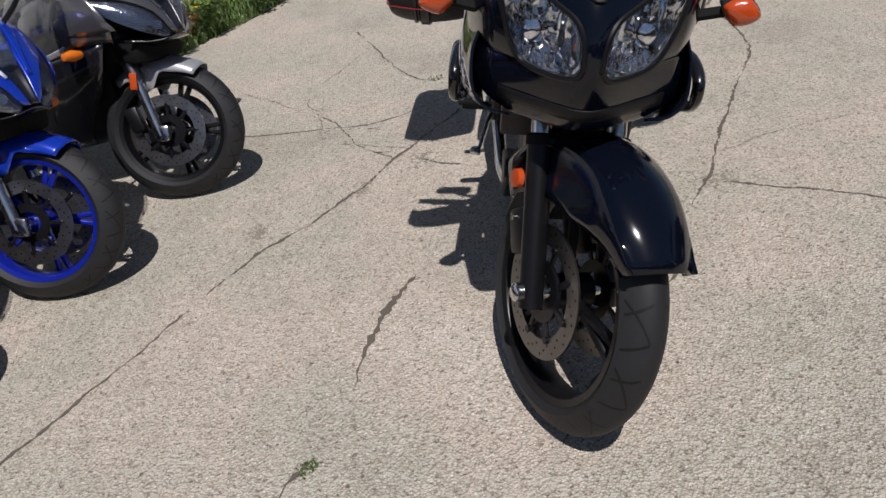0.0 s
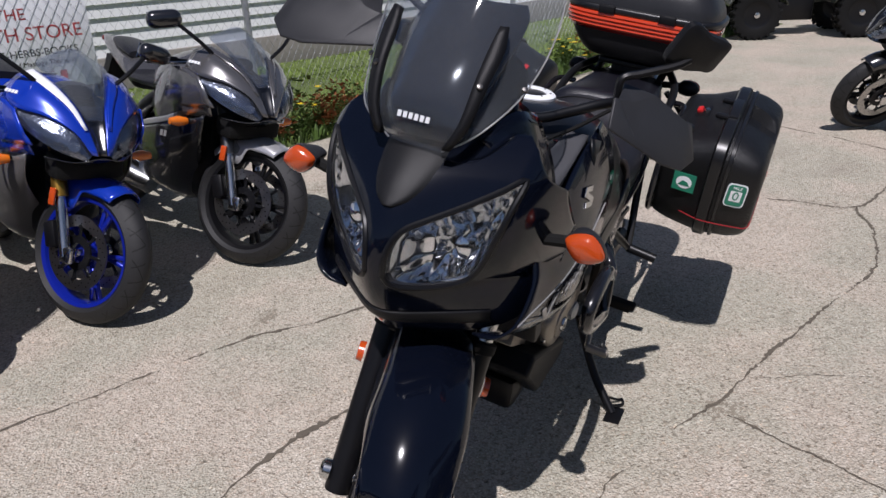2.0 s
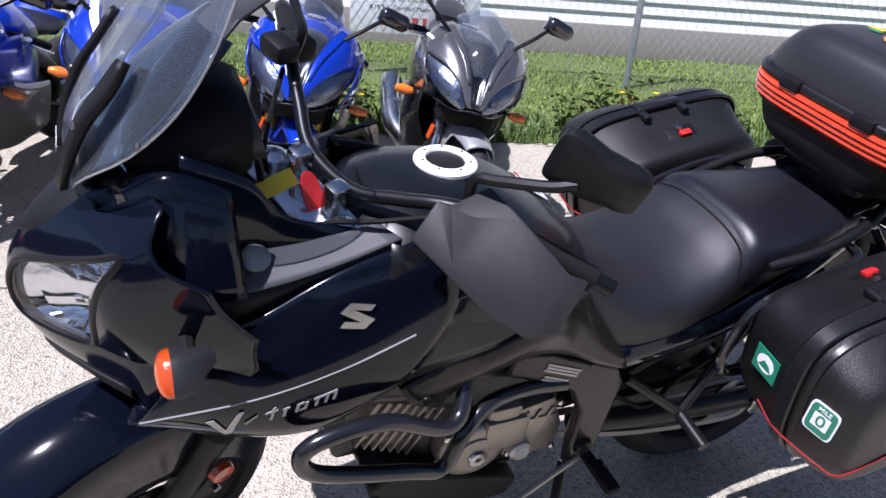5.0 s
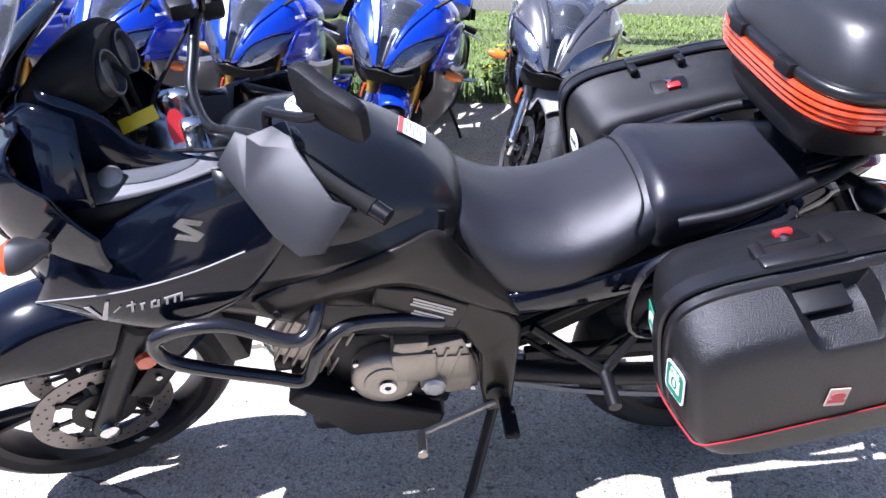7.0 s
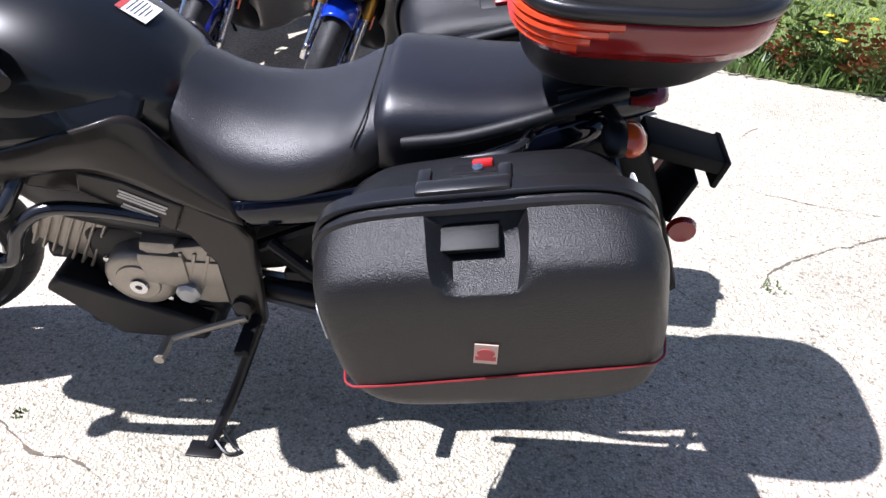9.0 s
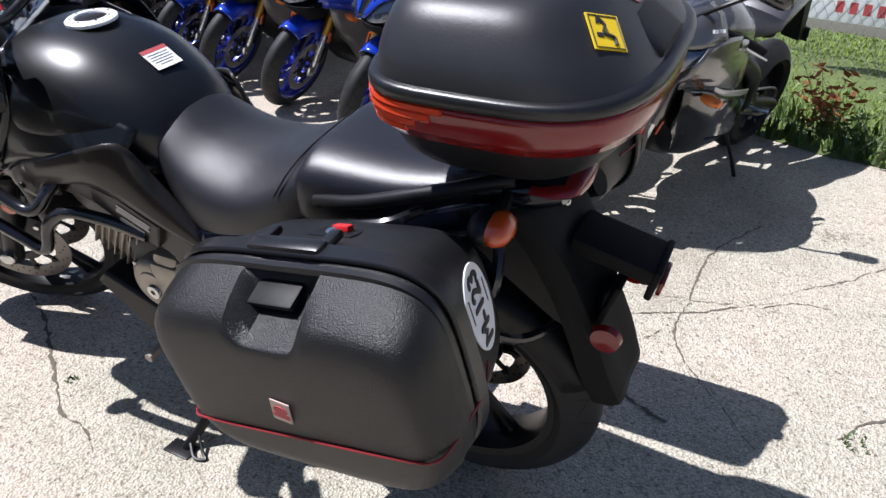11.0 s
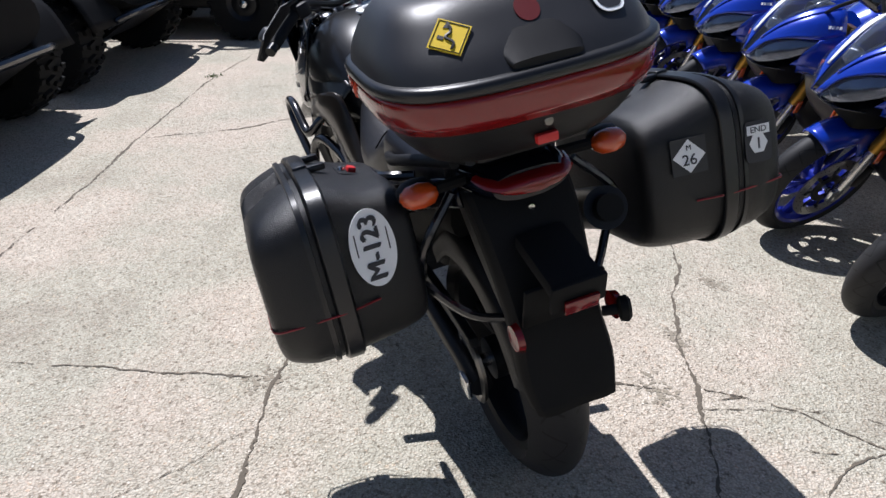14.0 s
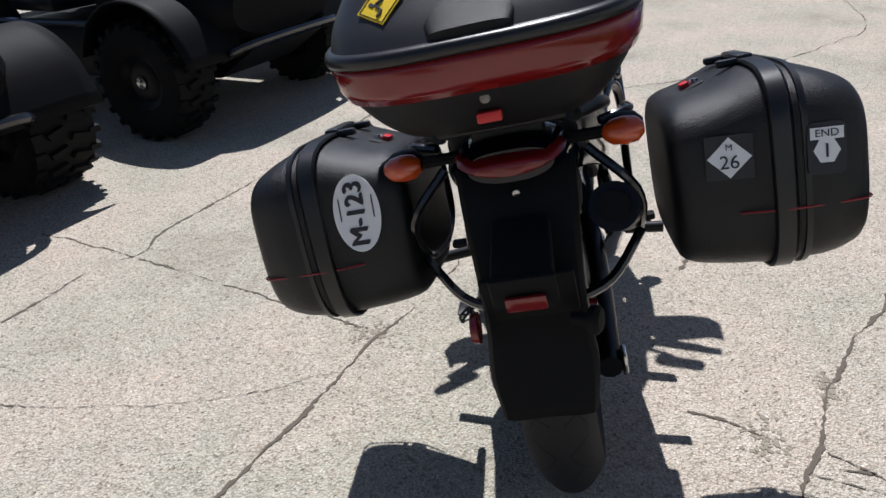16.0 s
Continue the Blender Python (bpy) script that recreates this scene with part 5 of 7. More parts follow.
# seat in two parts
part("rider_seat", body([(0.725, 0.09, 0.70, 0.845, 0.6, 1.15), (0.69, 0.125, 0.655, 0.825, 0.6, 1.12), (0.61, 0.158, 0.585, 0.777, 0.66, 1.02), (0.51, 0.170, 0.60, 0.760, 0.74, 1), (0.43, 0.168, 0.635, 0.780, 0.78, 1), (0.375, 0.160, 0.665, 0.812, 0.80, 1), (0.335, 0.150, 0.69, 0.834, 0.82, 1)], 40, 5, 3.2), M_SEAT, bike, "black textured vinyl rider seat")
part("passenger_seat", body([(0.362, 0.138, 0.70, 0.800, 0.84, 1), (0.338, 0.152, 0.69, 0.836, 0.86, 1), (0.30, 0.154, 0.69, 0.843, 0.87, 1), (0.18, 0.142, 0.725, 0.838, 0.85, 1), (0.10, 0.128, 0.755, 0.842, 0.84, 1), (0.07, 0.118, 0.775, 0.846, 0.82, 1), (0.03, 0.112, 0.79, 0.852, 0.8, 1)], 40, 5, 4.0), M_SEAT2, bike, "smooth worn black passenger seat")

part("seat_seam", tube([(0.366, -0.132, 0.800), (0.360, -0.08, 0.817), (0.358, 0.0, 0.822), (0.360, 0.08, 0.817), (0.366, 0.132, 0.800), (0.385, 0.160, 0.762)], 0.0018, 5), M_RUBBER, bike)

# frame, side covers, engine
# black block added behind the panels so the gaps stay dark
part("engine_filler", body([(0.58, 0.10, 0.44, 0.66, 0.9, 0.9), (0.70, 0.13, 0.44, 0.72, 0.9, 0.9), (0.95, 0.14, 0.48, 0.78, 0.9, 0.9), (1.10, 0.10, 0.55, 0.82, 0.9, 0.9)], 20, 3, 3), M_BLACK, bike)
for s in (-1, 1):
    part("frame_spar", plate([(1.10, 0.79), (1.02, 0.735), (0.86, 0.690), (0.72, 0.650), (0.60, 0.590), (0.575, 0.545), (0.580, 0.40), (0.583, 0.312), (0.640, 0.300), (0.652, 0.38), (0.655, 0.48), (0.690, 0.545), (0.76, 0.590), (0.86, 0.630), (1.0, 0.645), (1.10, 0.70)], 0.140 * s, 0.170 * s), M_PAINT2, bike, "dark grey frame beam", bev=0.008)
    part("side_cover", plate([(0.850, 0.695), (0.775, 0.680), (0.680, 0.632), (0.706, 0.570), (0.785, 0.612), (0.86, 0.650)], 0.165 * s, 0.184 * s), M_PAINT2, bike, bev=0.005)
    part("frame_bolt", moved(lathe([(0.0, 0), (0.010, 0), (0.010, 0.003), (0.021, 0.004), (0.019, 0.012), (0.0, 0.013)], 20), Matrix.Translation((0.620, 0.168 * s, 0.372)) @ (Matrix() if s > 0 else Matrix.Rotation(math.pi, 4, "Z"))), M_BLACK, bike)
    part("caution_writing", moved(bars([0.085, 0.08, 0.085, 0.0001, 0.06, 0.065], 0.0045, 0.5), facing((0.752, 0.1855 * s, 0.628), (0, s, 0)) @ Matrix.Rotation(radians(-24 * s), 4, "Z")), M_SILVERINK, bike, "small grey caution text drawn as bars")
    part("tail_panel", sheet([[(0.62, s * 0.155, 0.625), (0.45, s * 0.165, 0.665), (0.28, s * 0.152, 0.715), (0.10, s * 0.125, 0.785), (0.0, s * 0.10, 0.815)], [(0.62, s * 0.165, 0.60), (0.45, s * 0.172, 0.635), (0.28, s * 0.162, 0.68), (0.10, s * 0.135, 0.75), (-0.02, s * 0.105, 0.79)], [(0.60, s * 0.16, 0.575), (0.45, s * 0.165, 0.60), (0.30, s * 0.155, 0.63), (0.12, s * 0.13, 0.71), (-0.02, s * 0.10, 0.765)]]), M_PAINT, bike, "glossy black tail panel", solid=0.006)
    part("grab_rail", tube([(0.30, s * 0.15, 0.77), (0.2, s * 0.165, 0.80), (0.08, s * 0.155, 0.84), (-0.04, s * 0.11, 0.865)], 0.012, 10), M_PLASTIC, bike)
    part("subframe_tube", tube([(0.58, s * 0.13, 0.50), (0.35, s * 0.13, 0.62), (0.10, s * 0.11, 0.74)], 0.013, 8), M_BLACK, bike)
    part("footpeg", join(tube([(0.60, s * 0.17, 0.335), (0.60, s * 0.26, 0.335)], 0.013, 10, smooth=False), rbox(0.03, 0.075, 0.018, 0.005, at=(0.60, s * 0.235, 0.345))), M_RUBBER, bike)
    part("passenger_peg_bracket", join(tube([(0.55, s * 0.15, 0.53), (0.40, s * 0.185, 0.42)], 0.011, 8, smooth=False), tube([(0.28, s * 0.15, 0.62), (0.40, s * 0.185, 0.42)], 0.011, 8, smooth=False), tube([(0.40, s * 0.185, 0.42), (0.40, s * 0.27, 0.41)], 0.014, 10, smooth=False)), M_BLACK, bike)
    part("pannier_rack", tube([(0.10, s * 0.15, 0.80), (0.14, s * 0.205, 0.80), (0.33, s * 0.205, 0.74), (0.38, s * 0.205, 0.66), (0.36, s * 0.205, 0.55), (0.20, s * 0.20, 0.55), (0.02, s * 0.195, 0.62), (-0.04, s * 0.19, 0.72), (-0.02, s * 0.12, 0.80)], 0.009, 8), M_TUBE, bike)
    part("rack_brace", tube([(0.0, s * 0.195, 0.62), (-0.06, s * 0.13, 0.56), (-0.10, s * 0.05, 0.55), (-0.10, 0.0, 0.55)], 0.009, 8), M_TUBE, bike)
    part("swingarm", tube([(0.60, s * 0.10, 0.36), (0.40, s * 0.108, 0.33), (0.10, s * 0.105, 0.295), (0.04, s * 0.105, 0.29)], 0.027, 10), M_BLACK, bike)
    part("chain_adjuster", rbox(0.05, 0.012, 0.05, 0.006, at=(0.06, s * 0.135, 0.292)), M_STEEL, bike)
engine = part("crankcase", join(rbox(0.34, 0.17, 0.20, 0.03, at=(0.80, 0, 0.375)), rbox(0.28, 0.17, 0.10, 0.03, at=(0.84, 0, 0.27))), M_BLACK, bike, "black engine block")
part("alternator_cover", join(moved(lathe([(0, -0.03), (0.074, -0.03), (0.074, 0.018), (0.071, 0.026), (0.062, 0.033), (0.046, 0.035), (0.044, 0.039), (0.03, 0.040), (0, 0.040)], 40), Matrix.Translation((0.846, 0.096, 0.376))), rbox(0.10, 0.05, 0.09, 0.015, at=(0.785, 0.112, 0.415))), M_ALLOY, engine, "round cast alternator cover")
part("cover_plug", moved(lathe([(0.007, 0), (0.02, 0), (0.018, 0.005), (0.007, 0.005)], 20, True), Matrix.Translation((0.843, 0.1375, 0.370))), M_STEEL, engine)
part("sprocket_cover", join(plate([(0.775, 0.465), (0.685, 0.485), (0.650, 0.40), (0.650, 0.325), (0.71, 0.318), (0.775, 0.335)], 0.092, 0.124, bevel=0.006), rbox(0.07, 0.006, 0.07, 0.002, at=(0.705, 0.126, 0.405))), M_ALLOY, engine)
for bx, bz in ((0.905, 0.420), (0.880, 0.315), (0.800, 0.318), (0.778, 0.445), (0.915, 0.350), (0.672, 0.470), (0.660, 0.335), (0.765, 0.345)):
    part("cover_bolt", moved(lathe([(0, 0), (0.0075, 0), (0.0075, 0.010), (0.004, 0.012), (0, 0.012)], 10), Matrix.Translation((bx, 0.120 if bx < 0.776 else 0.108, bz))), M_STEEL, engine)
for k in range(3):
    part("cover_rib", rbox(0.008, 0.010, 0.10, 0.003, m=Matrix.Translation((0.758 - 0.028 * k, 0.125, 0.415)) @ Matrix.Rotation(radians(-18), 4, "Y")), M_ALLOY, engine)
part("starter_bulge", rbox(0.085, 0.06, 0.060, 0.022, at=(0.790, 0.098, 0.455)), M_ALLOY, engine)
part("oil_cap", moved(lathe([(0, 0), (0.026, 0), (0.026, 0.022), (0.018, 0.028), (0, 0.028)], 8), Matrix.Translation((0.745, 0.118, 0.358))), M_GALV, engine)
for k, (cx, cz, tilt) in enumerate(((0.985, 0.46, 62), (0.83, 0.53, -28))):
    CM = Matrix.Translation((cx, 0, cz)) @ Matrix.Rotation(radians(tilt), 4, "Y")
    cyl = part("cylinder", moved(rbox(0.15, 0.15, 0.15, 0.015), CM), M_ALLOY, bike, "cast alloy cylinder")
    for i in range(7):
        part("cooling_fin", moved(rbox(0.165, 0.168, 0.006, 0.002, 1, at=(0, 0, -0.06 + 0.02 * i)), CM), M_ALLOY, cyl)
part("oil_pan", rbox(0.30, 0.19, 0.09, 0.02, at=(0.87, 0, 0.225)), M_BLACK, bike)
part("skid_plate", plate([(1.06, 0.33), (0.93, 0.20), (0.74, 0.20), (0.72, 0.25), (1.02, 0.37)], -0.13, 0.13), M_PLASTIC, bike, bev=0.01)
part("radiator", rbox(0.04, 0.30, 0.22, 0.008, m=Matrix.Translation((1.15, 0, 0.60)) @ Matrix.Rotation(radians(15), 4, "Y")), M_BLACK, bike)
part("oil_filter", moved(lathe([(0, 0), (0.034, 0), (0.034, 0.07), (0, 0.07)], 20), Matrix.Translation((1.02, 0, 0.345)) @ Matrix.Rotation(radians(-90), 4, "Z")), M_BLACK, bike)
part("header_pipe", tube([(1.06, -0.02, 0.45), (1.10, -0.03, 0.36), (1.02, -0.06, 0.24), (0.80, -0.12, 0.20), (0.62, -0.14, 0.24), (0.45, -0.17, 0.40), (0.30, -0.19, 0.50)], 0.02, 12), M_STEEL, bike)
part("silencer", tube([(0.34, -0.185, 0.49), (0.22, -0.185, 0.56), (0.02, -0.165, 0.66), (-0.08, -0.15, 0.71)], 0.042, 20), M_BLACK, bike, "black exhaust silencer")
part("silencer_tip", tube([(-0.08, -0.15, 0.71), (-0.10, -0.148, 0.72)], 0.026, 16, smooth=False), M_RUBBER, bike)
part("chain", tube([(0.64, 0.095, 0.395), (0.40, 0.10, 0.375), (0.115, 0.10, 0.372), (0.045, 0.10, 0.335), (0.05, 0.10, 0.25), (0.115, 0.10, 0.218), (0.40, 0.10, 0.26), (0.64, 0.095, 0.325)], 0.008, 5, 8), M_DISC, bike)
part("rear_sprocket", moved(lathe([(0.05, -0.003), (0.078, -0.003), (0.078, 0.003), (0.05, 0.003)], 40, True), Matrix.Translation(AXLE_R + Vector((0, 0.10, 0)))), M_STEEL, bike)
part("chain_guard", plate([(0.55, 0.415), (0.30, 0.42), (0.06, 0.41), (0.05, 0.39), (0.55, 0.39)], 0.09, 0.112), M_PLASTIC, bike, bev=0.003)
part("shift_lever", join(tube([(0.62, 0.17, 0.335), (0.78, 0.20, 0.285)], 0.007, 8, smooth=False), tube([(0.78, 0.20, 0.285), (0.78, 0.255, 0.285)], 0.011, 8, smooth=False)), M_ALLOY, bike, "alloy gear shift lever")
part("brake_pedal", join(tube([(0.62, -0.17, 0.33), (0.78, -0.20, 0.27)], 0.007, 8, smooth=False), rbox(0.04, 0.03, 0.012, 0.003, at=(0.79, -0.21, 0.272))), M_STEEL, bike)
st = part("side_stand", join(tube([(0.615, 0.13, 0.27), (0.665, 0.215, 0.14), (0.708, 0.300, 0.056)], 0.012, 10), tube([(0.690, 0.268, 0.088), (0.655, 0.300, 0.066), (0.640, 0.310, 0.062), (0.665, 0.318, 0.064), (0.700, 0.290, 0.072)], 0.004, 6)), M_BLACK, bike, "black side stand holding the motorcycle up")
part("stand_foot", rbox(0.075, 0.045, 0.008, 0.003, m=Matrix.Translation((0.715, 0.308, 0.0555)) @ Matrix.Rotation(radians(10), 4, "X")), M_BLACK, st)
# added black mass darkens the gaps between frame and rear wheel
part("rear_filler", body([(0.14, 0.085, 0.60, 0.70, 0.9, 0.9), (0.26, 0.090, 0.56, 0.69, 0.9, 0.9), (0.40, 0.095, 0.46, 0.66, 0.9, 0.9), (0.54, 0.10, 0.38, 0.62, 0.9, 0.9), (0.62, 0.10, 0.36, 0.60, 0.9, 0.9)], 20, 3, 3.5), M_RUBBER, bike, "black filler mass in the gap ahead of the rear wheel")
part("brake_hose", tube([(0.56, 0.12, 0.47), (0.45, 0.135, 0.40), (0.36, 0.12, 0.45), (0.28, 0.13, 0.52)], 0.006, 6), M_RUBBER, bike)
part("rear_shock", tube([(0.50, 0.0, 0.35), (0.46, 0.0, 0.60)], 0.035, 12, smooth=False), M_BLACK, bike)

# tail: cowl, light, mudguard, plate bracket, indicators
part("tail_cowl", body([(0.12, 0.11, 0.74, 0.83, 0.9, 0.8), (0.02, 0.10, 0.76, 0.85, 0.9, 0.7), (-0.06, 0.088, 0.775, 0.855, 0.9, 0.7), (-0.10, 0.07, 0.79, 0.845, 0.9, 0.7)], 28, 4, 3), M_PAINT, bike, "black tail cowl")
part("tail_light", body([(-0.055, 0.092, 0.815, 0.845, 0.8, 0.7), (-0.09, 0.085, 0.81, 0.842, 0.8, 0.6), (-0.118, 0.06, 0.808, 0.835, 0.8, 0.5), (-0.125, 0.03, 0.81, 0.828, 0.8, 0.5)], 24, 4, 3), M_REDLENS, bike, "dark red tail light")
mg = [[(-0.04, y * 1.05, 0.80), (-0.09, y, 0.74), (-0.135, y * 0.92, 0.65), (-0.168, y * 0.88, 0.56), (-0.198, y * 0.94, 0.475), (-0.222, y * 0.82, 0.405)] for y in (-0.095, -0.085, 0, 0.085, 0.095)]
for r in (0, 4):
    mg[r] = [(x + 0.045, y * 1.0, z - 0.005) for x, y, z in mg[r]]
part("rear_mudguard", sheet(mg, 3, 4), M_RUBBER, bike, "long black plastic rear mudguard", solid=0.005)
part("mudguard_side", join(plate([(0.10, 0.76), (0.0, 0.66), (-0.10, 0.58), (-0.16, 0.56), (-0.10, 0.72), (-0.04, 0.79)], 0.078, 0.084), plate([(0.10, 0.76), (0.0, 0.66), (-0.10, 0.58), (-0.16, 0.56), (-0.10, 0.72), (-0.04, 0.79)], -0.084, -0.078)), M_PLASTIC, bike)
part("rear_hugger", sheet([[(AXLE_R.x + math.cos(radians(a)) * (RR + 0.015 + d), y, AXLE_R.z + math.sin(radians(a)) * (RR + 0.015 + d)) for a in (40, 70, 100, 130, 155)] for y, d in ((-0.085, -0.05), (-0.075, 0), (0, 0.012), (0.075, 0), (0.085, -0.05))]), M_PLASTIC, bike, solid=0.004)
pb = part("plate_bracket", rbox(0.15, 0.095, 0.032, 0.008, m=Matrix.Translation((-0.180, 0, 0.700)) @ Matrix.Rotation(radians(-14), 4, "Y")), M_RUBBER, bike, "black number plate bracket")
part("bracket_face", rbox(0.012, 0.10, 0.060, 0.004, m=Matrix.Translation((-0.246, 0, 0.672)) @ Matrix.Rotation(radians(-14), 4, "Y")), M_RUBBER, pb)
part("bracket_plate", rbox(0.010, 0.15, 0.10, 0.004, m=Matrix.Translation((-0.185, 0.0, 0.625)) @ Matrix.Rotation(radians(-18), 4, "Y")), M_RUBBER, pb)
part("plate_reflector", rbox(0.008, 0.062, 0.028, 0.002, m=Matrix.Translation((-0.2545, -0.001, 0.655)) @ Matrix.Rotation(radians(-14), 4, "Y")), M_REDLENS, pb, "red rectangular reflector")
part("plug_knob", moved(lathe([(0, -0.03), (0.009, -0.03), (0.010, -0.004), (0.022, 0.0), (0.024, 0.012), (0.018, 0.018), (0, 0.019)], 18), facing((-0.222, -0.088, 0.590), (-0.35, -1, 0)) @ pose(0, 0, 0, 90)), M_RUBBER, bike, "black round rubber plug")
part("seat_lock", moved(lathe([(0, 0), (0.007, 0), (0.006, 0.004), (0, 0.005)], 16), Matrix.Translation((-0.088, 0, 0.765)) @ Matrix.Rotation(radians(90), 4, "Z")), M_STEEL, bike)
for s in (-1, 1):
    part("side_reflector", moved(lathe([(0, 0), (0.027, 0), (0.024, 0.012), (0, 0.014)], 24), Matrix.Translation((-0.192, s * 0.090, 0.580)) @ (Matrix() if s > 0 else Matrix.Rotation(math.pi, 4, "Z"))), M_REDLENS, bike, "round red side reflector")
    ind = part("rear_indicator", moved(lathe([(0.0, -0.034), (0.012, -0.034), (0.026, -0.022), (0.030, 0.0), (0.026, 0.022), (0.014, 0.036), (0, 0.04)], 20), Matrix.Translation((-0.045, s * 0.182, 0.825)) @ Matrix.Diagonal((0.85, 0.9, 0.8, 1))), M_AMBER, bike, "amber rear turn signal")
    part("stem", tube([(-0.02, s * 0.09, 0.82), (-0.035, s * 0.15, 0.825)], 0.011, 8, smooth=False), M_RUBBER, ind)
    part("housing", moved(lathe([(0.0, -0.035), (0.013, -0.035), (0.028, -0.022), (0.032, 0.0), (0.028, 0.022), (0.015, 0.037), (0, 0.041)], 20), Matrix.Translation((-0.026, s * 0.182, 0.825)) @ Matrix.Diagonal((0.78, 0.9, 0.8, 1))), M_PLASTIC, ind)
part("top_rack", join(tube([(0.06, 0.10, 0.84), (-0.10, 0.10, 0.89)], 0.012, 8, smooth=False), tube([(0.06, -0.10, 0.84), (-0.10, -0.10, 0.89)], 0.012, 8, smooth=False), rbox(0.20, 0.20, 0.02, 0.008, m=Matrix.Translation((-0.03, 0, 0.888)) @ Matrix.Rotation(radians(6), 4, "Y")), rbox(0.10, 0.12, 0.05, 0.01, at=(0.0, 0, 0.855))), M_BLACK, bike)
# the nose, screen and fairings sit a little to the right of the wheels' plane
for ob in bike.children:
    if ob.name.split(".")[0] in ("nose_fairing", "centre_panel", "headlight", "chin", "side_fairing", "inner_panel", "gap_filler", "inner_cowl", "screen_backing", "screen_side", "dash_plug", "windshield", "screen_bracket", "name_bars", "instrument_panel", "dial", "dash_rod", "front_indicator", "filler_cap"):
        ob.matrix_local = Matrix.Translation((0, -0.015, 0)) @ ob.matrix_local


# ---- luggage on the touring motorcycle ----
def pannier(s):
    """A hard side case: inner shell, rim band, outer lid with a handle recess."""
    side = "left" if s > 0 else "right"
    p = thing("side_case", "black grained plastic side case with stickers and a red pinstripe", "luggage case", "side cases", LEAN)
    M = Matrix.Translation((0.162 if s > 0 else 0.146, 0.0 if s > 0 else -0.050, 0.678)) @ Matrix.Rotation(radians(11), 4, "Y")
    hx, lo, hi = 0.228, -0.175, 0.165

    def ring(y, hw, l, h, pw=5.0, dent=0.0, cx=0.0):
        """A rounded oblong of even steps, with a dip in the middle of its top."""
        raw = []
        for i in range(720):
            a = 2 * math.pi * i / 720
            c, q = math.cos(a), math.sin(a)
            x = math.copysign(abs(c) ** (2 / pw), c) * hw
            z = math.copysign(abs(q) ** (2 / pw), q)
            if z < 0:
                x *= 1 - 0.13 * z * z
            raw.append((x, (l + h) / 2 + z * (h - l) / 2, z))
        raw = np.array(raw + raw[:1])
        run = np.r_[0, np.cumsum(np.hypot(np.diff(raw[:, 0]), np.diff(raw[:, 1])))]
        out = []
        for d in np.linspace(0, run[-1], 96, endpoint=False):
            x, zz, z = (float(np.interp(d, run, raw[:, k])) for k in range(3))
            if dent and z > 0:
                zz -= dent * min(1.0, max(0.0, (0.062 - abs(x + 0.004)) / 0.016))
            out.append(M @ Vector((x + cx, s * y, zz)))
        return out

    inner = [(0.196, hx - 0.060, lo + 0.05, hi - 0.070, -0.016), (0.204, hx - 0.034, lo + 0.025, hi - 0.050, -0.014), (0.225, hx - 0.024, lo + 0.012, hi - 0.038, -0.013), (0.27, hx - 0.014, lo + 0.004, hi - 0.028, -0.011), (0.32, hx - 0.004, lo, hi - 0.008, -0.010), (0.345, hx + 0.006, lo, hi, -0.012)]
    part("inner_shell", loft([ring(*r[:4], cx=r[4]) for r in catmull_rows(inner, 2)]), M_GRAINED, p)
    part("rim_band", loft([ring(y, w + 0.006, l, h, cx=-0.012) for y, w, l, h in ((0.338, hx + 0.002, lo - 0.002, hi + 0.002), (0.342, hx + 0.006, lo - 0.006, hi + 0.006), (0.366, hx + 0.006, lo - 0.006, hi + 0.006), (0.371, hx + 0.002, lo - 0.002, hi + 0.002))], caps=False), M_SATIN, p, "smooth black rim band", solid=0.004)
    outer = [(0.366, hx, lo, hi, 5.0, 0.0), (0.384, hx - 0.001, lo + 0.002, hi - 0.002, 5.0, 0.012), (0.392, hx - 0.002, lo + 0.004, hi - 0.004, 5.0, 0.034), (0.404, hx - 0.004, lo + 0.006, hi - 0.008, 5.2, 0.040), (0.434, hx - 0.009, lo + 0.013, hi - 0.020, 5.6, 0.038), (0.460, hx - 0.017, lo + 0.024, hi - 0.034, 6.0, 0.032), (0.471, hx - 0.024, lo + 0.032, hi - 0.046, 6.0, 0.024), (0.478, hx - 0.034, lo + 0.044, hi - 0.064, 6.0, 0.010), (0.481, hx - 0.055, lo + 0.060, hi - 0.095, 6.0, 0.0)]
    part("lid", loft([ring(r[0], r[1] + 0.006 + 0.010 * min(1, max(0, (r[0] - 0.366) / 0.05)), *r[2:], cx=-0.012 - 0.006 * min(1, max(0, (r[0] - 0.366) / 0.05))) for r in catmull_rows(outer, 2)]), M_GRAINED, p, "grained black lid with a handle recess")
    part("lid_rib", loft([ring(y, w + 0.008, l, h, 5.0, d, -0.013) for y, w, l, h, d in ((0.380, hx - 0.003, lo + 0.001, hi - 0.004, 0.0), (0.382, hx + 0.004, lo - 0.004, hi + 0.003, 0.0), (0.391, hx + 0.003, lo - 0.003, hi + 0.002, 0.0), (0.393, hx - 0.004, lo + 0.002, hi - 0.006, 0.0))], caps=False), M_SATIN, p)
    part("recess_plate", moved(rbox(0.082, 0.046, 0.010, 0.003, m=Matrix.Translation((-0.004, 0.405, 0.130)) @ Matrix.Rotation(radians(-16), 4, "X")), M @ Matrix.Diagonal((1, s, 1, 1))), M_PLASTIC, p)
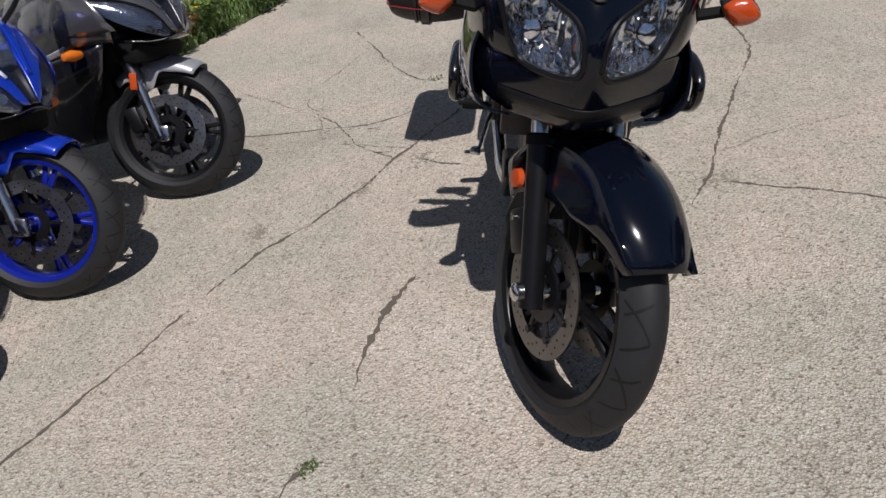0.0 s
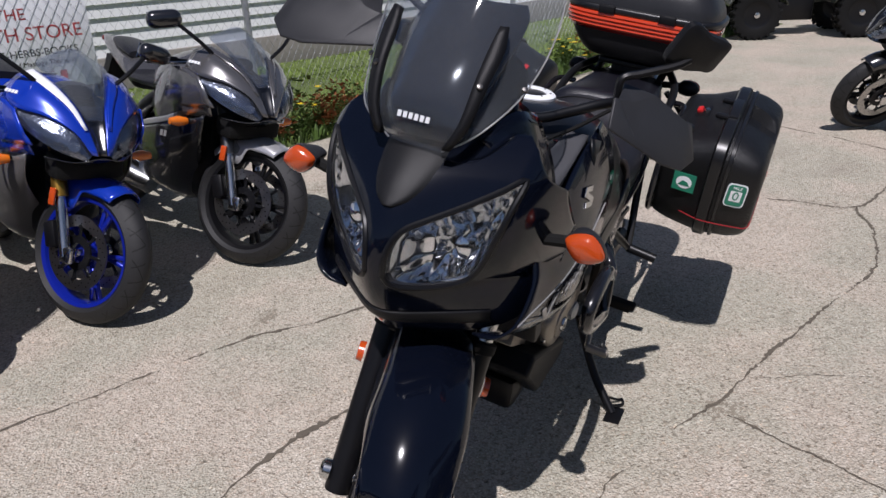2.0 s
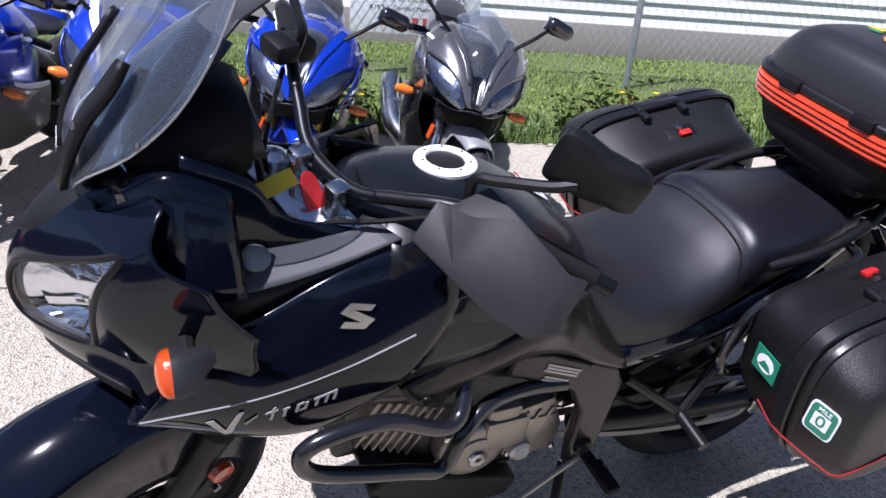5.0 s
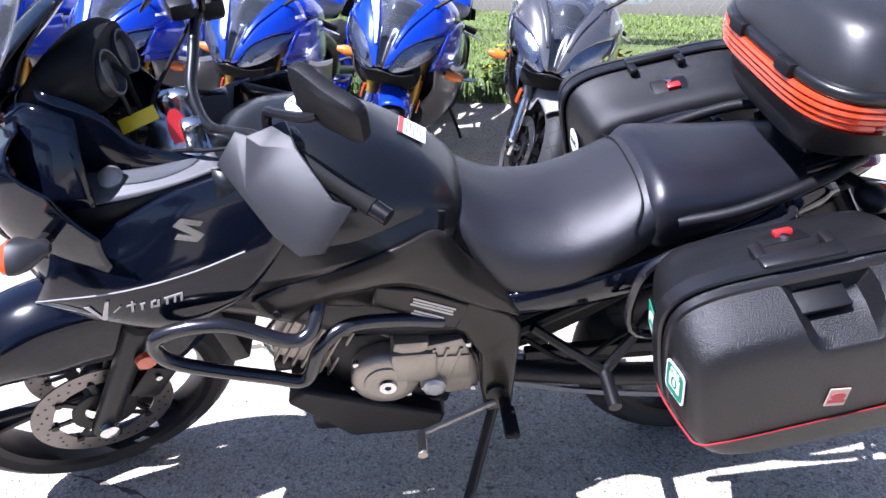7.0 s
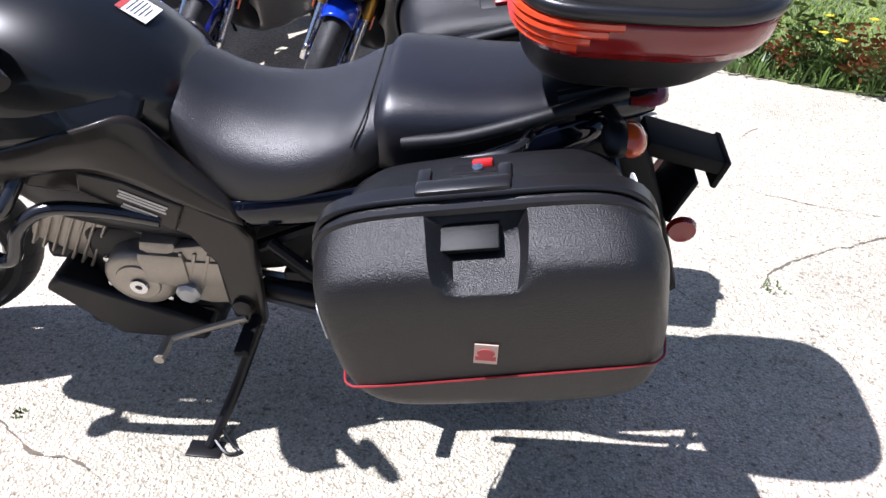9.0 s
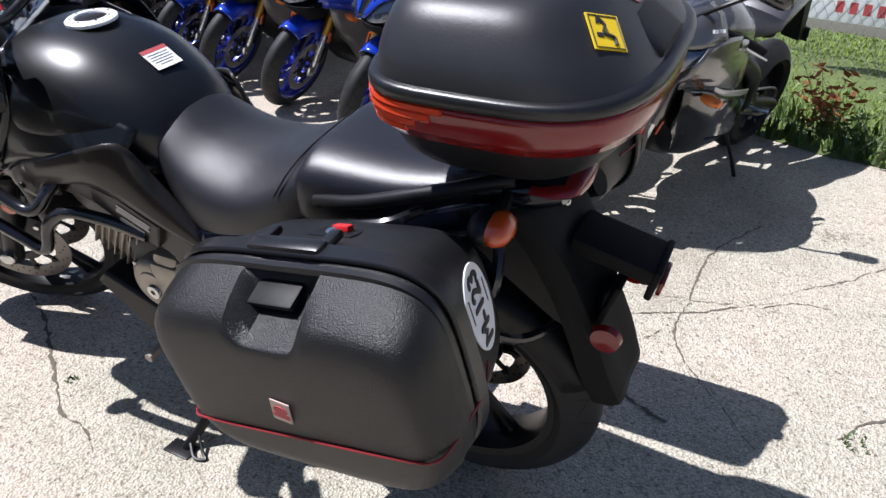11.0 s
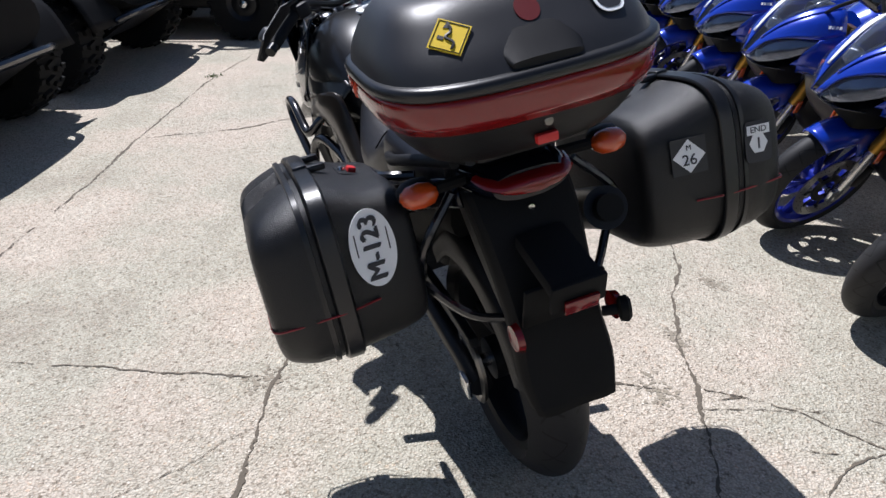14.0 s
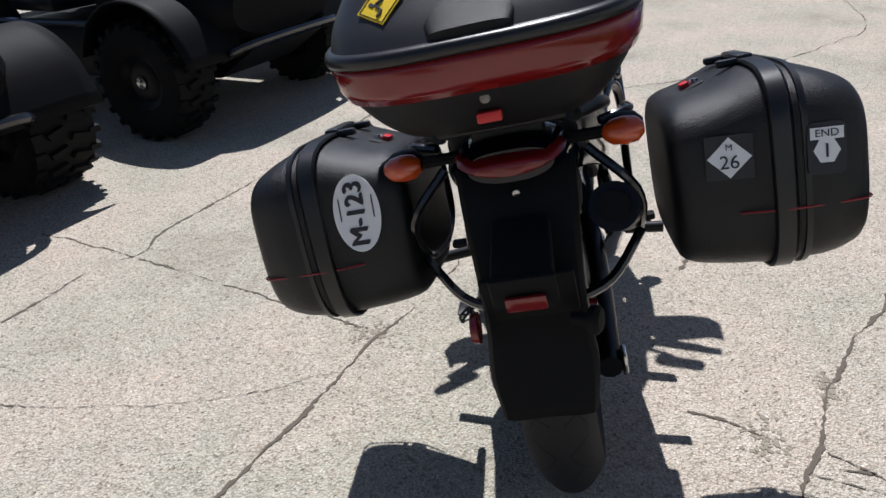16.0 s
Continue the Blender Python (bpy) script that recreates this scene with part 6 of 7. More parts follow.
    part("handle", moved(join(rbox(0.13, 0.030, 0.016, 0.007, at=(0, 0.352, 0.172)), rbox(0.020, 0.05, 0.014, 0.005, at=(0.055, 0.33, 0.168)), rbox(0.020, 0.05, 0.014, 0.005, at=(-0.055, 0.33, 0.168))), M @ Matrix.Diagonal((1, s, 1, 1))), M_SATIN, p, "black carrying handle")
    part("latch_plate", moved(rbox(0.080, 0.05, 0.008, 0.003, m=Matrix.Translation((-0.012, 0.262, 0.133)) @ Matrix.Rotation(radians(20), 4, "X")), M @ Matrix.Diagonal((1, s, 1, 1))), M_PLASTIC, p)
    part("latch", moved(rbox(0.030, 0.016, 0.012, 0.003, m=Matrix.Translation((-0.018, 0.256, 0.139)) @ Matrix.Rotation(radians(20), 4, "X")), M @ Matrix.Diagonal((1, s, 1, 1))), M_RED, p, "red latch")
    part("lock", moved(lathe([(0, 0), (0.009, 0), (0.008, 0.005), (0, 0.006)], 14), M @ Matrix.Translation((-0.012, s * 0.275, 0.143)) @ pose(0, 0, 0, 90)), M_STEEL, p)
    # red pinstripe round the lid
    line = []
    for x, y in ((-0.228, 0.29), (-0.248, 0.345), (-0.250, 0.395), (-0.248, 0.448), (-0.238, 0.474), (-0.198, 0.4818), (-0.018, 0.4828), (0.162, 0.4818), (0.202, 0.474), (0.212, 0.448), (0.221, 0.395), (0.223, 0.345), (0.206, 0.29)):
        line.append(M @ Vector((x, s * y, -0.069 - 0.06 * x)))
    part("red_pinstripe", tube(line, 0.0020, 6, 5), M_REDLINE, p, "thin red pinstripe")
    back, front = M @ Vector((-0.229, 0, 0)), M @ Vector((0.229, 0, 0))

    def decal(x, y, z, n, up=(0, 0, 1)):
        return facing(M @ Vector((x, s * y, z)), M.to_3x3() @ Vector(n), up)

    if s > 0:
        o = decal(-0.2310, 0.281, 0.040, (-1, -0.14, 0.06), (0, -0.06, 1))
        part("oval_sticker", moved(disc(0.041, 0.070, 0.002), o), M_WHITE, p, "white oval sticker with black characters")
        for k in (-1, 0, 1):
            lettering("sticker_writing", "M-123", 0.045, M_INK, p, o @ Matrix.Translation((0.0012 * k, 0.0018 * k, 0.0027 + 0.0003 * k)) @ Matrix.Rotation(radians(90), 4, "Z"))
        for k in (-1, 1):
            part("sticker_small_writing", moved(rbox(0.04, 0.0022, 0.0008, at=(0.01, 0.029 * k, 0.0024)), o @ Matrix.Rotation(radians(90), 4, "Z")), M_GREYP, p)
        lg = decal(-0.010, 0.4835, -0.015, (0, 1, 0.02))
        part("maker_badge", moved(rbox(0.032, 0.038, 0.002), lg), M_BEIGE, p, "small silver and red maker's badge")
        part("badge_mark", moved(join(disc(0.012, 0.008, 0.001), rbox(0.028, 0.008, 0.001, at=(0, -0.011, 0))), lg @ Matrix.Translation((0, 0.003, 0.0012))), M_SIGNRED, p)
        gs = decal(0.2110, 0.284, 0.018, (1, -0.12, 0.05), (0, 0, 1))
        part("green_sticker", moved(rbox(0.062, 0.056, 0.0016), gs), M_GREEN, p, "square green sticker")
        part("sticker_picture", moved(disc(0.022, 0.019, 0.0008, 24), gs @ Matrix.Translation((0, 0, 0.001))), M_WHITE, p)
        part("sticker_picture", moved(join(plate([(-0.016, -0.008), (-0.004, 0.008), (0.010, 0.004), (0.018, -0.008)], 0, 0.0006, "z")), gs @ Matrix.Translation((0, -0.002, 0.0019))), M_GREEN, p)
        ms = decal(0.2200, 0.424, 0.024, (1, 0.18, 0.05), (0, 0, 1))
        part("mile_sticker", moved(disc(0.027, 0.036, 0.0016, 28, 6), ms), M_WHITE, p, "white and green mile marker sticker")
        part("mile_sticker_field", moved(disc(0.0235, 0.0325, 0.0006, 28, 6), ms @ Matrix.Translation((0, 0, 0.0017))), M_GREEN, p)
        part("mile_sticker_panel", moved(rbox(0.030, 0.032, 0.0004, at=(0, -0.002, 0.0026)), ms), M_WHITE, p)
        lettering("sticker_writing", "0", 0.036, M_GREEN, p, ms @ Matrix.Translation((0, -0.002, 0.003)))
        lettering("sticker_writing", "MILE", 0.012, M_WHITE, p, ms @ Matrix.Translation((0, 0.023, 0.0027)))
    else:
        q = decal(-0.2310, 0.281, 0.038, (-1, 0.14, 0.06), (0, 0, 1))
        part("square_sticker", moved(rbox(0.07, 0.07, 0.0016), q), M_GREYP, p, "dark square sticker with a white diamond")
        part("sticker_diamond", moved(rbox(0.046, 0.046, 0.0008, m=Matrix.Rotation(radians(45), 4, "Z")), q @ Matrix.Translation((0, 0, 0.0012))), M_WHITE, p)
        lettering("sticker_writing", "26", 0.03, M_INK, p, q @ Matrix.Translation((0, -0.008, 0.0022)))
        lettering("sticker_writing", "M", 0.014, M_INK, p, q @ Matrix.Translation((0, 0.016, 0.0022)))
        e = decal(-0.2575, 0.412, 0.035, (-1, 0.16, 0.06), (0, 0, 1))
        part("shield_sticker", moved(disc(0.026, 0.040, 0.0016, 28, 6), e), M_INK, p, "black and white road shield sticker")
        part("sticker_border", moved(join(rbox(0.044, 0.018, 0.0006, at=(0, 0.026, 0.002)), disc(0.018, 0.021, 0.0006, 6)), e @ Matrix.Translation((0, -0.003, 0.0016))), M_WHITE, p)
        lettering("sticker_writing", "END", 0.016, M_INK, p, e @ Matrix.Translation((0, 0.023, 0.0042)))
        lettering("sticker_writing", "1", 0.03, M_INK, p, e @ Matrix.Translation((0, -0.004, 0.0032)))
        r = decal(0.2120, 0.295, 0.022, (1, 0.05, 0.05), (0, 0, 1))
        part("round_sticker", moved(disc(0.034, 0.034, 0.0016), r), M_WHITE, p, "round white sticker")
        lettering("sticker_writing", "SLSD", 0.022, M_INK, p, r @ Matrix.Translation((0, 0, 0.002)))
    return p


pannier(1)
pannier(-1)

# top case
tc = thing("top_case", "large black top case with red reflector band and travel stickers", "luggage case", m=LEAN)
TM = Matrix.Translation((-0.02, 0.005, 0.0)) @ Matrix.Rotation(radians(0), 4, "Y")


def tc_ring(z, front, rear, hw, n=48):
    """A rounded plan: broad in front, drawn to a blunt point at the rear."""
    out = []
    for i in range(n):
        a = 2 * math.pi * i / n
        c, q = math.cos(a), math.sin(a)
        pw = 4.0 if c > 0 else 3.2
        x = math.copysign(abs(c) ** (2 / pw), c) * (front if c > 0 else rear)
        y = math.copysign(abs(q) ** (2 / pw), q) * hw
        out.append(TM @ Vector((x, y, z)))
    return out


lower = [(0.895, 0.10, 0.10, 0.13), (0.90, 0.125, 0.125, 0.155), (0.93, 0.150, 0.160, 0.185), (0.97, 0.154, 0.186, 0.212), (0.99, 0.160, 0.196, 0.220)]
part("base_shell", loft([tc_ring(*r) for r in catmull_rows(lower, 3)]), M_PLASTIC, tc, "grained black lower shell")
band = [(0.978, 0.160, 0.196, 0.219), (0.996, 0.166, 0.206, 0.228), (1.024, 0.169, 0.210, 0.232), (1.034, 0.167, 0.208, 0.230)]
part("reflector_band", loft([tc_ring(*r) for r in band], caps=False), M_REDLENS, tc, "dark red reflector band", solid=0.003)
for s in (-1, 1):
    for i in range(4):
        z = 0.993 + i * 0.0115
        pts = []
        f = 0.167 + 0.0025 * min(i, 2)
        for k in range(13):
            a = radians(k * (7.6 - 0.4 * (3 - i)))
            c, q = math.cos(a), math.sin(a)
            pts.append(TM @ Vector((abs(c) ** 0.5 * f, s * abs(q) ** 0.5 * (0.2265 + 0.0022 * min(i, 2)), z)))
        part("reflector_fin", tube(pts, 0.0062, 6, 2), M_REDFIN, tc, "ribbed orange-red front reflector")
rimr = [(1.034, 0.166, 0.207, 0.229), (1.037, 0.172, 0.214, 0.236), (1.046, 0.173, 0.215, 0.237), (1.053, 0.169, 0.210, 0.233), (1.055, 0.155, 0.195, 0.22)]
part("rim", loft([tc_ring(*r) for r in catmull_rows(rimr, 3)], caps=False), M_SATIN, tc, "rounded black rim", solid=0.002)
lid = [(1.050, 0.163, 0.205, 0.228), (1.078, 0.159, 0.182, 0.221), (1.108, 0.151, 0.150, 0.204), (1.133, 0.137, 0.122, 0.184), (1.147, 0.115, 0.098, 0.158), (1.153, 0.090, 0.072, 0.115), (1.156, 0.04, 0.05, 0.06)]
LIDROWS = catmull_rows(lid, 4)
part("lid", loft([tc_ring(*r) for r in LIDROWS]), M_LIDTOP, tc, "domed satin black lid")
part("lid_back_panel", loft([[TM @ Vector((x, y, z)) for y, z in oval(w, l, h, 24, 3.2)] for x, w, l, h in ((-0.095, 0.085, 1.06, 1.150), (-0.128, 0.080, 1.062, 1.126), (-0.176, 0.066, 1.060, 1.086), (-0.200, 0.055, 1.056, 1.068))]), M_PLASTIC, tc, "sloping black back panel")
part("lid_badge", moved(disc(0.019, 0.022, 0.002, 28), facing(TM @ Vector((-0.136, -0.002, 1.121)), (-1, 0, 1.0))), M_BADGE, tc, "dull red badge")
for s in (-1, 1):
    part("lid_bulge", loft([[TM @ Vector((x, y + s * 0.105, z)) for y, z in oval(w, l, h, 20, 2.6)] for x, w, l, h in ((0.10, 0.03, 1.07, 1.11), (0.05, 0.052, 1.06, 1.150), (-0.03, 0.056, 1.06, 1.152), (-0.08, 0.045, 1.06, 1.138), (-0.13, 0.02, 1.07, 1.10))]), M_LIDTOP, tc)
part("studs", join(*[moved(lathe([(0, 0), (0.004, 0), (0.003, 0.003), (0, 0.004)], 8), Matrix.Translation(TM @ Vector((0.115 - 0.012 * i - 0.006 * (j % 2), 0.045 + 0.013 * j, 1.138 + 0.004 * i - 0.003 * j))) @ pose(0, 0, 0, 80)) for i in range(4) for j in range(7)]), M_SATIN, tc)
part("case_lock", moved(lathe([(0, 0), (0.008, 0), (0.007, 0.004), (0, 0.005)], 16), Matrix.Translation(TM @ Vector((-0.180, 0, 0.962))) @ Matrix.Rotation(radians(90), 4, "Z")), M_DISC, tc)
part("release_button", rbox(0.014, 0.036, 0.016, 0.003, at=TM @ Vector((-0.170, 0, 0.932))), M_RED, tc, "red release button")
for s in (-1, 1):
    part("lid_hinge", rbox(0.02, 0.05, 0.025, 0.005, at=TM @ Vector((0.172, 0.09 * s, 1.045))), M_PLASTIC, tc)


def laid(at, n, up, lift=0.0012):
    """A place on the top case's lid, found from outside along a direction."""
    n = Vector(n).normalized()
    best = None
    for ob in lid_obs:
        tree = BVHTree.FromPolygons([v.co.copy() for v in ob.data.vertices], [tuple(q.vertices) for q in ob.data.polygons])
        hit, normal, _, far = tree.ray_cast(TM @ Vector(at) + n * 0.2, -n)
        if hit and (best is None or far < best[2]):
            best = (hit, normal if normal.dot(n) > 0 else -normal, far)
    return facing(best[0] + best[1] * lift, best[1], up)


lid_obs = [ob for ob in tc.children if ob.name.split(".")[0] in ("lid", "lid_back_panel", "lid_bulge")]
def top_sticker(x, y, bm_, material, label, dz=0.0):
    x, y = 0.82 * x - 0.055, 0.78 * y - 0.015
    at = laid((x, y, 1.14), (0, 0, 1), (1, 0, 0), 0.0018 + dz)
    bm_ = moved(bm_, Matrix.Diagonal((0.74, 0.74, 0.7, 1)))
    return part("sticker", moved(bm_, at), material, tc, label)


YS = laid((-0.140, 0.119, 1.106), (-0.60, 0.42, 0.72), (0.3, 0, 1), 0.0014) @ Matrix.Rotation(radians(12), 4, "Z") @ Matrix.Diagonal((0.78, 0.78, 1, 1))
part("road_sign_sticker", moved(rbox(0.064, 0.064, 0.0016, 0.0, m=Matrix.Rotation(radians(45), 4, "Z")), YS), M_YELLOW, tc, "yellow diamond winding-road sticker")
part("sticker_border", moved(tube([(0.040, 0, 0.001), (0, 0.040, 0.001), (-0.040, 0, 0.001), (0, -0.040, 0.001), (0.040, 0, 0.001)], 0.0011, 4, smooth=False), YS), M_INK, tc)
part("sticker_arrow", moved(join(tube([(0.014, -0.022, 0.001), (0.012, -0.008, 0.001), (-0.006, -0.004, 0.001), (-0.002, 0.010, 0.001), (-0.010, 0.020, 0.001)], 0.003, 5, 4), plate([(-0.018, 0.012), (-0.002, 0.018), (-0.016, 0.029)], 0.0008, 0.002, "z"), rbox(0.012, 0.007, 0.002, at=(-0.014, -0.008, 0.001))), YS @ Matrix.Rotation(radians(-50), 4, "Z")), M_INK, tc)
top_sticker(0.09, -0.02, rbox(0.05, 0.05, 0.0012, m=Matrix.Rotation(radians(40), 4, "Z")), M_ORANGEINK, "orange and yellow square sticker")
top_sticker(0.10, -0.02, rbox(0.03, 0.03, 0.0012, m=Matrix.Rotation(radians(40), 4, "Z")), M_YELLOW, "yellow inner square", 0.001)
top_sticker(0.06, 0.055, disc(0.034, 0.018, 0.0012), M_WHITE, "white oval sticker")
top_sticker(0.06, 0.055, bars([0.04], 0.010), M_INK, "dark writing drawn as a bar", 0.0016)
top_sticker(0.095, 0.085, disc(0.03, 0.014, 0.0012), M_WHITE, "white oval sticker")
top_sticker(0.03, -0.01, disc(0.022, 0.026, 0.0012, 6), M_WHITE, "white six-sided sticker")
top_sticker(0.03, -0.01, disc(0.016, 0.019, 0.0008, 6), M_INK, "dark centre", 0.0014)
top_sticker(0.045, -0.055, disc(0.022, 0.026, 0.0012, 6), M_WHITE, "white six-sided sticker")
top_sticker(0.045, -0.055, disc(0.016, 0.019, 0.0008, 6), M_INK, "dark centre", 0.0014)
top_sticker(-0.01, 0.025, disc(0.026, 0.026, 0.0012, 8), M_WHITE, "white shield sticker")
top_sticker(-0.01, 0.025, disc(0.021, 0.021, 0.0008, 8), M_ORANGEINK, "orange-brown field", 0.0014)
top_sticker(-0.02, -0.045, disc(0.027, 0.021, 0.0012), M_WHITE, "blue and white round sticker")
top_sticker(-0.02, -0.043, disc(0.018, 0.012, 0.0008), M_BLUEINK, "blue field", 0.0014)
top_sticker(0.03, -0.115, rbox(0.05, 0.03, 0.0012), M_YELLOW, "yellow sticker")
top_sticker(0.06, -0.10, rbox(0.04, 0.022, 0.0012), M_GREEN, "green sticker")
top_sticker(-0.03, -0.125, rbox(0.042, 0.026, 0.0012, m=Matrix.Rotation(radians(10), 4, "Z")), M_WHITE, "white and red sticker")
top_sticker(-0.03, -0.125, rbox(0.024, 0.012, 0.0008, m=Matrix.Rotation(radians(10), 4, "Z")), M_SIGNRED, "red mark", 0.0014)
RS = laid((-0.134, -0.126, 1.112), (-0.7, -0.42, 0.6), (0.3, 0, 1), 0.003)
part("shield_sticker", moved(disc(0.026, 0.032, 0.0016, 28, 3), RS), M_WHITE, tc, "white road shield sticker")
part("shield_field", moved(disc(0.021, 0.026, 0.0008, 28, 3), RS @ Matrix.Translation((0, 0, 0.0018))), M_INK, tc)
lettering("sticker_writing", "24", 0.026, M_WHITE, tc, RS @ Matrix.Translation((0, 0, 0.0032)))


# ---- the row of sport motorcycles ----
M_BLUE = mat("blue_metallic_paint", (0.007, 0.040, 0.43), 0.22, 0.25, coat=1.0, vary=0.12, scale=9, rough_vary=0.04)
M_BLUERIM = mat("blue_rim_paint", (0.008, 0.02, 0.32), 0.3, 0.3, coat=0.6, vary=0.12, scale=15)
M_GRAPH = mat("graphite_metallic_paint", (0.125, 0.122, 0.125), 0.24, 0.55, coat=1.0, vary=0.15, scale=9, rough_vary=0.04)
M_DARK = mat("gloss_black_fairing", (0.010, 0.010, 0.012), 0.2, 0.0, coat=0.9, vary=0.2, scale=9)
M_CHAR = mat("charcoal_lower_fairing", (0.15, 0.143, 0.138), 0.34, 0.3, coat=0.4, vary=0.15, scale=12)
M_GOLD = mat("gold_anodised_fork", (0.55, 0.30, 0.05), 0.28, 0.9, vary=0.1, scale=30)
M_VISOR = screen_mat("pale_sheen_clear_screen", (0.86, 0.89, 0.94), 0.045)
M_LAMPBACK = mat("smoked_lamp_housing", (0.19, 0.21, 0.26), 0.20, 0.9, vary=0.85, scale=55, bump=0.9, bump_scale=70)
M_LAMPBOWL = mat("dull_lamp_bowl", (0.20, 0.22, 0.26), 0.25, 0.9, vary=0.4, scale=60, bump=0.4, bump_scale=150)
M_ROTOR = mat("bright_disc_steel", (0.42, 0.41, 0.40), 0.30, 1.0, vary=0.2, scale=50)
M_ORANGE = mat("orange_amber_lens", (0.72, 0.17, 0.008), 0.2, coat=0.7, vary=0.15, scale=60, bump=0.4, bump_scale=260)
M_SILVP = mat("silver_paint", (0.45, 0.45, 0.46), 0.3, 0.5, coat=0.7, vary=0.1, scale=12)


def sport_bike(label, upper, lower, rim, fork, accent, m):
    b = thing("sport_motorcycle", label, "motorcycle", "sport motorcycles in a row", m @ Matrix.Diagonal((1, 1, 0.95, 1)))
    af, ar = Vector((1.38, 0, 0.295)), Vector((0, 0, 0.31))
    hd = Vector((1.10, 0, 0.86))
    ax = (af - hd).normalized()
    T = Matrix.Translation(hd) @ Matrix.Rotation(radians(-23), 4, ax) @ Matrix.Translation(-hd)
    wheel(b, "front_wheel", T @ Matrix.Translation(af), 0.297, 0.118, 0.222, rim, 5, 0.04, (-0.066, 0.066), 0.155, M_ROTOR)
    wheel(b, "rear_wheel", Matrix.Translation(ar), 0.312, 0.175, 0.222, rim, 5, 0.05, (-0.08,), 0.11)
    for s in (-1, 1):
        y = 0.10 * s
        lo, hi = af + Vector((-0.02, y, -0.02)), hd + Vector((0.05, y, 0.06))
        part("fork_slider", tube([lo, lo.lerp(hi, 0.40)], 0.021, 12, smooth=False), M_STEEL, b, m=T)
        part("fork_tube", tube([lo.lerp(hi, 0.36), hi], 0.029, 14, smooth=False), fork, b, "gold fork tube" if fork is M_GOLD else "", T)
        part("brake_caliper", rbox(0.06, 0.045, 0.11, 0.012, at=(af.x - 0.13, 0.078 * s, af.z + 0.05), m=Matrix.Rotation(radians(-20), 4, "Y")), M_BLACK, b, m=T)
        part("fork_reflector", rbox(0.03, 0.01, 0.07, 0.004, at=lo.lerp(hi, 0.36) + Vector((0.0, 0.035 * s, 0))), M_AMBER, b, "amber reflector", T)
        part("axle_clamp", rbox(0.06, 0.035, 0.07, 0.012, at=lo + Vector((0.01, 0, 0.01))), M_STEEL, b, m=T)
    fr = []
    for i in range(8):
        a = radians(135 - i * 10.5)
        R, w = 0.316, 0.064 + 0.006 * math.sin(i / 7 * math.pi)
        dr = 0.02 + 0.02 * math.sin(i / 7 * math.pi) + (0.06 if i in (2, 3) else 0)
        fr.append([(af.x + math.cos(a) * (R - d), q * w, af.z + math.sin(a) * (R - d)) for q, d in ((-1.1, dr + 0.03), (-1, 0.03), (-0.55, 0.004), (0, -0.004), (0.55, 0.004), (1, 0.03), (1.1, dr + 0.03))])
    part("front_fender", sheet(fr, 3, 3), accent, b, "", T, solid=0.004)
    # engine mass, frame, belly
    part("engine", body([(0.42, 0.10, 0.30, 0.62, 0.9, 0.9), (0.55, 0.15, 0.22, 0.70, 0.9, 0.8), (0.85, 0.17, 0.20, 0.74, 0.9, 0.7), (1.08, 0.14, 0.28, 0.74, 0.9, 0.7), (1.18, 0.10, 0.40, 0.72, 0.9, 0.8)], 20, 3, 3), M_BLACK, b)
    part("exhaust_can", tube([(0.62, -0.12, 0.24), (0.48, -0.20, 0.30), (0.30, -0.235, 0.40), (0.18, -0.24, 0.46)], 0.062, 16), M_STEEL, b, "short brushed steel exhaust can")
    part("exhaust_end", tube([(0.18, -0.24, 0.46), (0.155, -0.24, 0.475)], 0.036, 14, smooth=False), M_BLACK, b)
    for s in (-1, 1):
        part("swingarm", tube([(0.45, s * 0.12, 0.42), (0.22, s * 0.125, 0.37), (0.0, s * 0.12, 0.31)], 0.032, 10), M_BLACK, b)
        part("frame_beam", tube([(1.08, s * 0.11, 0.84), (0.85, s * 0.185, 0.74), (0.58, s * 0.17, 0.60), (0.47, s * 0.14, 0.42)], 0.036, 10), M_BLACK, b)
        part("footpeg", tube([(0.42, s * 0.16, 0.40), (0.40, s * 0.25, 0.41)], 0.011, 8, smooth=False), M_STEEL, b)
        part("heel_plate", plate([(0.48, 0.50), (0.38, 0.47), (0.37, 0.36), (0.44, 0.38)], s * 0.15, s * 0.165), M_STEEL, b, bev=0.003)
    part("chain", tube([(0.45, 0.10, 0.46), (0.0, 0.10, 0.39), (-0.075, 0.10, 0.31), (0.0, 0.10, 0.235), (0.45, 0.10, 0.36)], 0.008, 5, 6), M_DISC, b)
    part("side_stand", tube([(0.50, 0.13, 0.27), (0.46, 0.22, 0.10), (0.44, 0.28, -0.045)], 0.010, 8), M_BLACK, b)
    # nose
    part("nose_core", body([(1.43, 0.05, 0.71, 0.80, 0.7, 0.8), (1.36, 0.10, 0.70, 0.86, 0.6, 0.8), (1.26, 0.15, 0.71, 0.91, 0.6, 0.8), (1.16, 0.17, 0.74, 0.94, 0.6, 0.85)], 20, 3, 2.6), M_RUBBER, b)
    part("air_intake", sheet([[(1.518, -0.017, 0.720), (1.508, 0, 0.722), (1.518, 0.017, 0.720)], [(1.470, -0.031, 0.808), (1.452, 0, 0.806), (1.470, 0.031, 0.808)], [(1.402, -0.051, 0.893), (1.392, 0, 0.896), (1.402, 0.051, 0.893)]]), M_DARK, b, "gloss black intake between the headlights", solid=0.004)
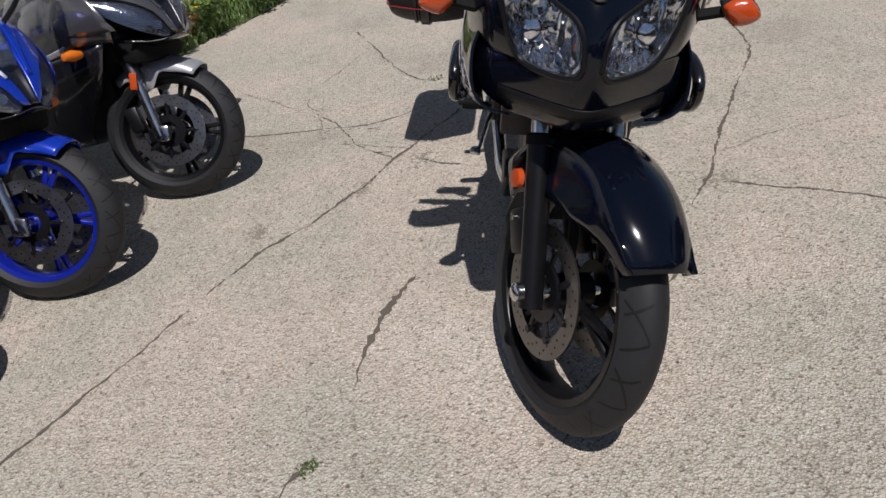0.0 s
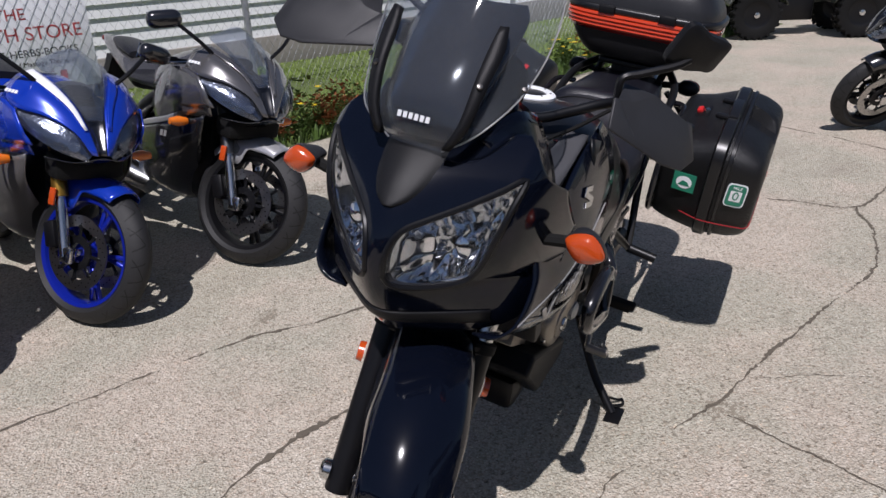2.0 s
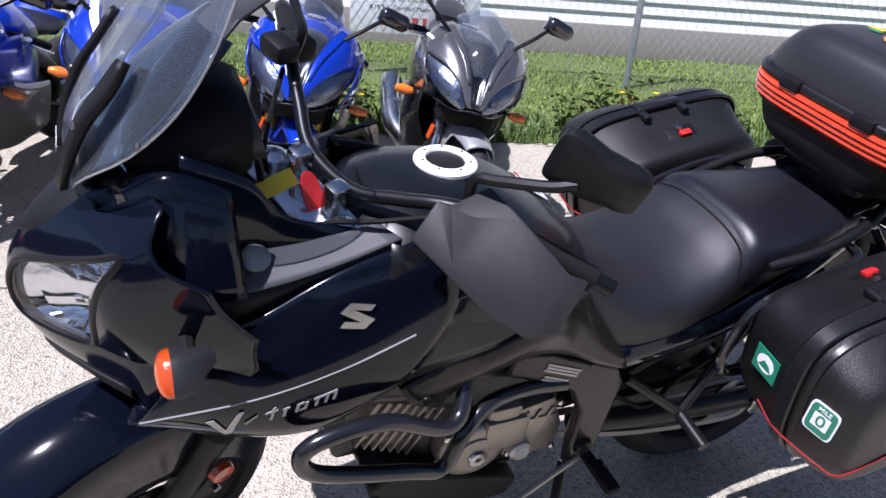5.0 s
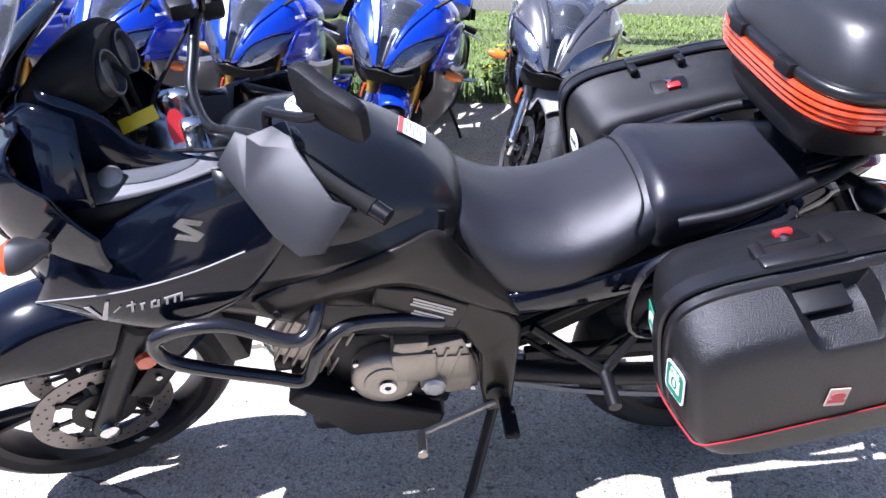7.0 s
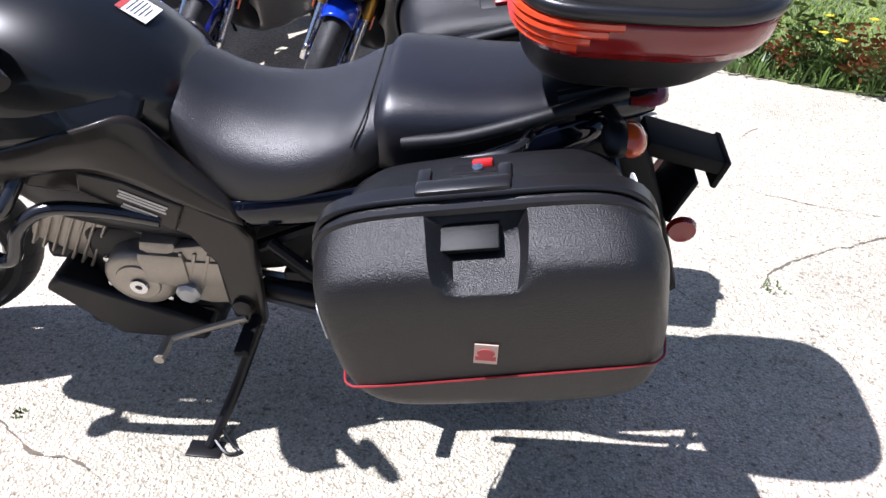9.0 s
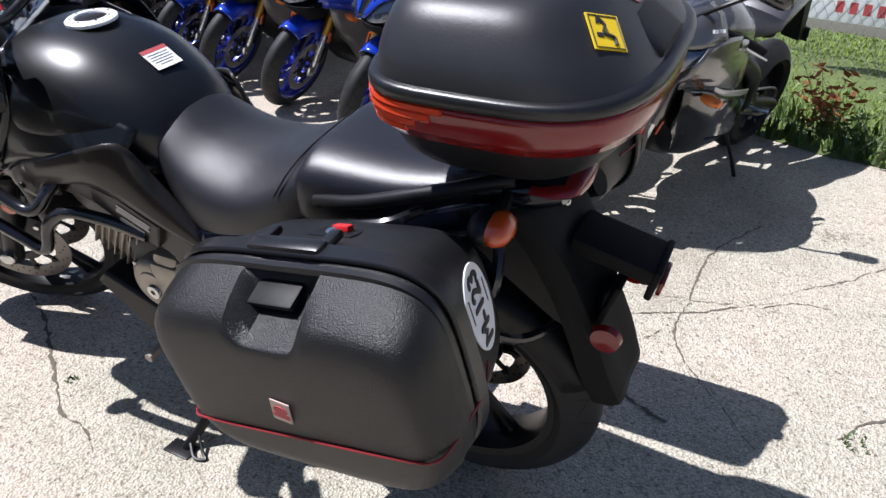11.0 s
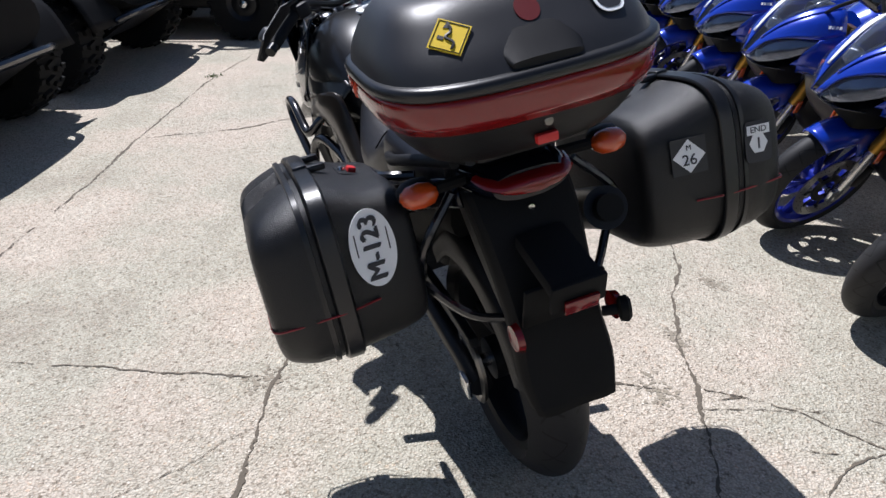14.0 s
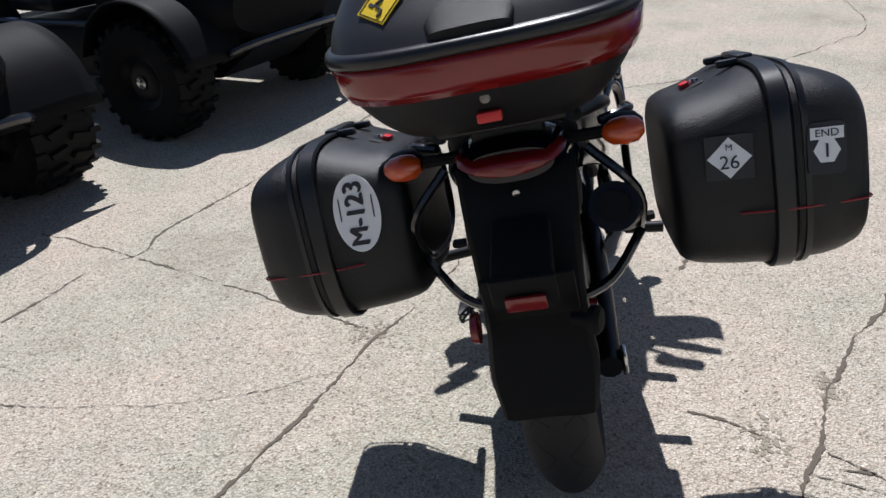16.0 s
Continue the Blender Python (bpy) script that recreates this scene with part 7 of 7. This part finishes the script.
    part("chin", sheet([[(1.505, -0.055, 0.698), (1.518, 0, 0.712), (1.505, 0.055, 0.698)], [(1.46, -0.10, 0.690), (1.47, 0, 0.685), (1.46, 0.10, 0.690)], [(1.38, -0.16, 0.70), (1.40, 0, 0.66), (1.38, 0.16, 0.70)]]), M_DARK, b, solid=0.004)
    part("intake_mouth", rbox(0.14, 0.26, 0.11, 0.03, at=(1.33, 0, 0.655)), M_RUBBER, b)
    for s in (-1, 1):
        part("nose_cowl", sheet([[(1.520, s * 0.016, 0.722), (1.514, s * 0.025, 0.722), (1.507, s * 0.034, 0.724)], [(1.470, s * 0.030, 0.810), (1.474, s * 0.055, 0.808), (1.470, s * 0.080, 0.806)], [(1.400, s * 0.050, 0.895), (1.407, s * 0.100, 0.882), (1.397, s * 0.150, 0.855)], [(1.310, s * 0.085, 0.965), (1.317, s * 0.160, 0.942), (1.302, s * 0.220, 0.875)], [(1.200, s * 0.120, 1.010), (1.200, s * 0.190, 0.985), (1.200, s * 0.238, 0.905)]]), upper, b, "painted nose cowl panel", solid=0.005)
        part("side_cowl", sheet([[(1.304, s * 0.224, 0.872), (1.20, s * 0.240, 0.903), (1.08, s * 0.243, 0.90)], [(1.337, s * 0.222, 0.814), (1.20, s * 0.248, 0.82), (1.06, s * 0.25, 0.82)], [(1.385, s * 0.195, 0.745), (1.22, s * 0.235, 0.73), (1.08, s * 0.245, 0.72)]]), upper, b, "painted side cowl", solid=0.005)
        lamp = [[(1.507, 0.034, 0.722), (1.470, 0.080, 0.803), (1.397, 0.150, 0.852), (1.302, 0.220, 0.872)], [(1.513, 0.046, 0.710), (1.478, 0.108, 0.766), (1.412, 0.173, 0.812), (1.320, 0.227, 0.850)], [(1.505, 0.056, 0.699), (1.468, 0.125, 0.726), (1.408, 0.182, 0.767), (1.337, 0.222, 0.815)]]
        hl = part("headlight", sheet([[(x - 0.014, s * (y - 0.006), z) for x, y, z in r] for r in lamp], 4, 4), M_LAMPBACK, b, "dark headlight behind a clear lens")
        for k in range(3):
            part("reflector", moved(disc(0.021 - 0.003 * k, 0.019 - 0.003 * k, 0.003, 14), facing((1.484 - 0.062 * k, s * (0.086 + 0.047 * k), 0.752 + 0.034 * k), (0.8 - 0.12 * k, s * (0.5 + 0.12 * k), 0.25))), M_LAMPBOWL, hl)
        part("lens", sheet([[(x + 0.002, s * (y + 0.001), z) for x, y, z in r] for r in lamp], 4, 4), M_LENS, hl)
        part("nose_stripe", sheet([[(1.477, s * 0.036, 0.815), (1.407, s * 0.060, 0.899), (1.317, s * 0.097, 0.968), (1.204, s * 0.132, 1.014)], [(1.479, s * 0.047, 0.813), (1.411, s * 0.080, 0.894), (1.322, s * 0.130, 0.957), (1.204, s * 0.165, 1.001)]]), M_WHITE if s < 0 and upper is M_BLUE else upper, b, solid=0.003)
        # side fairing: painted upper, dark lower
        part("upper_fairing", sheet([[(1.30, s * 0.228, 0.875), (1.18, s * 0.240, 0.89), (1.00, s * 0.235, 0.87), (0.84, s * 0.20, 0.80)], [(1.36, s * 0.215, 0.79), (1.20, s * 0.246, 0.79), (1.02, s * 0.250, 0.76), (0.88, s * 0.232, 0.70)], [(1.34, s * 0.180, 0.70), (1.20, s * 0.228, 0.69), (1.05, s * 0.235, 0.65), (0.94, s * 0.235, 0.60)]]), upper, b, "painted upper side fairing", solid=0.006)
        part("lower_fairing", sheet([[(1.30, s * 0.195, 0.70), (1.05, s * 0.238, 0.655), (0.86, s * 0.235, 0.62), (0.70, s * 0.215, 0.58)], [(1.25, s * 0.185, 0.58), (1.05, s * 0.222, 0.50), (0.86, s * 0.222, 0.46), (0.66, s * 0.205, 0.43)], [(1.12, s * 0.10, 0.44), (1.0, s * 0.14, 0.33), (0.84, s * 0.155, 0.28), (0.58, s * 0.16, 0.29)], [(1.05, s * 0.03, 0.36), (0.98, s * 0.05, 0.25), (0.84, s * 0.06, 0.21), (0.60, s * 0.07, 0.24)]]), lower, b, "dark lower side fairing", solid=0.006)
        part("fairing_stripe", sheet([[(1.19, s * 0.232, 0.715), (1.05, s * 0.248, 0.665), (0.88, s * 0.246, 0.63), (0.74, s * 0.228, 0.60)], [(1.185, s * 0.226, 0.695), (1.05, s * 0.243, 0.64), (0.88, s * 0.244, 0.60), (0.74, s * 0.226, 0.575)]]), M_WHITE if upper is M_BLUE else M_SILVP, b, solid=0.003)
        part("maker_bars", moved(logo_bars(6, 0.085, 0.014, 0.15, 0.25), facing((1.258, s * 0.210, 0.930), (0.50, s * 0.75, 0.62)) @ Matrix.Rotation(radians(8 * s), 4, "Z")), M_WHITE, b, "white maker's name drawn as bars")
        part("model_mark", moved(logo_bars(2, 0.06, 0.03, 0.4, 0.25), facing((1.0, s * 0.2415, 0.575), (0.1, s, -0.1))), M_SILVERINK, b)
        ind = part("front_indicator", moved(lathe([(0.0, -0.03), (0.014, -0.028), (0.024, 0.0), (0.016, 0.03), (0, 0.036)], 16), Matrix.Translation((1.20, s * 0.268, 0.66)) @ Matrix.Diagonal((1.15, 1.35, 1.05, 1))), M_ORANGE, b, "amber turn signal")
        part("stem", tube([(1.19, s * 0.20, 0.665), (1.197, s * 0.24, 0.662)], 0.009, 8, smooth=False), M_RUBBER, ind)
        # mirrors, bars
        mi = part("mirror", moved(rbox(0.07, 0.145, 0.078, 0.034, 4), Matrix.Translation((1.20, s * 0.33, 1.105)) @ Matrix.Rotation(radians(-12 * s), 4, "X") @ Matrix.Rotation(radians(18 * s), 4, "Z")), M_DARK, b, "black rear-view mirror")
        part("mirror_glass", moved(rbox(0.003, 0.125, 0.062), Matrix.Translation((1.20, s * 0.33, 1.105)) @ Matrix.Rotation(radians(-12 * s), 4, "X") @ Matrix.Rotation(radians(18 * s), 4, "Z") @ Matrix.Translation((-0.0255, 0, 0))), M_MIRROR, mi)
        part("mirror_stem", tube([(1.27, s * 0.14, 0.97), (1.26, s * 0.21, 1.03), (1.22, s * 0.28, 1.09)], 0.009, 8), M_BLACK, mi)
        part("clip_on_bar", tube([(1.08, s * 0.10, 0.90), (1.02, s * 0.22, 0.885), (0.97, s * 0.34, 0.86)], 0.012, 10, smooth=False), M_BLACK, b, m=T)
        part("grip", tube([(1.02, s * 0.22, 0.885), (0.97, s * 0.34, 0.86)], 0.018, 12, smooth=False), M_RUBBER, b, m=T)
        part("lever", tube([(1.08, s * 0.20, 0.89), (1.07, s * 0.28, 0.87), (1.02, s * 0.36, 0.85)], 0.007, 7, taper=0.7), M_STEEL, b, m=T)
    part("windscreen", sheet([[(1.448, -0.026, 0.845), (1.452, 0, 0.850), (1.448, 0.026, 0.845)], [(1.388, -0.060, 0.915), (1.408, 0, 0.928), (1.388, 0.060, 0.915)], [(1.30, -0.098, 0.985), (1.342, 0, 1.012), (1.30, 0.098, 0.985)], [(1.22, -0.124, 1.03), (1.272, 0, 1.078), (1.22, 0.124, 1.03)], [(1.17, -0.11, 1.048), (1.218, 0, 1.105), (1.17, 0.11, 1.048)]]), M_VISOR, b, "clear bubble windscreen", solid=0.002)
    part("dash", body([(1.26, 0.06, 0.90, 0.965, 0.8, 1), (1.20, 0.085, 0.88, 0.975, 0.8, 1), (1.12, 0.08, 0.86, 0.95, 0.8, 1)], 18, 3, 2.6), M_DASH, b)
    part("fuel_tank", body([(0.58, 0.085, 0.72, 0.83, 0.7, 1), (0.64, 0.125, 0.70, 0.885, 0.66, 1), (0.75, 0.165, 0.70, 0.945, 0.62, 1), (0.88, 0.178, 0.72, 0.975, 0.66, 1), (0.98, 0.155, 0.76, 0.965, 0.7, 1), (1.05, 0.10, 0.80, 0.92, 0.7, 1)], 28, 4, 2.5), upper, b, "painted fuel tank")
    part("tank_cap", moved(lathe([(0, 0), (0.045, 0), (0.045, 0.006), (0, 0.01)], 24), Matrix.Translation((0.90, 0, 0.974)) @ pose(0, 0, 0, 90)), M_STEEL, b)
    part("rider_seat", body([(0.62, 0.08, 0.74, 0.815, 0.7, 1), (0.52, 0.125, 0.745, 0.815, 0.75, 1), (0.40, 0.145, 0.755, 0.825, 0.8, 1), (0.33, 0.13, 0.77, 0.84, 0.8, 1)], 24, 4, 2.8), M_SEAT, b, "black vinyl seat")
    part("passenger_pad", body([(0.30, 0.10, 0.88, 0.925, 0.8, 1), (0.20, 0.105, 0.905, 0.955, 0.8, 1), (0.06, 0.085, 0.94, 0.985, 0.8, 1), (0.0, 0.06, 0.955, 0.99, 0.8, 1)], 20, 3, 2.8), M_SEAT2, b)
    part("tail_cowl", body([(0.40, 0.13, 0.72, 0.80, 0.9, 0.9), (0.30, 0.135, 0.76, 0.89, 0.85, 0.8), (0.15, 0.12, 0.82, 0.93, 0.8, 0.7), (-0.02, 0.09, 0.88, 0.965, 0.8, 0.6), (-0.16, 0.05, 0.93, 0.985, 0.8, 0.6), (-0.24, 0.02, 0.965, 0.99, 0.8, 0.6)], 24, 4, 2.6), upper, b, "painted tail cowl")
    part("tail_light", rbox(0.02, 0.07, 0.03, 0.008, at=(-0.22, 0, 0.965)), M_REDLENS, b)
    part("plate_hanger", join(plate([(-0.05, 0.86), (-0.12, 0.88), (-0.26, 0.62), (-0.22, 0.60)], -0.05, 0.05), rbox(0.01, 0.15, 0.09, 0.003, m=Matrix.Translation((-0.25, 0, 0.64)) @ Matrix.Rotation(radians(25), 4, "Y"))), M_PLASTIC, b)
    return b


def stand_at(x, y, heading, lean=11.5, base=1.38):
    """The pose of a machine whose front tyre stands at (x, y)."""
    h = radians(heading)
    return Matrix.Translation((x - base * math.cos(h), y - base * math.sin(h), 0)) @ Matrix.Rotation(h, 4, "Z") @ pose(0, 0, 0, -lean)


BLUE = "blue sport motorcycle with white stripes leaning on its side stand"
first_blue = sport_bike(BLUE, M_BLUE, M_CHAR, M_BLUERIM, M_GOLD, M_BLUE, stand_at(0.86, -1.70, 71))
for x, y, h in ((1.54, -1.92, 73), (2.23, -2.17, 70), (2.91, -2.38, 72), (3.49, -2.56, 71)):
    copy_thing(first_blue, stand_at(x, y, h))
sport_bike("dark graphite sport motorcycle leaning on its side stand", M_GRAPH, M_DARK, M_BLACK, M_DISC, M_SILVP, stand_at(0.165, -1.485, 72))
black_one = sport_bike("black sport motorcycle leaning on its side stand", M_DARK, M_DARK, M_BLACK, M_BLACK, M_DARK, stand_at(4.02, -2.75, 71))
copy_thing(black_one, stand_at(4.62, -2.93, 72))
copy_thing(black_one, stand_at(-3.28, 1.13, -78))

# ---- quads and utility vehicles ----
M_UTV = mat("dark_moulded_body", (0.004, 0.004, 0.0045), 0.65, vary=0.25, scale=12, spec=0.12)
M_YELP = mat("yellow_frame_paint", (0.72, 0.36, 0.01), 0.3, coat=0.6, vary=0.1, scale=12)
M_REDP = mat("red_plastic_body", (0.42, 0.012, 0.012), 0.3, coat=0.5, vary=0.12, scale=10)
M_OLIVE = mat("dark_green_grey_body", (0.030, 0.034, 0.026), 0.4, coat=0.3, vary=0.2, scale=10)


def balloon(R, w):
    h = w / 2
    return lathe([(0.16, -h * 0.8), (R * 0.80, -h), (R * 0.93, -h * 0.92), (R * 0.965, -h * 0.5), (R * 0.97, 0), (R * 0.965, h * 0.5), (R * 0.93, h * 0.92), (R * 0.80, h), (0.16, h * 0.8)], 40)


def knobby(R, w):
    """The blocks of tread round a balloon tyre."""
    h = w / 2
    bms = []
    for i in range(22):
        for row, (y, skew) in enumerate(((-0.33, 18), (0.33, -18), (-0.85, 0), (0.85, 0))):
            a = 2 * math.pi * (i + 0.5 * (row % 2)) / 22
            rr = R * (0.985 if row < 2 else 0.93)
            bms.append(moved(rbox(0.035, h * (0.55 if row < 2 else 0.32), 0.032, 0, at=(rr, y * h, 0), m=Matrix.Rotation(radians(skew), 4, "X")), Matrix.Rotation(a, 4, "Y")))
    return join(*bms)


def fat_wheel(parent, at, R, w, name, rim=None):
    wh = part(name, lathe([(0.02, -w * 0.30), (0.06, -w * 0.36), (0.12, -w * 0.30), (0.17, -w * 0.40), (0.175, w * 0.40), (0.12, w * 0.30), (0.06, w * 0.36), (0.02, w * 0.30)], 28, True), rim or M_BLACK, parent, "steel wheel", Matrix.Translation(at))
    part("tyre", balloon(R, w), M_RUBBER, wh, "black knobby tyre")
    tagged(part("tread", knobby(R, w), M_RUBBER, wh), kind="stuff")
    part("hub_cap", lathe([(0, -w * 0.42), (0.035, -w * 0.40), (0.035, w * 0.40), (0, w * 0.42)], 16), M_STEEL, wh)
    return wh


def quad(label, paint, m):
    q = thing("quad_bike", label, "quad bike", "quads in a row", m)
    for x in (0.62, -0.62):
        for s in (-1, 1):
            fat_wheel(q, (x, s * 0.44, 0.30), 0.30, 0.24, "front_wheel" if x > 0 else "rear_wheel")
            part("fender", sheet([[(x + 0.36 * math.cos(radians(a)), s * y, 0.33 + 0.36 * math.sin(radians(a))) for a in (15, 45, 75, 105, 135, 165)] for y in (0.22, 0.40, 0.56)]), paint, q, "", solid=0.012)
            part("suspension_arm", tube([(x * 0.85, s * 0.10, 0.36), (x, s * 0.36, 0.28)], 0.018, 8, smooth=False), M_BLACK, q)
    part("body", body([(0.92, 0.14, 0.50, 0.72, 0.8, 0.8), (0.75, 0.22, 0.45, 0.82, 0.7, 0.8), (0.50, 0.22, 0.40, 0.88, 0.7, 0.8), (0.20, 0.17, 0.36, 0.80, 0.7, 0.8), (-0.30, 0.18, 0.40, 0.74, 0.8, 0.8), (-0.80, 0.20, 0.50, 0.72, 0.8, 0.8)], 24, 4, 3), paint, q, "moulded plastic body")
    part("front_cowl", body([(1.0, 0.26, 0.60, 0.76, 0.85, 0.8), (0.86, 0.40, 0.58, 0.86, 0.85, 0.8), (0.60, 0.46, 0.60, 0.89, 0.85, 0.8), (0.40, 0.40, 0.62, 0.89, 0.85, 0.8)], 24, 3, 3), paint, q, "moulded front cowl under the rack")
    part("seat", body([(0.22, 0.12, 0.76, 0.86, 0.8, 1), (0.0, 0.17, 0.74, 0.86, 0.8, 1), (-0.40, 0.18, 0.74, 0.88, 0.8, 1), (-0.52, 0.15, 0.76, 0.86, 0.8, 1)], 20, 3, 2.8), M_SEAT, q, "black seat")
    part("engine", rbox(0.45, 0.30, 0.35, 0.04, at=(0.05, 0, 0.36)), M_BLACK, q)
    part("front_bumper", join(tube([(0.80, -0.22, 0.34), (0.98, -0.22, 0.46), (1.0, -0.18, 0.66), (1.0, 0.18, 0.66), (0.98, 0.22, 0.46), (0.80, 0.22, 0.34)], 0.016, 8), tube([(0.99, -0.2, 0.54), (0.99, 0.2, 0.54)], 0.014, 8, smooth=False)), M_TUBE, q)
    for x0, x1 in ((0.95, 0.45), (-0.95, -0.55)):
        part("rack", join(*[tube([(x0 + (x1 - x0) * k / 4, -0.36, 0.90), (x0 + (x1 - x0) * k / 4, 0.36, 0.90)], 0.010, 6, smooth=False) for k in range(5)], tube([(x0, -0.36, 0.90), (x1, -0.36, 0.90)], 0.012, 6, smooth=False), tube([(x0, 0.36, 0.90), (x1, 0.36, 0.90)], 0.012, 6, smooth=False), tube([((x0 + x1) / 2, 0, 0.70), ((x0 + x1) / 2, 0, 0.90)], 0.014, 6, smooth=False)), M_TUBE, q)
    for s in (-1, 1):
        part("headlight", moved(lathe([(0, 0), (0.07, 0), (0.075, 0.02), (0.04, 0.035), (0, 0.038)], 18), Matrix.Translation((0.86, s * 0.19, 0.72)) @ Matrix.Rotation(radians(-90), 4, "Z")), M_CHROME, q)
    part("handlebar", tube([(0.22, -0.38, 1.02), (0.34, -0.20, 1.06), (0.40, 0, 1.0), (0.34, 0.20, 1.06), (0.22, 0.38, 1.02)], 0.014, 8), M_BLACK, q)
    part("steering_column", tube([(0.40, 0, 1.0), (0.48, 0, 0.80)], 0.03, 10, smooth=False), M_BLACK, q)
    return q


def utility(label, paint, cage, m, roof=True):
    v = thing("utility_vehicle", label, "utility vehicle", "utility vehicles in a row", m)
    for x in (0.95, -0.95):
        for s in (-1, 1):
            fat_wheel(v, (x, s * 0.60, 0.34), 0.34, 0.26, "front_wheel" if x > 0 else "rear_wheel", None if cage is M_YELP else M_BLACK)
            part("fender", sheet([[(x + 0.43 * math.cos(radians(a)), s * y, 0.36 + 0.43 * math.sin(radians(a))) for a in (10, 45, 75, 105, 135, 165)] for y in (0.34, 0.52, 0.72)]), paint, v, "", solid=0.015)
            part("suspension_arm", tube([(x * 0.9, s * 0.18, 0.42), (x, s * 0.48, 0.32)], 0.022, 8, smooth=False), cage if cage is M_YELP else M_BLACK, v)
            part("shock_absorber", tube([(x * 0.92, s * 0.30, 0.80), (x, s * 0.45, 0.40)], 0.03, 10, smooth=False), M_BLACK, v)
    part("hood", body([(1.40, 0.40, 0.52, 0.82, 0.85, 0.8), (1.24, 0.48, 0.46, 0.95, 0.85, 0.8), (0.88, 0.52, 0.42, 1.06, 0.85, 0.8), (0.50, 0.54, 0.38, 1.08, 0.9, 0.8)], 28, 4, 3.5), paint, v, "moulded plastic hood")
    if cage is M_YELP:
        for s in (-1, 1):
            part("frame_tube", tube([(1.36, s * 0.24, 0.70), (0.98, s * 0.50, 1.06), (0.50, s * 0.64, 1.18), (0.35, s * 0.68, 0.72)], 0.032, 10), cage, v, "yellow frame tube")
            part("frame_tube", tube([(1.30, s * 0.20, 0.40), (0.60, s * 0.50, 0.40), (-0.60, s * 0.56, 0.42)], 0.028, 10), cage, v, "yellow frame tube")
    part("floor_tub", rbox(1.5, 1.0, 0.32, 0.05, at=(-0.1, 0, 0.42)), M_PLASTIC, v)
    part("cargo_bed", join(rbox(0.8, 1.15, 0.05, 0.01, at=(-1.05, 0, 0.80)), rbox(0.8, 0.04, 0.28, 0.01, at=(-1.05, 0.56, 0.95)), rbox(0.8, 0.04, 0.28, 0.01, at=(-1.05, -0.56, 0.95)), rbox(0.04, 1.15, 0.28, 0.01, at=(-1.44, 0, 0.95))), M_PLASTIC, v)
    for s in (-1, 1):
        part("seat", join(rbox(0.45, 0.42, 0.14, 0.05, at=(-0.25, s * 0.26, 0.72)), rbox(0.14, 0.42, 0.55, 0.05, at=(-0.50, s * 0.26, 1.0))), M_SEAT, v, "black seat")
        part("roll_cage_side", join(tube([(0.55, s * 0.55, 0.85), (0.20, s * 0.60, 1.75), (-0.55, s * 0.60, 1.78), (-0.75, s * 0.58, 0.85)], 0.025, 10, 4, smooth=False), tube([(0.55, s * 0.55, 0.62), (-0.55, s * 0.58, 0.62)], 0.022, 8, smooth=False)), cage, v)
        part("headlight", body([(1.30, 0.05, 0.76, 0.84, 0.9, 0.9), (1.22, 0.07, 0.76, 0.90, 0.9, 0.9)], 16, 2, 3, y0=s * 0.27), M_CHROME, v)
    part("cage_cross_bar", join(tube([(0.20, -0.6, 1.75), (0.20, 0.6, 1.75)], 0.025, 8, smooth=False), tube([(-0.55, -0.6, 1.78), (-0.55, 0.6, 1.78)], 0.025, 8, smooth=False)), cage, v)
    if roof:
        part("roof_panel", rbox(0.95, 1.25, 0.05, 0.02, at=(-0.18, 0, 1.80)), M_PLASTIC, v)
    part("bumper", tube([(1.30, -0.45, 0.42), (1.45, -0.35, 0.50), (1.45, 0.35, 0.50), (1.30, 0.45, 0.42)], 0.025, 8), M_TUBE, v)
    part("skid_plate", plate([(1.40, 0.45), (1.10, 0.26), (-1.2, 0.26), (-1.2, 0.30), (1.08, 0.32), (1.36, 0.50)], -0.30, 0.30), M_PLASTIC, v)
    part("steering_wheel", moved(lathe([(0.14, -0.012), (0.165, -0.012), (0.165, 0.012), (0.14, 0.012)], 28, True), Matrix.Translation((0.22, 0.26, 1.02)) @ Matrix.Rotation(radians(60), 4, "Z") @ pose(0, 0, 0, 60)), M_RUBBER, v)
    return v


def facing_yard(u, n, away=True):
    """A vehicle's pose with its front axle's middle at the given place."""
    h = SITE - math.pi / 2 if away else SITE + math.pi / 2
    d = -N if away else N
    return Matrix.Translation(site(u, n) - d * (0.95 if away else 0.62)) @ Matrix.Rotation(h, 4, "Z") @ Matrix.Diagonal((1, 1.18 if away else 1, 1, 1))


utv = utility("dark utility vehicle with knobby tyres and a roof", M_UTV, M_TUBE, facing_yard(2.33, 3.08))
copy_thing(utv, facing_yard(-0.10, 3.08))
copy_thing(utv, facing_yard(4.52, 3.10))
utility("yellow-framed off-road buggy with knobby tyres", M_UTV, M_YELP, facing_yard(6.50, 2.22), False)
black_quad = quad("black quad bike with racks and knobby tyres", M_UTV, facing_yard(7.42, 1.78))
for u in (9.10, 10.75, 12.45, 14.1):
    copy_thing(black_quad, facing_yard(u, 1.82))
red = quad("red quad bike with knobby tyres", M_REDP, facing_yard(7.41, -1.75, False))
dark = quad("dark green quad bike with knobby tyres", M_OLIVE, facing_yard(5.97, -1.83, False))
copy_thing(red, facing_yard(9.06, -1.72, False))
copy_thing(dark, facing_yard(10.77, -1.67, False))
copy_thing(red, facing_yard(12.46, -1.61, False))
copy_thing(dark, Matrix.Translation((-8.4, 0.4, 0)) @ Matrix.Rotation(radians(-70), 4, "Z"))
